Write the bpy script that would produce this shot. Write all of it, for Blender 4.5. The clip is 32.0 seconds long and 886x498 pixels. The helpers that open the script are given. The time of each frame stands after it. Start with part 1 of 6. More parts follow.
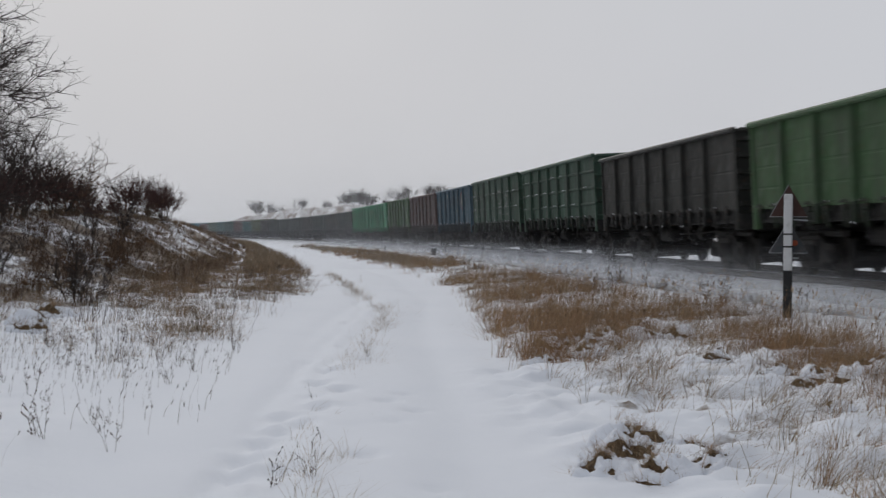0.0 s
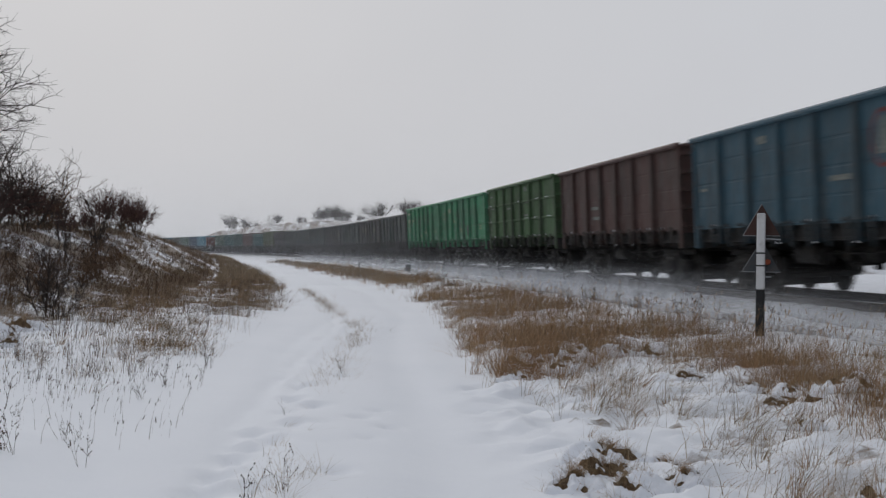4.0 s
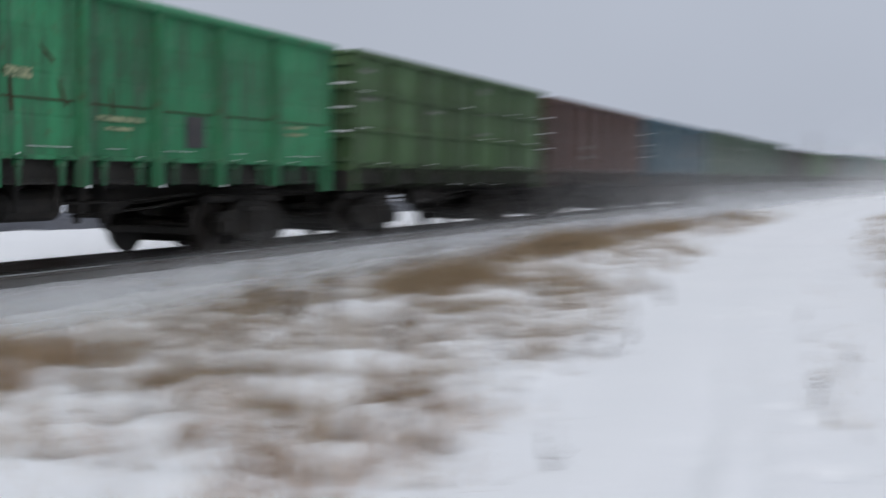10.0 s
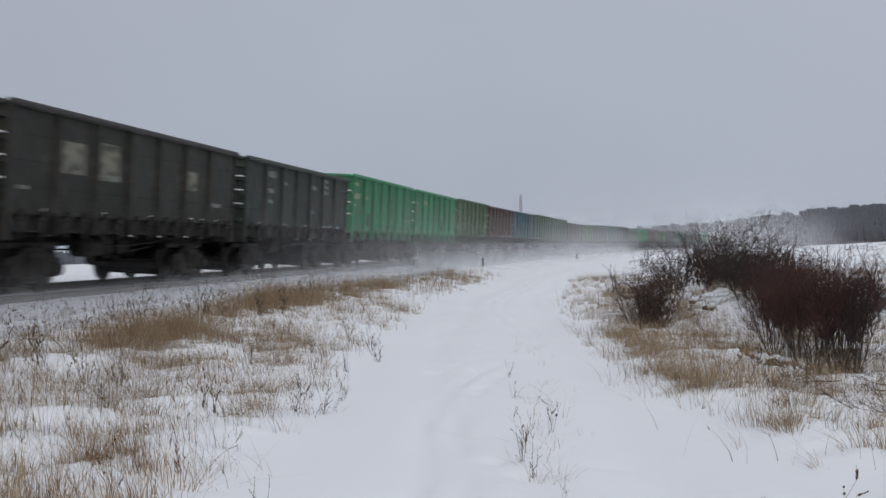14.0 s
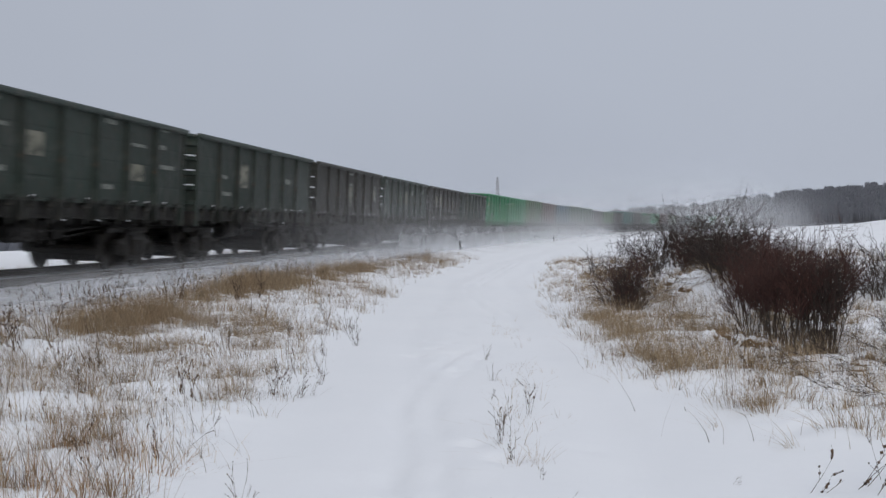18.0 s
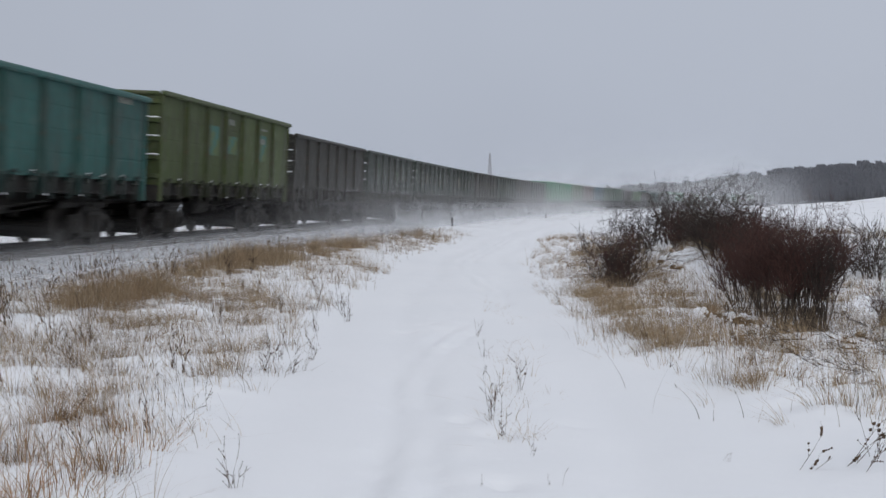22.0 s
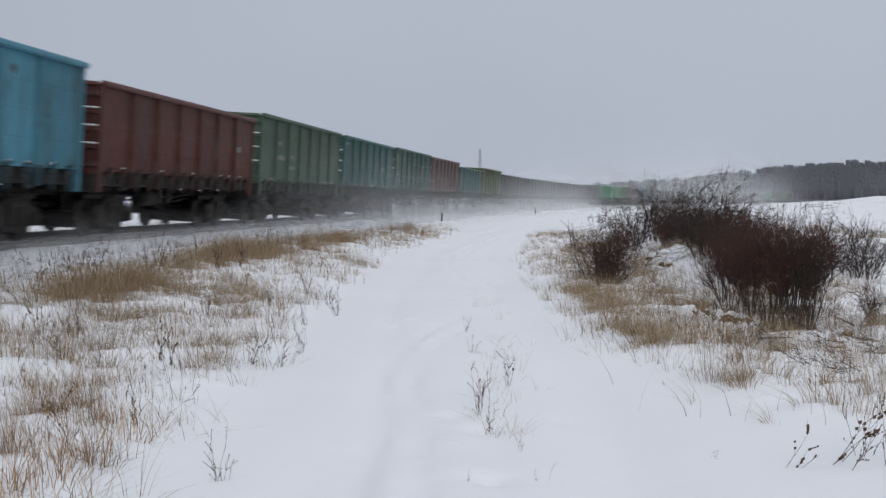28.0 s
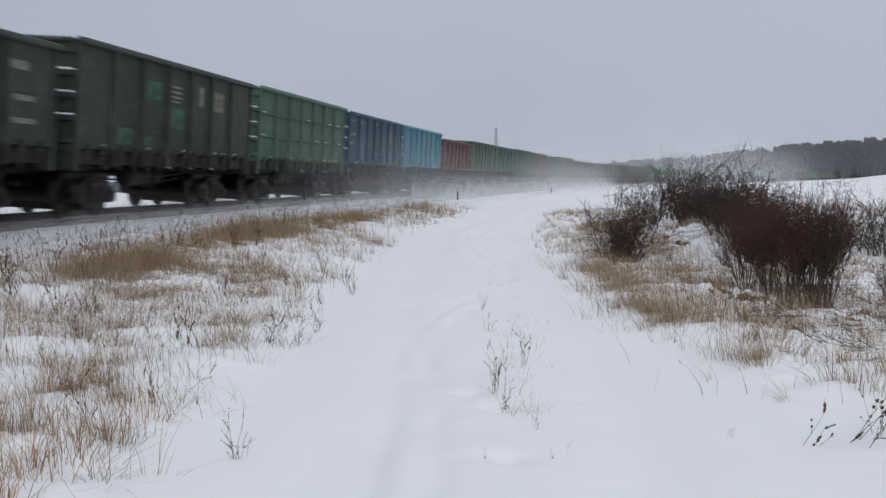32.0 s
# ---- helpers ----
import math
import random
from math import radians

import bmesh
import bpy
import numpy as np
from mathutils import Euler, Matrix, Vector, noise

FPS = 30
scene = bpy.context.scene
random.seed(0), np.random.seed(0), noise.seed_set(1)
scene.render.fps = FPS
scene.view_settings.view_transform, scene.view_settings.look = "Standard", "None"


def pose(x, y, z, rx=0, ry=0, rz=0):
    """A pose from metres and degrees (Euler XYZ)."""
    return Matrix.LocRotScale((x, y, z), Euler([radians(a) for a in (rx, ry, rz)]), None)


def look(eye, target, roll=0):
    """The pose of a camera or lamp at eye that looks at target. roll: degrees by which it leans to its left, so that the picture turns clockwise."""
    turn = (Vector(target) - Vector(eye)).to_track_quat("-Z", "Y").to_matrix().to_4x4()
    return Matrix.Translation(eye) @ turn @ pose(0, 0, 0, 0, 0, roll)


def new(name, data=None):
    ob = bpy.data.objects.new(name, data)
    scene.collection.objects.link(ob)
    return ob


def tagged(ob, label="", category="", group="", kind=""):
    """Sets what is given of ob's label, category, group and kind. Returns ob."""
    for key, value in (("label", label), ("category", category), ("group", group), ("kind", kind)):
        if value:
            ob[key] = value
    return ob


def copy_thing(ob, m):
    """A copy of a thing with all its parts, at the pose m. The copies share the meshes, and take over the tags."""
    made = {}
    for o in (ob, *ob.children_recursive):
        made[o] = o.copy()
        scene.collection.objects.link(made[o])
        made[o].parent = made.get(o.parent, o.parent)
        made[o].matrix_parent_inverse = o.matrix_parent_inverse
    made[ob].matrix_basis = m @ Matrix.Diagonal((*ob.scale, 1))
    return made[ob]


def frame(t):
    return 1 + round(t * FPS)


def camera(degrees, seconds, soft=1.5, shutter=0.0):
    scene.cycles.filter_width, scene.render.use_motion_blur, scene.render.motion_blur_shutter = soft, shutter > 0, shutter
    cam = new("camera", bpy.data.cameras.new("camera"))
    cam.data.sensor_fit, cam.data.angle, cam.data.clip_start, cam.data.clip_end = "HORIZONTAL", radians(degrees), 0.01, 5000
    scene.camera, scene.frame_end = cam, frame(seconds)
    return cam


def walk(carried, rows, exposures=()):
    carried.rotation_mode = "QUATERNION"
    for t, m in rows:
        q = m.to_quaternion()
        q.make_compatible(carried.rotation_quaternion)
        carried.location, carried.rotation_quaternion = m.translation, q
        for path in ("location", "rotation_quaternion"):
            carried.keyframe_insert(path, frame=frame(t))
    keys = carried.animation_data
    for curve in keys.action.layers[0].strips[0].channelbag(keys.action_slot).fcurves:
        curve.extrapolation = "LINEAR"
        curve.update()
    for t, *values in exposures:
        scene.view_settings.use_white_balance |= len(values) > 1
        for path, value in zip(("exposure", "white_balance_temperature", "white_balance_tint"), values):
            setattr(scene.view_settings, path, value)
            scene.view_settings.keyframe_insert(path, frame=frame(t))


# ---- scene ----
# The camera stands on the snow track beside the line and turns after the train.
EYE = (0.0, 0.0, 1.55)
cam = camera(38.04, 32.0, soft=1.35, shutter=0.85)
# seconds, heading, tilt, roll in degrees
TURNS = [
    (0, 84.88, -0.62, -0.36),
    (0.5, 84.10, -0.51, -0.48),
    (1, 83.60, -0.44, -0.47),
    (1.5, 83.53, -0.42, -0.40),
    (2, 83.50, -0.44, -0.52),
    (2.5, 83.57, -0.45, -0.64),
    (3, 83.55, -0.21, -0.70),
    (3.5, 83.60, 0.03, -0.78),
    (5.5, 84.30, 0.15, -0.75),
    (6, 84.48, 0.11, -0.76),
    (6.5, 84.55, -0.02, -0.75),
    (7, 84.35, -0.13, -0.76),
    (7.5, 81.32, -0.30, -0.99),
    (8, 70.92, 0.16, -0.90),
    (8.2, 61.88, 0.40, 0.30),
    (8.4, 48.86, -0.17, 1.70),
    (8.6, 32.93, -1.40, 1.90),
    (8.8, 13.59, -2.34, 2.00),
    (9, -5.81, -3.24, 1.80),
    (9.2, -24.52, -2.84, 1.50),
    (9.4, -40.34, -2.88, 1.45),
    (9.6, -52.72, -2.22, 1.50),
    (9.8, -62.79, -2.30, 1.90),
    (10, -71.05, -2.34, 1.90),
    (10.2, -77.06, -1.80, 1.60),
    (10.5, -81.51, -0.66, 1.40),
    (11, -83.74, -0.10, 1.02),
    (11.5, -83.69, -0.24, 0.74),
    (12, -83.93, -0.34, 0.40),
    (12.5, -84.23, -0.21, 0.39),
    (13, -84.34, -0.19, 0.61),
    (13.5, -83.78, -0.16, 0.67),
    (14, -83.66, -0.12, 0.49),
    (14.5, -83.76, -0.41, 0.35),
    (15, -83.90, -0.73, 0.25),
    (15.5, -83.80, -0.82, 0.47),
    (17.5, -84.41, -0.87, 0.71),
    (18, -84.68, -0.88, 0.75),
    (18.5, -84.69, -0.95, 0.77),
    (19, -84.57, -1.08, 0.86),
    (19.5, -84.60, -1.16, 0.91),
    (20, -84.69, -1.35, 0.70),
    (20.5, -84.54, -1.43, 0.56),
    (21, -84.39, -1.61, 0.48),
    (21.5, -84.40, -1.77, 0.47),
    (22, -85.03, -1.94, 0.50),
    (22.5, -85.13, -2.14, 0.49),
    (23, -84.99, -2.40, 0.36),
    (23.5, -84.94, -2.51, 0.38),
    (24, -84.97, -2.51, 0.36),
    (24.5, -85.09, -2.42, 0.38),
    (25, -85.32, -2.31, 0.41),
    (25.5, -85.69, -2.14, 0.56),
    (27.5, -85.64, -1.97, 0.25),
    (28, -85.49, -2.16, -0.08),
    (28.5, -85.18, -2.59, 0.04),
    (29, -85.08, -2.93, 0.15),
    (29.5, -85.06, -3.17, 0.17),
    (30, -85.00, -3.35, 0.02),
    (30.5, -84.90, -3.43, 0.07),
    (31, -84.83, -3.44, -0.06),
    (31.5, -84.82, -3.37, -0.08),
    (32, -84.78, -3.11, 0.04),
]
walk(cam, [(t, pose(*EYE, 90 + p, r, h)) for t, h, p, r in TURNS],
     exposures=[(0.0, -0.46), (7.5, -0.46), (8.6, -0.52), (9.3, -0.42), (9.8, 0.0), (10.4, 0.06), (11.0, 0.04), (12.2, -0.09), (15.5, -0.14), (18.0, -0.06), (32.0, -0.02)])

# ---- world and light ----
scene.cycles.transparent_max_bounces = 64      # looks through many thin layers of blown snow
SUN_AZ, SUN_EL = -100.0, 24.0          # degrees from +y towards +x, and above the horizon
sun_dir = Vector((math.sin(radians(SUN_AZ)) * math.cos(radians(SUN_EL)), math.cos(radians(SUN_AZ)) * math.cos(radians(SUN_EL)), math.sin(radians(SUN_EL))))


def nd(nt, kind, **values):
    """A shader node with inputs set by name."""
    n = nt.nodes.new(kind)
    for key, value in values.items():
        n.inputs[key].default_value = value
    return n


def vmath(nt, operation):
    n = nt.nodes.new("ShaderNodeVectorMath")
    n.operation = operation
    return n


def smath(nt, operation):
    n = nt.nodes.new("ShaderNodeMath")
    n.operation = operation
    return n


def rgbmix(nt):
    n = nt.nodes.new("ShaderNodeMix")
    n.data_type = "RGBA"
    return n


def attribute(nt, name):
    n = nt.nodes.new("ShaderNodeAttribute")
    n.attribute_name = name
    return n


def build_world():
    w = bpy.data.worlds.new("overcast_sky")
    scene.world = w
    w.use_nodes = True
    nt = w.node_tree
    nt.nodes.clear()
    out = nd(nt, "ShaderNodeOutputWorld")
    bg = nd(nt, "ShaderNodeBackground", Strength=1.0)
    sky = nd(nt, "ShaderNodeTexSky")
    sky.sky_type, sky.sun_disc, sky.dust_density = "NISHITA", False, 6.0
    sky.sun_elevation, sky.sun_rotation = radians(SUN_EL), radians(SUN_AZ)
    dim = vmath(nt, "SCALE")
    dim.inputs["Scale"].default_value = 0.06
    coord = nd(nt, "ShaderNodeTexCoord")
    # thin cloud: brighter towards the hidden sun
    dot = vmath(nt, "DOT_PRODUCT")
    dot.inputs[1].default_value = sun_dir
    ramp = nd(nt, "ShaderNodeMapRange")
    for k, v in (("From Min", -0.9), ("From Max", 1.0), ("To Min", 0.0), ("To Max", 1.0)):
        ramp.inputs[k].default_value = v
    tone = rgbmix(nt)
    tone.inputs["A"].default_value = (0.425, 0.465, 0.55, 1)
    tone.inputs["B"].default_value = (0.80, 0.815, 0.862, 1)
    noise_t = nd(nt, "ShaderNodeTexNoise", Scale=1.6, Detail=4.0, Roughness=0.55)
    cloud = nd(nt, "ShaderNodeMapRange")
    for k, v in (("From Min", 0.3), ("From Max", 0.7), ("To Min", 0.95), ("To Max", 1.05)):
        cloud.inputs[k].default_value = v
    mul = vmath(nt, "SCALE")
    mix = rgbmix(nt)
    mix.inputs["Factor"].default_value = 0.97
    ln = nt.links.new
    ln(sky.outputs[0], dim.inputs[0])
    ln(coord.outputs["Generated"], dot.inputs[0])
    ln(dot.outputs["Value"], ramp.inputs["Value"])
    ln(ramp.outputs["Result"], tone.inputs["Factor"])
    ln(coord.outputs["Generated"], noise_t.inputs["Vector"])
    ln(noise_t.outputs[0], cloud.inputs["Value"])
    ln(tone.outputs["Result"], mul.inputs[0])
    ln(cloud.outputs["Result"], mul.inputs["Scale"])
    ln(dim.outputs[0], mix.inputs["A"])
    ln(mul.outputs[0], mix.inputs["B"])
    ln(mix.outputs["Result"], bg.inputs["Color"])
    ln(bg.outputs[0], out.inputs[0])


build_world()
sun = new("sun", bpy.data.lights.new("sun", "SUN"))
sun.data.energy, sun.data.angle, sun.data.color = 0.80, radians(25), (1.0, 0.97, 0.94)
sun.matrix_world = look(sun_dir * 50, (0, 0, 0))


# ---- materials ----
def material(name, base, rough=0.8, metal=0.0, vary=(), bump=0.0, bump_scale=20.0, island=0.0, object_random=0.0, tint=False, spec=0.3, streaks=(), dents=0.0):
    """A principled material. vary: (scale, amount, colour) layers of noise laid over the base colour. island, object_random: spread of
    lightness from piece to piece. tint: takes its base colour from the object."""
    m = bpy.data.materials.new(name)
    m.use_nodes = True
    nt = m.node_tree
    ln = nt.links.new
    b = nt.nodes["Principled BSDF"]
    b.inputs["Roughness"].default_value, b.inputs["Metallic"].default_value = rough, metal
    b.inputs["Specular IOR Level"].default_value = spec
    coord = nd(nt, "ShaderNodeTexCoord")
    if tint:
        info = nd(nt, "ShaderNodeObjectInfo")
        last = info.outputs["Color"]
    else:
        rgb = nd(nt, "ShaderNodeRGB")
        rgb.outputs[0].default_value = (*base, 1)
        last = rgb.outputs[0]
    for scale, amount, colour, low, high in vary:
        tex = nd(nt, "ShaderNodeTexNoise", Scale=scale, Detail=6.0, Roughness=0.6)
        ln(coord.outputs["Object"], tex.inputs["Vector"])
        rng = nd(nt, "ShaderNodeMapRange")
        for k, v in (("From Min", low), ("From Max", high), ("To Min", 0.0), ("To Max", amount)):
            rng.inputs[k].default_value = v
        ln(tex.outputs[0], rng.inputs["Value"])
        mix = rgbmix(nt)
        mix.inputs["B"].default_value = (*colour, 1)
        ln(rng.outputs["Result"], mix.inputs["Factor"])
        ln(last, mix.inputs["A"])
        last = mix.outputs["Result"]
    for amount, colour, low, high in streaks:
        # dirt that rain has drawn down the sheets
        place = nd(nt, "ShaderNodeMapping", Scale=(5.0, 5.0, 0.45))
        tex = nd(nt, "ShaderNodeTexNoise", Scale=1.0, Detail=5.0, Roughness=0.6)
        ln(coord.outputs["Object"], place.inputs["Vector"])
        own = nd(nt, "ShaderNodeObjectInfo")
        far_ = vmath(nt, "SCALE")
        far_.inputs[0].default_value = (31.0, 17.0, 9.0)
        ln(own.outputs["Random"], far_.inputs["Scale"])
        ln(far_.outputs[0], place.inputs["Location"])
        ln(place.outputs[0], tex.inputs["Vector"])
        rng = nd(nt, "ShaderNodeMapRange")
        for k, v in (("From Min", low), ("From Max", high), ("To Min", 0.0), ("To Max", amount)):
            rng.inputs[k].default_value = v
        ln(tex.outputs[0], rng.inputs["Value"])
        mix = rgbmix(nt)
        mix.inputs["B"].default_value = (*colour, 1)
        ln(rng.outputs["Result"], mix.inputs["Factor"])
        ln(last, mix.inputs["A"])
        last = mix.outputs["Result"]
    if island or object_random:
        src = nd(nt, "ShaderNodeNewGeometry").outputs["Random Per Island"] if island else nd(nt, "ShaderNodeObjectInfo").outputs["Random"]
        spread = island or object_random
        rng = nd(nt, "ShaderNodeMapRange")
        rng.inputs["To Min"].default_value, rng.inputs["To Max"].default_value = 1 - spread, 1 + spread
        ln(src, rng.inputs["Value"])
        hs = vmath(nt, "SCALE")
        ln(last, hs.inputs[0])
        ln(rng.outputs["Result"], hs.inputs["Scale"])
        last = hs.outputs[0]
    ln(last, b.inputs["Base Color"])
    if bump:
        tex = nd(nt, "ShaderNodeTexNoise", Scale=bump_scale, Detail=5.0)
        ln(coord.outputs["Object"], tex.inputs["Vector"])
        bm_ = nd(nt, "ShaderNodeBump", Strength=bump, Distance=0.02)
        ln(tex.outputs[0], bm_.inputs["Height"])
        if dents:
            wide = nd(nt, "ShaderNodeTexNoise", Scale=1.7, Detail=1.5)
            ln(coord.outputs["Object"], wide.inputs["Vector"])
            second = nd(nt, "ShaderNodeBump", Strength=dents, Distance=0.12)
            ln(wide.outputs[0], second.inputs["Height"])
            ln(second.outputs[0], bm_.inputs["Normal"])
        ln(bm_.outputs[0], b.inputs["Normal"])
    return m


def ground_material():
    """Wind-packed snow, with dry litter where grass stands and dark ballast where the snow is blown off the track bed."""
    m = material("snow_ground", (0.86, 0.88, 0.915), 0.75, vary=((0.35, 0.25, (0.76, 0.79, 0.84), 0.4, 0.7),), bump=0.35, bump_scale=9.0, spec=0.2)
    nt = m.node_tree
    ln = nt.links.new
    b = nt.nodes["Principled BSDF"]
    snow = b.inputs["Base Color"].links[0].from_socket
    att = attribute(nt, "cover")
    sep = nd(nt, "ShaderNodeSeparateColor")
    ln(att.outputs["Color"], sep.inputs[0])
    coord = nd(nt, "ShaderNodeTexCoord")
    for channel, scale, colour in (("Red", 5.0, (0.15, 0.105, 0.065)), ("Green", 14.0, (0.035, 0.032, 0.03))):
        tex = nd(nt, "ShaderNodeTexNoise", Scale=scale, Detail=6.0, Roughness=0.65)
        ln(coord.outputs["Object"], tex.inputs["Vector"])
        add = smath(nt, "ADD")
        ln(tex.outputs[0], add.inputs[0])
        ln(sep.outputs[channel], add.inputs[1])
        rng = nd(nt, "ShaderNodeMapRange")
        for k, v in (("From Min", 1.02), ("From Max", 1.22), ("To Min", 0.0), ("To Max", 0.92)):
            rng.inputs[k].default_value = v
        ln(add.outputs[0], rng.inputs["Value"])
        mix = rgbmix(nt)
        mix.inputs["B"].default_value = (*colour, 1)
        ln(rng.outputs["Result"], mix.inputs["Factor"])
        ln(snow, mix.inputs["A"])
        snow = mix.outputs["Result"]
    # snow greyed by dust from the line
    tex = nd(nt, "ShaderNodeTexNoise", Scale=1.3, Detail=6.0, Roughness=0.6)
    ln(coord.outputs["Object"], tex.inputs["Vector"])
    rng = nd(nt, "ShaderNodeMapRange")
    for k, v in (("From Min", 0.25), ("From Max", 0.70), ("To Min", 0.5), ("To Max", 1.0)):
        rng.inputs[k].default_value = v
    ln(tex.outputs[0], rng.inputs["Value"])
    much = smath(nt, "MULTIPLY")
    ln(rng.outputs["Result"], much.inputs[0])
    ln(sep.outputs["Blue"], much.inputs[1])
    mix = rgbmix(nt)
    mix.inputs["B"].default_value = (0.27, 0.27, 0.275, 1)
    ln(much.outputs[0], mix.inputs["Factor"])
    ln(snow, mix.inputs["A"])
    snow = mix.outputs["Result"]
    ln(snow, b.inputs["Base Color"])
    return m


def powder_material(name="snow_powder", scale=0.55):
    """Airborne snow powder, and distance haze on far sheets: mostly see-through, thickest low down and torn into wisps.
    """
    m = bpy.data.materials.new(name)
    m.use_nodes = True
    nt = m.node_tree
    nt.nodes.clear()
    ln = nt.links.new
    out = nd(nt, "ShaderNodeOutputMaterial")
    clear, white = nd(nt, "ShaderNodeBsdfTransparent"), nd(nt, "ShaderNodeBsdfDiffuse", Color=(0.85, 0.87, 0.90, 1))
    trans = nd(nt, "ShaderNodeBsdfTranslucent", Color=(0.85, 0.87, 0.90, 1))
    both, mix = nd(nt, "ShaderNodeMixShader", Fac=0.5), nd(nt, "ShaderNodeMixShader")
    att = attribute(nt, "thick")
    coord = nd(nt, "ShaderNodeTexCoord")
    tex = nd(nt, "ShaderNodeTexNoise", Scale=scale, Detail=4.0, Roughness=0.6)
    info = nd(nt, "ShaderNodeObjectInfo")
    shift = vmath(nt, "ADD")
    wide = smath(nt, "MULTIPLY")
    wide.inputs[1].default_value = 60.0
    ln(info.outputs["Random"], wide.inputs[0])
    ln(coord.outputs["Object"], shift.inputs[0])
    ln(wide.outputs[0], shift.inputs[1])
    ln(shift.outputs[0], tex.inputs["Vector"])
    rng = nd(nt, "ShaderNodeMapRange")
    for k, v in (("From Min", 0.3), ("From Max", 0.72), ("To Min", 0.45), ("To Max", 1.0)):
        rng.inputs[k].default_value = v
    ln(tex.outputs[0], rng.inputs["Value"])
    mul = smath(nt, "MULTIPLY")
    ln(rng.outputs["Result"], mul.inputs[0])
    ln(att.outputs["Fac"], mul.inputs[1])
    ln(white.outputs[0], both.inputs[1])
    ln(trans.outputs[0], both.inputs[2])
    ln(mul.outputs[0], mix.inputs[0])
    ln(clear.outputs[0], mix.inputs[1])
    ln(both.outputs[0], mix.inputs[2])
    ln(mix.outputs[0], out.inputs[0])
    return m


M_GROUND = ground_material()
M_POWDER = powder_material()
# stands in for distance haze, carried on see-through sheets
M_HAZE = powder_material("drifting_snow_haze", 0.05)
M_SNOW = material("loose_snow", (0.82, 0.84, 0.88), 0.8, bump=0.3, bump_scale=14, spec=0.2)
M_PAINT = material("weathered_wagon_paint", (0.1, 0.3, 0.2), 0.72, tint=True, bump=0.3, bump_scale=6.0, spec=0.18, dents=0.55, streaks=((0.60, (0.035, 0.033, 0.030), 0.46, 0.68), (0.28, (0.24, 0.24, 0.22), 0.60, 0.75)),
                   vary=((0.8, 0.55, (0.05, 0.045, 0.04), 0.48, 0.68), (7.0, 0.40, (0.10, 0.055, 0.035), 0.55, 0.70), (2.3, 0.14, (0.40, 0.40, 0.38), 0.52, 0.75)))
M_RIM = material("scuffed_rim_paint", (0.1, 0.3, 0.2), 0.6, tint=True, bump=0.2, bump_scale=9.0, vary=((3.0, 0.5, (0.12, 0.10, 0.08), 0.5, 0.7),))
M_DARK = material("grimy_black_steel", (0.022, 0.021, 0.020), 0.75, 0.2, vary=((3.0, 0.6, (0.05, 0.043, 0.037), 0.45, 0.7),), bump=0.3, bump_scale=14)
M_WHEEL = material("brown_black_wheel_steel", (0.025, 0.022, 0.02), 0.6, 0.5, vary=((5.0, 0.5, (0.06, 0.045, 0.035), 0.45, 0.7),))
M_RAIL = material("rolled_rail_steel", (0.10, 0.085, 0.075), 0.5, 0.6, vary=((4.0, 0.6, (0.05, 0.035, 0.028), 0.4, 0.65),))
M_RAILHEAD = material("polished_rail_head", (0.42, 0.42, 0.43), 0.3, 0.9)
M_SLEEPER = material("concrete_sleeper", (0.22, 0.21, 0.20), 0.9, vary=((4.0, 0.6, (0.6, 0.62, 0.65), 0.45, 0.6),), bump=0.4)
M_CREAM = material("faded_cream_lettering", (0.32, 0.35, 0.21), 0.8, vary=((14.0, 0.85, (0.06, 0.12, 0.07), 0.44, 0.58),))
M_MARK = material("faded_white_lettering", (0.21, 0.22, 0.20), 0.8, vary=((14.0, 0.85, (0.06, 0.075, 0.06), 0.44, 0.58),))
M_RUST = material("dark_rust", (0.045, 0.028, 0.018), 0.9, vary=((12.0, 0.6, (0.10, 0.05, 0.025), 0.45, 0.65),))
M_SOD = material("matted_brown_sod", (0.095, 0.058, 0.030), 0.95, vary=((18.0, 0.7, (0.20, 0.135, 0.07), 0.45, 0.6), (40.0, 0.6, (0.03, 0.02, 0.012), 0.5, 0.65)), bump=1.0, bump_scale=45)
M_PLATE = material("dark_patch_plate", (0.05, 0.05, 0.055), 0.7, vary=((6.0, 0.4, (0.10, 0.09, 0.08), 0.45, 0.7),))
M_GRASS = material("dry_tan_grass", (0.315, 0.195, 0.108), 0.85, island=0.55, spec=0.15, vary=((0.8, 0.7, (0.235, 0.130, 0.066), 0.48, 0.62), (2.6, 0.75, (0.42, 0.31, 0.19), 0.50, 0.62)))
M_PALE = material("bleached_straw", (0.34, 0.265, 0.175), 0.85, island=0.50, spec=0.15, vary=((1.3, 0.6, (0.22, 0.145, 0.085), 0.46, 0.62),))
M_TAN = material("grey_tan_grass", (0.27, 0.205, 0.135), 0.85, island=0.50, spec=0.15, vary=((0.8, 0.6, (0.20, 0.130, 0.075), 0.46, 0.60), (2.6, 0.6, (0.36, 0.30, 0.21), 0.52, 0.64)))
M_DULL = material("dull_brown_grass", (0.200, 0.138, 0.092), 0.85, island=0.50, spec=0.15, vary=((0.5, 0.7, (0.135, 0.082, 0.052), 0.46, 0.60), (1.6, 0.6, (0.30, 0.235, 0.16), 0.52, 0.64)))
M_WEED = material("withered_weed_stalk", (0.085, 0.058, 0.040), 0.85, island=0.5, spec=0.15)
M_BARK = material("grey_brown_bark", (0.065, 0.05, 0.042), 0.9, vary=((30.0, 0.5, (0.11, 0.095, 0.085), 0.45, 0.7),), island=0.2, spec=0.15)
# pale blue-grey of distance haze put into the base colour
M_HAZEDWOODS = material("frosted_far_woods", (0.27, 0.29, 0.33), 0.95, island=0.25, spec=0.1)
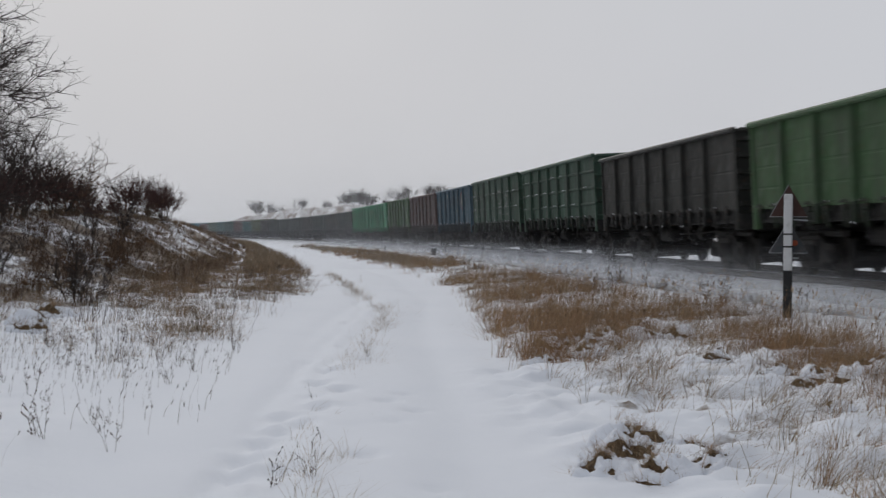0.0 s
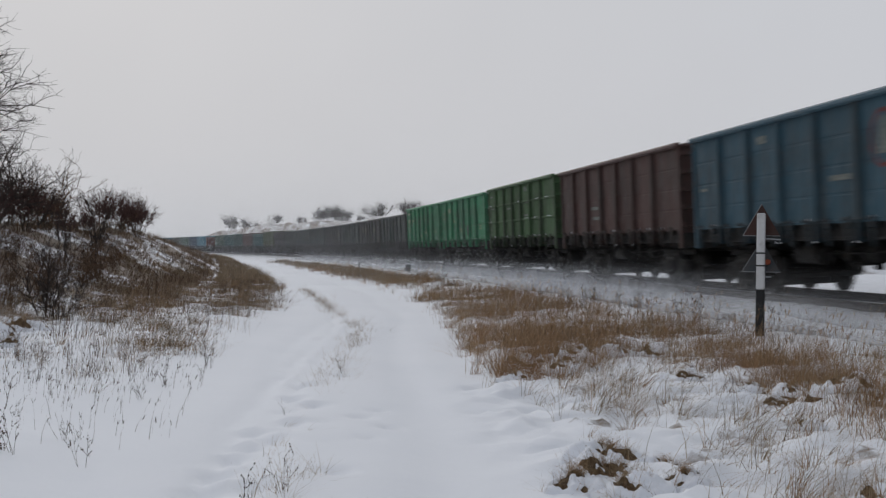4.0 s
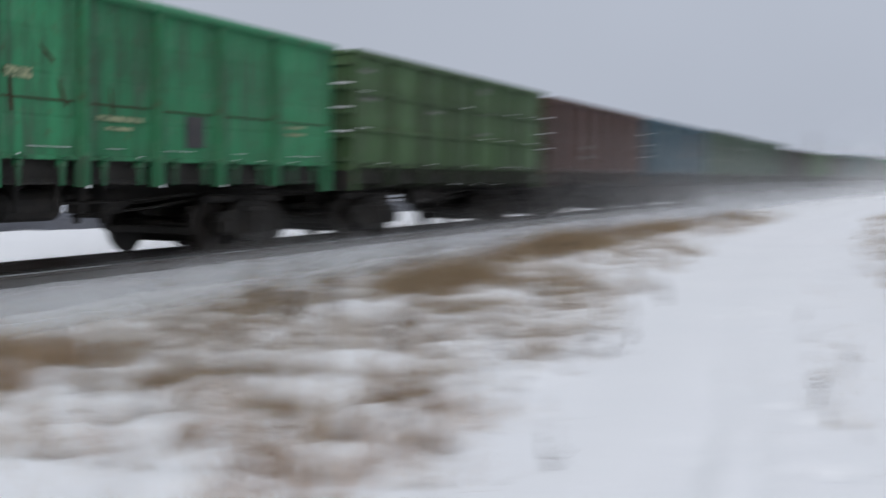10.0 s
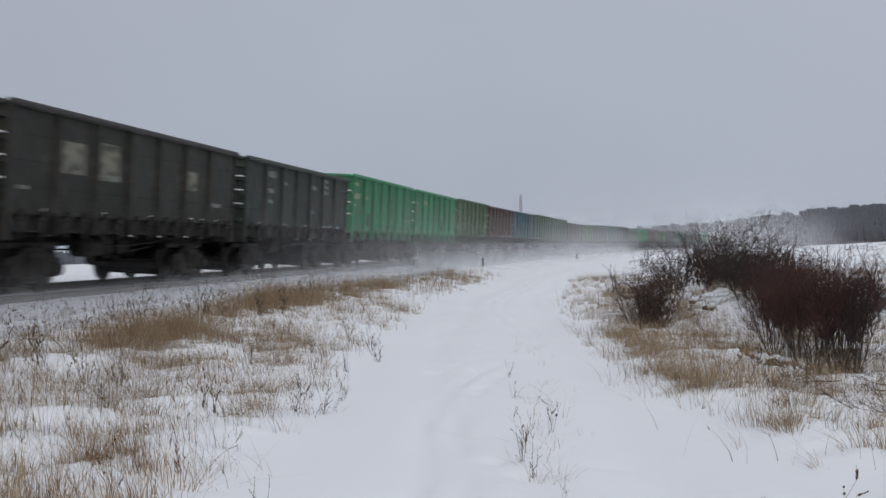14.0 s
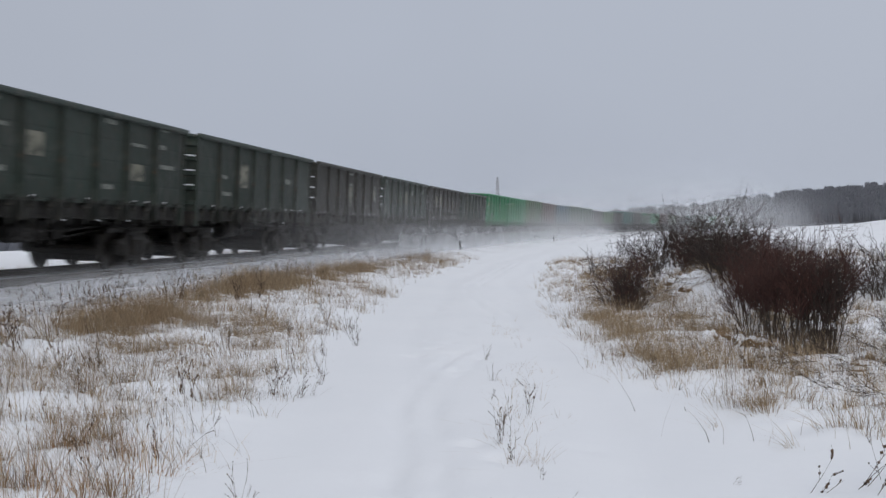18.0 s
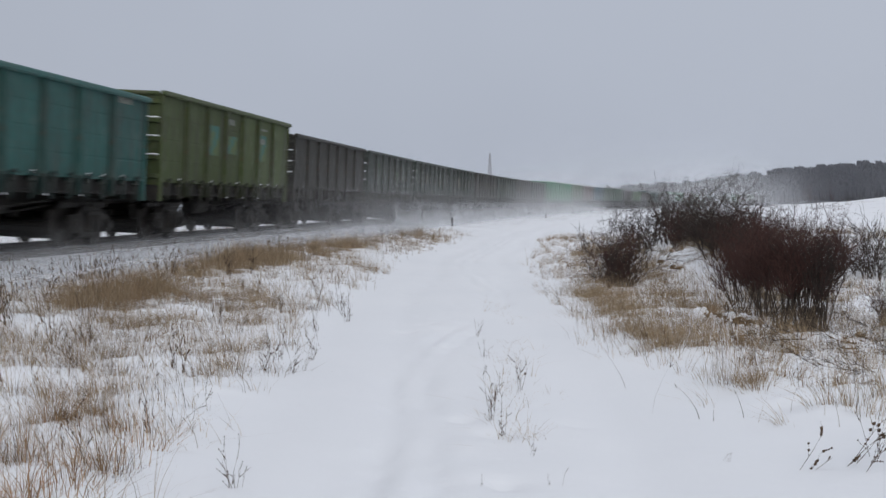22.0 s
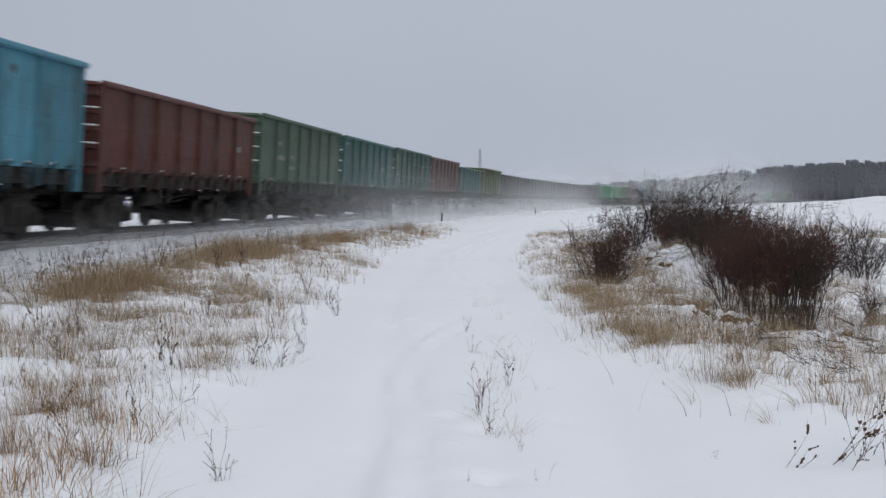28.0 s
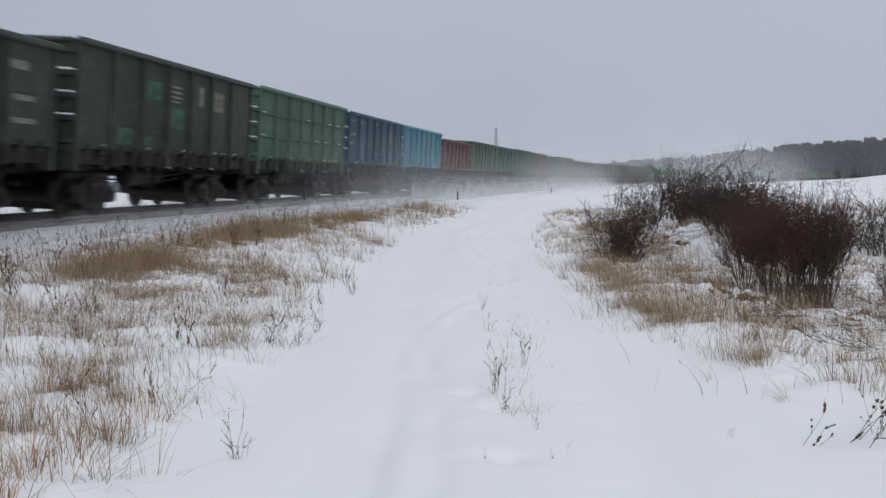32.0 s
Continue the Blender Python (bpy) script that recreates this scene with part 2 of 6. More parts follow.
M_TWIG = material("dark_bare_twigs", (0.05, 0.04, 0.036), 0.9, island=0.4, spec=0.15)
M_REDTWIG = material("reddish_bare_twigs", (0.066, 0.034, 0.029), 0.85, island=0.45, spec=0.2)
M_TANTWIG = material("russet_brown_twigs", (0.115, 0.070, 0.043), 0.9, island=0.4, spec=0.15)
M_POSTW = material("whitewashed_concrete", (0.66, 0.66, 0.65), 0.85, vary=((8.0, 0.5, (0.40, 0.39, 0.37), 0.5, 0.7),), bump=0.3, bump_scale=40)
M_POSTB = material("black_painted_concrete", (0.03, 0.03, 0.03), 0.8, vary=((12.0, 0.5, (0.12, 0.11, 0.10), 0.52, 0.72),), bump=0.3, bump_scale=40)
M_SIGNBACK = material("rusty_sign_back", (0.060, 0.030, 0.024), 0.8, vary=((9.0, 0.7, (0.06, 0.04, 0.035), 0.45, 0.65),))
M_SIGNDARK = material("dark_sign_back", (0.05, 0.055, 0.06), 0.7, vary=((9.0, 0.5, (0.10, 0.08, 0.07), 0.45, 0.65),))
M_GALV = material("dull_galvanised_steel", (0.30, 0.31, 0.32), 0.5, 0.6, vary=((6.0, 0.4, (0.18, 0.18, 0.18), 0.45, 0.7),))
# paler and bluer than near zinc: haze over the distance is in the colour
M_PYLON = material("pale_weathered_zinc", (0.36, 0.37, 0.40), 0.7, 0.0, vary=((0.4, 0.4, (0.26, 0.27, 0.29), 0.45, 0.7),))
M_STONE = material("grey_concrete_block", (0.20, 0.20, 0.20), 0.9, vary=((7.0, 0.5, (0.10, 0.10, 0.10), 0.45, 0.7),), bump=0.4)
# bark grey lightened and blued, with the far haze mixed into it
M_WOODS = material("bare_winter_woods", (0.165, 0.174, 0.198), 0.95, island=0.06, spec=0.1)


def let_light_through(m, share):
    """Thin twigs pass some of the light that falls on their far side."""
    nt = m.node_tree
    b = nt.nodes["Principled BSDF"]
    out = nt.nodes["Material Output"]
    thin, mix = nd(nt, "ShaderNodeBsdfTranslucent"), nd(nt, "ShaderNodeMixShader", Fac=share)
    nt.links.new(b.inputs["Base Color"].links[0].from_socket, thin.inputs["Color"])
    nt.links.new(b.outputs[0], mix.inputs[1])
    nt.links.new(thin.outputs[0], mix.inputs[2])
    nt.links.new(mix.outputs[0], out.inputs["Surface"])


let_light_through(M_WOODS, 0.5)
let_light_through(M_HAZEDWOODS, 0.5)


# ---- mesh building ----
class Build:
    """Collects faces of one mesh."""

    def __init__(self):
        self.v, self.f, self.m = [], [], []

    def add(self, verts, faces, slot=0):
        o = len(self.v)
        self.v += [tuple(p) for p in verts]
        self.f += [tuple(i + o for i in q) for q in faces]
        self.m += [slot] * len(faces)
        return self

    def box(self, x0, x1, y0, y1, z0, z1, c=0.0, slot=0, at=None):
        """A box with chamfered edges."""
        lo, hi = (x0, y0, z0), (x1, y1, z1)
        c = min([c] + [(h - l) * 0.45 for l, h in zip(lo, hi)])
        if c <= 0:
            vs = [(x, y, z) for x in (x0, x1) for y in (y0, y1) for z in (z0, z1)]
            fs = [(0, 1, 3, 2), (4, 6, 7, 5), (0, 4, 5, 1), (2, 3, 7, 6), (0, 2, 6, 4), (1, 5, 7, 3)]
        else:
            vs, ids = [], {}
            for sx in (0, 1):
                for sy in (0, 1):
                    for sz in (0, 1):
                        s = (sx, sy, sz)
                        for ax in range(3):
                            p = [(hi[i] if s[i] else lo[i]) if i == ax else ((hi[i] - c) if s[i] else (lo[i] + c)) for i in range(3)]
                            ids[(s, ax)] = len(vs)
                            vs.append(p)
            fs = []
            ctr = [(a + b) / 2 for a, b in zip(lo, hi)]

            def put(q):
                a, b_, d = (Vector(vs[i]) for i in q[:3])
                mid = sum((Vector(vs[i]) for i in q), Vector()) / len(q) - Vector(ctr)
                fs.append(tuple(q) if (b_ - a).cross(d - b_).dot(mid) > 0 else tuple(reversed(q)))
            for ax in range(3):
                o1, o2 = [i for i in range(3) if i != ax]
                for sd in (0, 1):
                    ring = []
                    for p, q in ((0, 0), (1, 0), (1, 1), (0, 1)):
                        s = [0, 0, 0]
                        s[ax], s[o1], s[o2] = sd, p, q
                        ring.append(ids[(tuple(s), ax)])
                    put(ring)
                for p in (0, 1):
                    for q in (0, 1):
                        s0, s1 = [0, 0, 0], [0, 0, 0]
                        s0[o1], s0[o2], s1[o1], s1[o2], s1[ax] = p, q, p, q, 1
                        put([ids[(tuple(s0), o1)], ids[(tuple(s1), o1)], ids[(tuple(s1), o2)], ids[(tuple(s0), o2)]])
            for sx in (0, 1):
                for sy in (0, 1):
                    for sz in (0, 1):
                        put([ids[((sx, sy, sz), ax)] for ax in range(3)])
        if at is not None:
            vs = [at @ Vector(p) for p in vs]
        return self.add(vs, fs, slot)

    def tube(self, pts, radii, n=8, slot=0, caps=True):
        """A tube along points, with a radius at each."""
        pts = [Vector(p) for p in pts]
        vs, fs = [], []
        for i, p in enumerate(pts):
            d = (pts[min(i + 1, len(pts) - 1)] - pts[max(i - 1, 0)]).normalized()
            a = d.cross(Vector((0, 0, 1)) if abs(d.z) < 0.9 else Vector((1, 0, 0))).normalized()
            b = d.cross(a)
            for k in range(n):
                t = 2 * math.pi * k / n
                vs.append(p + (a * math.cos(t) + b * math.sin(t)) * radii[i])
        for i in range(len(pts) - 1):
            for k in range(n):
                fs.append((i * n + k, i * n + (k + 1) % n, (i + 1) * n + (k + 1) % n, (i + 1) * n + k))
        if caps:
            fs += [tuple(range(n))[::-1], tuple(range((len(pts) - 1) * n, len(pts) * n))]
        return self.add(vs, fs, slot)

    def prism(self, outline, y0, y1, slot=0):
        """An outline in x and z, drawn out along y."""
        n = len(outline)
        vs = [(x, y0, z) for x, z in outline] + [(x, y1, z) for x, z in outline]
        fs = [tuple(range(n)), tuple(range(2 * n - 1, n - 1, -1))] + [(i, i + n, (i + 1) % n + n, (i + 1) % n) for i in range(n)]
        return self.add(vs, fs, slot)

    def mesh(self, name, *mats, smooth=False):
        me = bpy.data.meshes.new(name)
        me.from_pydata(self.v, [], self.f)
        for m in mats:
            me.materials.append(m)
        if len(mats) > 1:
            me.polygons.foreach_set("material_index", self.m)
        bm = bmesh.new()
        bm.from_mesh(me)
        bmesh.ops.recalc_face_normals(bm, faces=bm.faces)
        bm.to_mesh(me)
        bm.free()
        if smooth:
            me.polygons.foreach_set("use_smooth", [True] * len(me.polygons))
        me.update()
        return me


def part(name, me, parent, label="", at=None):
    """One mesh object under a thing or under a part."""
    ob = new(name, me)
    ob.parent = parent
    if at is not None:
        ob.matrix_basis = at
    return tagged(ob, label)


def thing(name, label, category, at=None, group="", kind="", me=None):
    ob = new(name, me)
    if at is not None:
        ob.matrix_basis = at
    return tagged(ob, label, category, group, kind)


def arrays(name, verts, faces, mats, smooth=False, slots=None):
    """A mesh from numpy arrays: all faces with the same number of corners."""
    me = bpy.data.meshes.new(name)
    n, k = faces.shape
    me.vertices.add(len(verts))
    me.vertices.foreach_set("co", np.ascontiguousarray(verts, dtype=np.float32).ravel())
    me.loops.add(n * k)
    me.loops.foreach_set("vertex_index", np.ascontiguousarray(faces, dtype=np.int32).ravel())
    me.polygons.add(n)
    me.polygons.foreach_set("loop_start", np.arange(0, n * k, k, dtype=np.int32))
    me.polygons.foreach_set("use_smooth", np.full(n, smooth))
    for m in mats:
        me.materials.append(m)
    if slots is not None:
        me.polygons.foreach_set("material_index", np.ascontiguousarray(slots, dtype=np.int32))
    me.update(calc_edges=True)
    return me


# ---- plan: the line is an arc, seen from its inner side ----
R_LINE, D_LINE = 1389.0, 11.26          # radius of the line, and its distance from the camera
RAIL_Z, CANT = 0.78, 3.3                # height of the rail tops at mid-gauge, and the lean of the line in degrees
RND = np.random.default_rng(7)


def line_point(s, u=0.0):
    """Plan place at s metres along the line, u metres inside of it."""
    a = s / R_LINE
    return (R_LINE - u) * np.sin(a), D_LINE - R_LINE + (R_LINE - u) * np.cos(a)


def line_pose(s, u=0.0, z=RAIL_Z, lean=CANT):
    x, y = line_point(s, u)
    return pose(x, y, z) @ Matrix.Rotation(-s / R_LINE, 4, "Z") @ Matrix.Rotation(radians(lean), 4, "X")


def su(x, y):
    dy = y - (D_LINE - R_LINE)
    return R_LINE * np.arctan2(x, dy), R_LINE - np.hypot(x, dy)


def hash2(i, j, seed):
    n = np.sin(i * 127.1 + j * 311.7 + seed * 74.7) * 43758.5453
    return n - np.floor(n)


def vnoise(x, y, seed=0):
    """Smooth noise from 0 to 1."""
    i, j = np.floor(x), np.floor(y)
    fx, fy = x - i, y - j
    fx, fy = fx * fx * (3 - 2 * fx), fy * fy * (3 - 2 * fy)
    a, b = hash2(i, j, seed), hash2(i + 1, j, seed)
    c, d = hash2(i, j + 1, seed), hash2(i + 1, j + 1, seed)
    return (a * (1 - fx) + b * fx) * (1 - fy) + (c * (1 - fx) + d * fx) * fy


def fbm(x, y, seed=0):
    return (vnoise(x, y, seed) * 0.5 + vnoise(x * 2.1, y * 2.1, seed + 1) * 0.3 + vnoise(x * 4.3, y * 4.3, seed + 2) * 0.2)


def step(a, b, x):
    """Smooth rise from 0 at a to 1 at b."""
    t = np.clip((x - a) / (np.asarray(b) - a), 0, 1)
    return t * t * (3 - 2 * t)


def road_u(s):
    """How far inside the line the snow track runs."""
    return np.interp(s, [-300, -140, -60, -44, -32, -20, -13, 0, 9, 14, 20, 37, 60, 120, 300], [9.5, 9.5, 9.0, 8.9, 9.4, 10.4, 11.0, 11.2, 10.9, 10.2, 9.7, 8.3, 7.8, 7.8, 8.0])


ROAD_HALF = 2.0


def rough_cover(x, y):
    """How thick dry grass stands, 0 to 1."""
    s, u = su(x, y)
    v = u - road_u(s)                     # from the middle of the snow track, away from the line
    n = fbm(x * 0.35, y * 0.35, 11)
    n2 = fbm(x * 1.3, y * 1.3, 15)
    edge = ROAD_HALF + (n2 - 0.5) * 1.0
    track_side = step(edge - 0.3, edge + 0.5, -v) * step(np.where(s < -8, 3.8, 3.1), np.where(s < -8, 4.8, 4.0), u + (n2 - 0.5) * 1.2)
    far_side = step(edge - 0.1, edge + 0.8, v)
    west = np.where(track_side > 0, track_side * step(0.8, -1.4, s - np.interp(u, [3, 5.2, 6.0, 6.4, 7.4, 9.2], [-10, -10.5, -12, -17.3, -17.3, -15]) + (n - 0.5) * 3) * (0.55 + 0.7 * step(0.38, 0.55, n)), 0)
    west = west + far_side * step(-12, -24, s) * (0.35 + 0.6 * step(0.42, 0.6, n))
    east = track_side * (0.28 + 0.75 * step(0.45, 0.62, n) + 0.35 * step(5.2, 4.2, u)) * step(70, 55, s) * step(3.8, 6.0, s) + step(edge - 0.8, edge + 0.3, v) * (0.30 + 0.70 * step(0.42, 0.58, n)) * step(8.6, 10.6, s)
    band = np.where((x > -18) & (x < -5.5), step(0.55, 0.15, np.abs(y - np.interp(x, [-18, -14.5, -12, -10.9, -9.3, -7, -5.5], [6.0, 5.45, 5.25, 5.2, 4.9, 4.7, 4.4]) + (n2 - 0.5) * 0.8)) * step(-5.8, -7.0, x), 0)
    mid = track_side * (0.25 + 0.6 * step(0.45, 0.6, n)) * step(12.5, 10.5, np.abs(s + 1)) * step(-9, -7, s)
    return np.clip(np.maximum(np.maximum(np.where(s < 0, west, east), mid), band), 0, 1)


def clumps(x, y):
    """Where grass gathers: 0 on bare snow, 1 in the middle of a clump."""
    return step(0.45, 0.55, 0.6 * fbm(x * 0.75, y * 0.75, 51) + 0.4 * fbm(x * 2.3, y * 2.3, 57))


def bank_height(x):
    return np.interp(x, [-190, -150, -125, -104, -78, -50, -30, -20, -10], [0, 0.5, 1.1, 1.9, 2.75, 2.2, 1.25, 0.45, 0])


def height(x, y):
    """The ground's height; 0 is the snow track under the camera."""
    x, y = np.asarray(x, float), np.asarray(y, float)
    s, u = su(x, y)
    near = np.abs(s) < 420
    # bed of the line, both sides
    au = np.abs(u)
    bed = np.interp(au, [0, 0.55, 0.70, 0.84, 0.98, 1.3, 1.9, 2.4, 3.0, 4.0, 5.2, 7.5], [0.64, 0.63, 0.60, 0.60, 0.66, 0.65, 0.60, 0.50, 0.38, 0.24, 0.12, 0.0])
    bed = bed - u * math.tan(radians(CANT)) * np.interp(au, [0, 1.9, 3.4], [1, 1, 0])
    h = np.where(near, bed, 0.0)
    # far side: a low snow bank, then the land falls to a wide plain
    h = h + np.where(u < -3, 0.75 * step(3, 11, -u) * step(34, 22, -u), 0)
    # snow-covered cutting beyond the line
    ridge = np.interp(s, [-430, -385, -330, -200, -150, -100], [0, 6.6, 7.6, 6.8, 5.6, 0])
    h = h - 5.0 * step(16, 60, -u) * (1 - 0.9 * step(0, 3, ridge) * step(90, 60, -u))
    h = h + (ridge - 0.7) * step(6.5, 18, -u) * step(90, 45, -u) * step(0, 1, ridge) + ridge * 0.25 * (fbm(x * 0.06, y * 0.2, 3) - 0.5) * step(6, 16, -u)
    # bank with bushes beside the snow track
    lift = bank_height(x) * step(-4.6, -11.5, y + 0.0 * x) * np.where(x < 0, 1, 0)
    h = h + lift * (0.86 + 0.28 * fbm(x * 0.12, y * 0.25, 5))
    # eastern field climbs away from the line
    h = h + np.where(x > 0, np.interp(-y / np.maximum(x, 1), [0.1, 0.182, 0.25, 0.4], [0, 0.9, 2.0, 3.6]) * step(60, 150, x) * step(900, 500, x), 0) + np.where(x > 0, 0.60 * step(-1.3, -3.3, y) * step(20, 27, x) * step(46, 36, x) * (0.7 + 0.6 * fbm(x * 0.55, y * 0.9, 61)), 0)
    v = u - road_u(s)
    on_road = step(ROAD_HALF + 0.5, ROAD_HALF - 0.4, np.abs(v))
    h = h - 0.05 * on_road * np.where(np.abs(s) < 250, 1, 0)
    for rut in (-0.85, 0.85):
        h = h - 0.04 * np.exp(-((v - rut + 0.15 * np.sin(s * 0.35)) / 0.30) ** 2) * on_road
    # a trodden double trail that winds along the middle
    trail = np.interp(s, [-60, -38, -27, -21, -12, -8, 6, 8, 10.6, 13.4, 19, 24, 32, 45], [0.9, 0.9, 0.3, 0.5, 0.6, 0.7, -0.6, -0.60, -0.71, -0.49, 0.45, 0.55, -0.1, 0.0])
    worn = np.where(np.abs(s) < 60, 1, 0) * on_road * (0.35 + 0.65 * step(0.40, 0.55, fbm(s * 0.7, 0 * s, 27)))
    for side in (-0.16, 0.16):
        h = h - 0.048 * np.exp(-((v - trail - side + 0.04 * np.sin(s * 1.7)) / 0.08) ** 2) * worn
    h = h + 0.016 * np.exp(-((v - trail) / 0.42) ** 2) * worn
    h = h + 0.05 * step(0.6, 0.2, np.abs(v - trail)) * worn * (fbm(s * 2.2, v * 5.0, 25) - 0.5)
    # deeper hollows trodden beside the straw
    for a, b in ((-11.45, -0.42), (-10.97, -0.24), (-10.09, -0.51), (-8.72, -0.58), (-8.89, -0.28), (-11.97, -0.07), (-10.6, -0.40), (-9.31, -0.55), (-13.34, 0.14), (-15.4, 0.06), (-14.07, -0.07)):
        q = np.exp(-(((x - a) / 0.20) ** 2 + ((y - b) / 0.10) ** 2))
        h = h - 0.07 * q + 0.03 * np.exp(-(((x - a + 0.28) / 0.14) ** 2 + ((y - b) / 0.14) ** 2))
    # half-filled footprints in broken runs, and drift relief
    for v0, pace, sd in ((0.25, 0.66, 1), (-0.55, 0.71, 2)):
        k = np.floor(s / pace)
        ds = s - (k + 0.3 + 0.4 * hash2(k, 0 * k, sd)) * pace
        side = np.where(np.mod(k, 2) < 1, 0.12, -0.12) + 0.35 * np.sin(k * 0.17 + v0) + 0.22 * (hash2(k, 0 * k, sd + 5) - 0.5)
        deep = 0.075 * np.clip(hash2(k, 0 * k, sd + 9) * 1.6 - 0.6, 0, 1)
        h = h - deep * np.exp(-(ds / 0.13) ** 2 - ((v - v0 - side) / 0.09) ** 2) * on_road * np.where(np.abs(s) < 60, 1, 0)
    h = h + 0.045 * (fbm(x * 2.6, y * 2.6, 21) - 0.5) * (0.9 - 0.65 * on_road) + 0.06 * (fbm(x * 0.5, y * 0.5, 23) - 0.5) * (1 - 0.6 * on_road)
    rough = rough_cover(x, y)
    h = h + (0.20 * rough + 0.05) * (1 - on_road) * np.where(au > 2.6, 1, 0) * (fbm(x * 1.7, y * 1.7, 31) - 0.35)
    west_fore = step(-4, -8, x) * step(-17, -14, x) * step(1.2, 2.2, y) * step(8, 6.5, y)
    h = h + west_fore * (0.22 * (fbm(x * 1.6, y * 1.6, 41) - 0.35) + 0.24 * (fbm(x * 3.6, y * 3.6, 45) - 0.5))
    east_side = step(8, 11, x) * step(40, 30, x) * step(-1.9, -2.8, y) * step(-9, -7, y)
    h = h + east_side * (0.30 * (fbm(x * 0.8, y * 0.8, 47) - 0.35) + 0.08 * (fbm(x * 3.5, y * 3.5, 49) - 0.5))
    return h


def ground_z(x, y):
    return float(height(np.array([x]), np.array([y]))[0])


def spaced(stops):
    """Grid lines: (start, end, step) stretches joined."""
    out = [np.arange(a, b, c) for a, b, c in stops]
    return np.unique(np.round(np.concatenate(out), 4))


def build_ground():
    east = spaced([(0, 6, 0.5), (6, 18, 0.09), (18, 28, 0.16), (28, 40, 0.25), (40, 80, 0.6), (80, 200, 2.5), (200, 480, 6), (480, 3001, 180)])
    xs = np.unique(np.concatenate([-east, east]))
    north = spaced([(-3000, -300, 150), (-300, -60, 8), (-60, -14, 1.0), (-14, -6, 0.25), (-6, -4, 0.12), (-4, 7, 0.09), (7, 13.4, 0.09), (13.4, 22, 0.35), (22, 60, 1.5), (60, 300, 10), (300, 3001, 150)])
    X, Y = np.meshgrid(xs, north, indexing="ij")
    Z = height(X, Y)
    nx, ny = X.shape
    idx = np.arange(nx * ny).reshape(nx, ny)
    faces = np.stack([idx[:-1, :-1], idx[1:, :-1], idx[1:, 1:], idx[:-1, 1:]], -1).reshape(-1, 4)
    me = arrays("ground", np.stack([X, Y, Z], -1).reshape(-1, 3), faces, [M_GROUND], smooth=True)
    cover = np.zeros((nx * ny, 4), np.float32)
    x, y = X.ravel(), Y.ravel()
    s, u = su(x, y)
    slope = np.where((x < -20) & (y < -5), step(0.2, 1.2, bank_height(x)) * (0.50 - 0.24 * step(-42, -30, x) * step(0.62, 0.45, fbm(x * 0.25, y * 0.25, 87)) + 0.30 * step(0.4, 0.6, fbm(x * 0.3, y * 0.5, 13))) * step(-40, -30, y), 0)
    ridge = np.where((s < -110) & (s > -420) & (u < -8), 0.37 + 0.56 * fbm(s * 0.22, u * 0.6, 4), 0)
    tuft = np.where((x > -17) & (x < -7) & (y > 2.3) & (y < 8), 0.58 * step(0.50, 0.60, fbm(x * 1.6, y * 1.6, 44)) * step(0.45, 0.60, fbm(x * 4.0, y * 4.0, 46)), 0)
    cover[:, 0] = np.clip(np.maximum(np.maximum(np.maximum(rough_cover(x, y) * np.where(x > 4, 0.36 + 0.17 * clumps(x, y), np.where(y < -1, 0.38 + 0.18 * clumps(x, y), 0.34 + 0.22 * clumps(x, y))), slope), ridge), tuft), 0, 1)
    cover[:, 1] = np.where(np.abs(s) < 420, step(1.25, 0.75, np.abs(u)) * 0.72, 0)
    cover[:, 2] = np.where(np.abs(s) < 420, step(3.7, 1.4, np.abs(u) + 0.8 * (fbm(s * 0.3, u, 33) - 0.5)) * 0.50, 0)
    cover[:, 3] = 1
    att = me.color_attributes.new("cover", "FLOAT_COLOR", "POINT")
    att.data.foreach_set("color", cover.ravel())
    thing("ground", "snow-covered ground with wind ripples and dry litter", "ground", kind="structure", me=me)


build_ground()


# ---- the railway line ----
def sweep(profile, s0, s1, ds, u, base_z, mats, name, slots=None):
    ss = np.arange(s0, s1 + ds, ds)
    vs = []
    for s in ss:
        m = line_pose(s)
        vs += [m @ Vector((0, -u + py, base_z + pz)) for py, pz in profile]
    n = len(profile)
    fs, sl = [], []
    for i in range(len(ss) - 1):
        for k in range(n):
            fs.append((i * n + k, (i + 1) * n + k, (i + 1) * n + (k + 1) % n, i * n + (k + 1) % n))
            sl.append(slots[k] if slots else 0)
    b = Build()
    b.v, b.f, b.m = [tuple(v) for v in vs], fs, sl
    return b.mesh(name, *mats)


def build_line():
    root = thing("railway_track", "single railway track with dark ballast and snow between the rails", "track", kind="structure")
    prof = [(-0.037, 0), (-0.037, -0.035), (-0.010, -0.05), (-0.010, -0.145), (-0.07, -0.165), (-0.07, -0.18), (0.07, -0.18), (0.07, -0.165), (0.010, -0.145), (0.010, -0.05), (0.037, -0.035), (0.037, 0)]
    slots = [0] * 11 + [1]
    for u in (0.76, -0.76):
        part("rail", sweep(prof, -430, 430, 4, u, 0.0, (M_RAIL, M_RAILHEAD), "rail", slots), root, "steel rail with a bright running edge")
    sl = Build().box(-0.13, 0.13, -1.35, 1.35, -0.36, -0.185, 0.03).mesh("sleeper", M_SLEEPER)
    for i in range(-95, 150):
        part("sleeper", sl, root, at=line_pose(i * 0.545))


build_line()


# ---- the freight train ----
BODY = 12.88                               # length of a wagon's body
PITCH = 13.92                              # from wagon to wagon
SPEED, HEAD0 = 13.378, -112.34             # metres a second, and where the front of the marked green wagon is at 0 s
POSTS = (0.0, 1.913, 3.655, 5.381, 7.112, 8.849, 10.676, BODY)
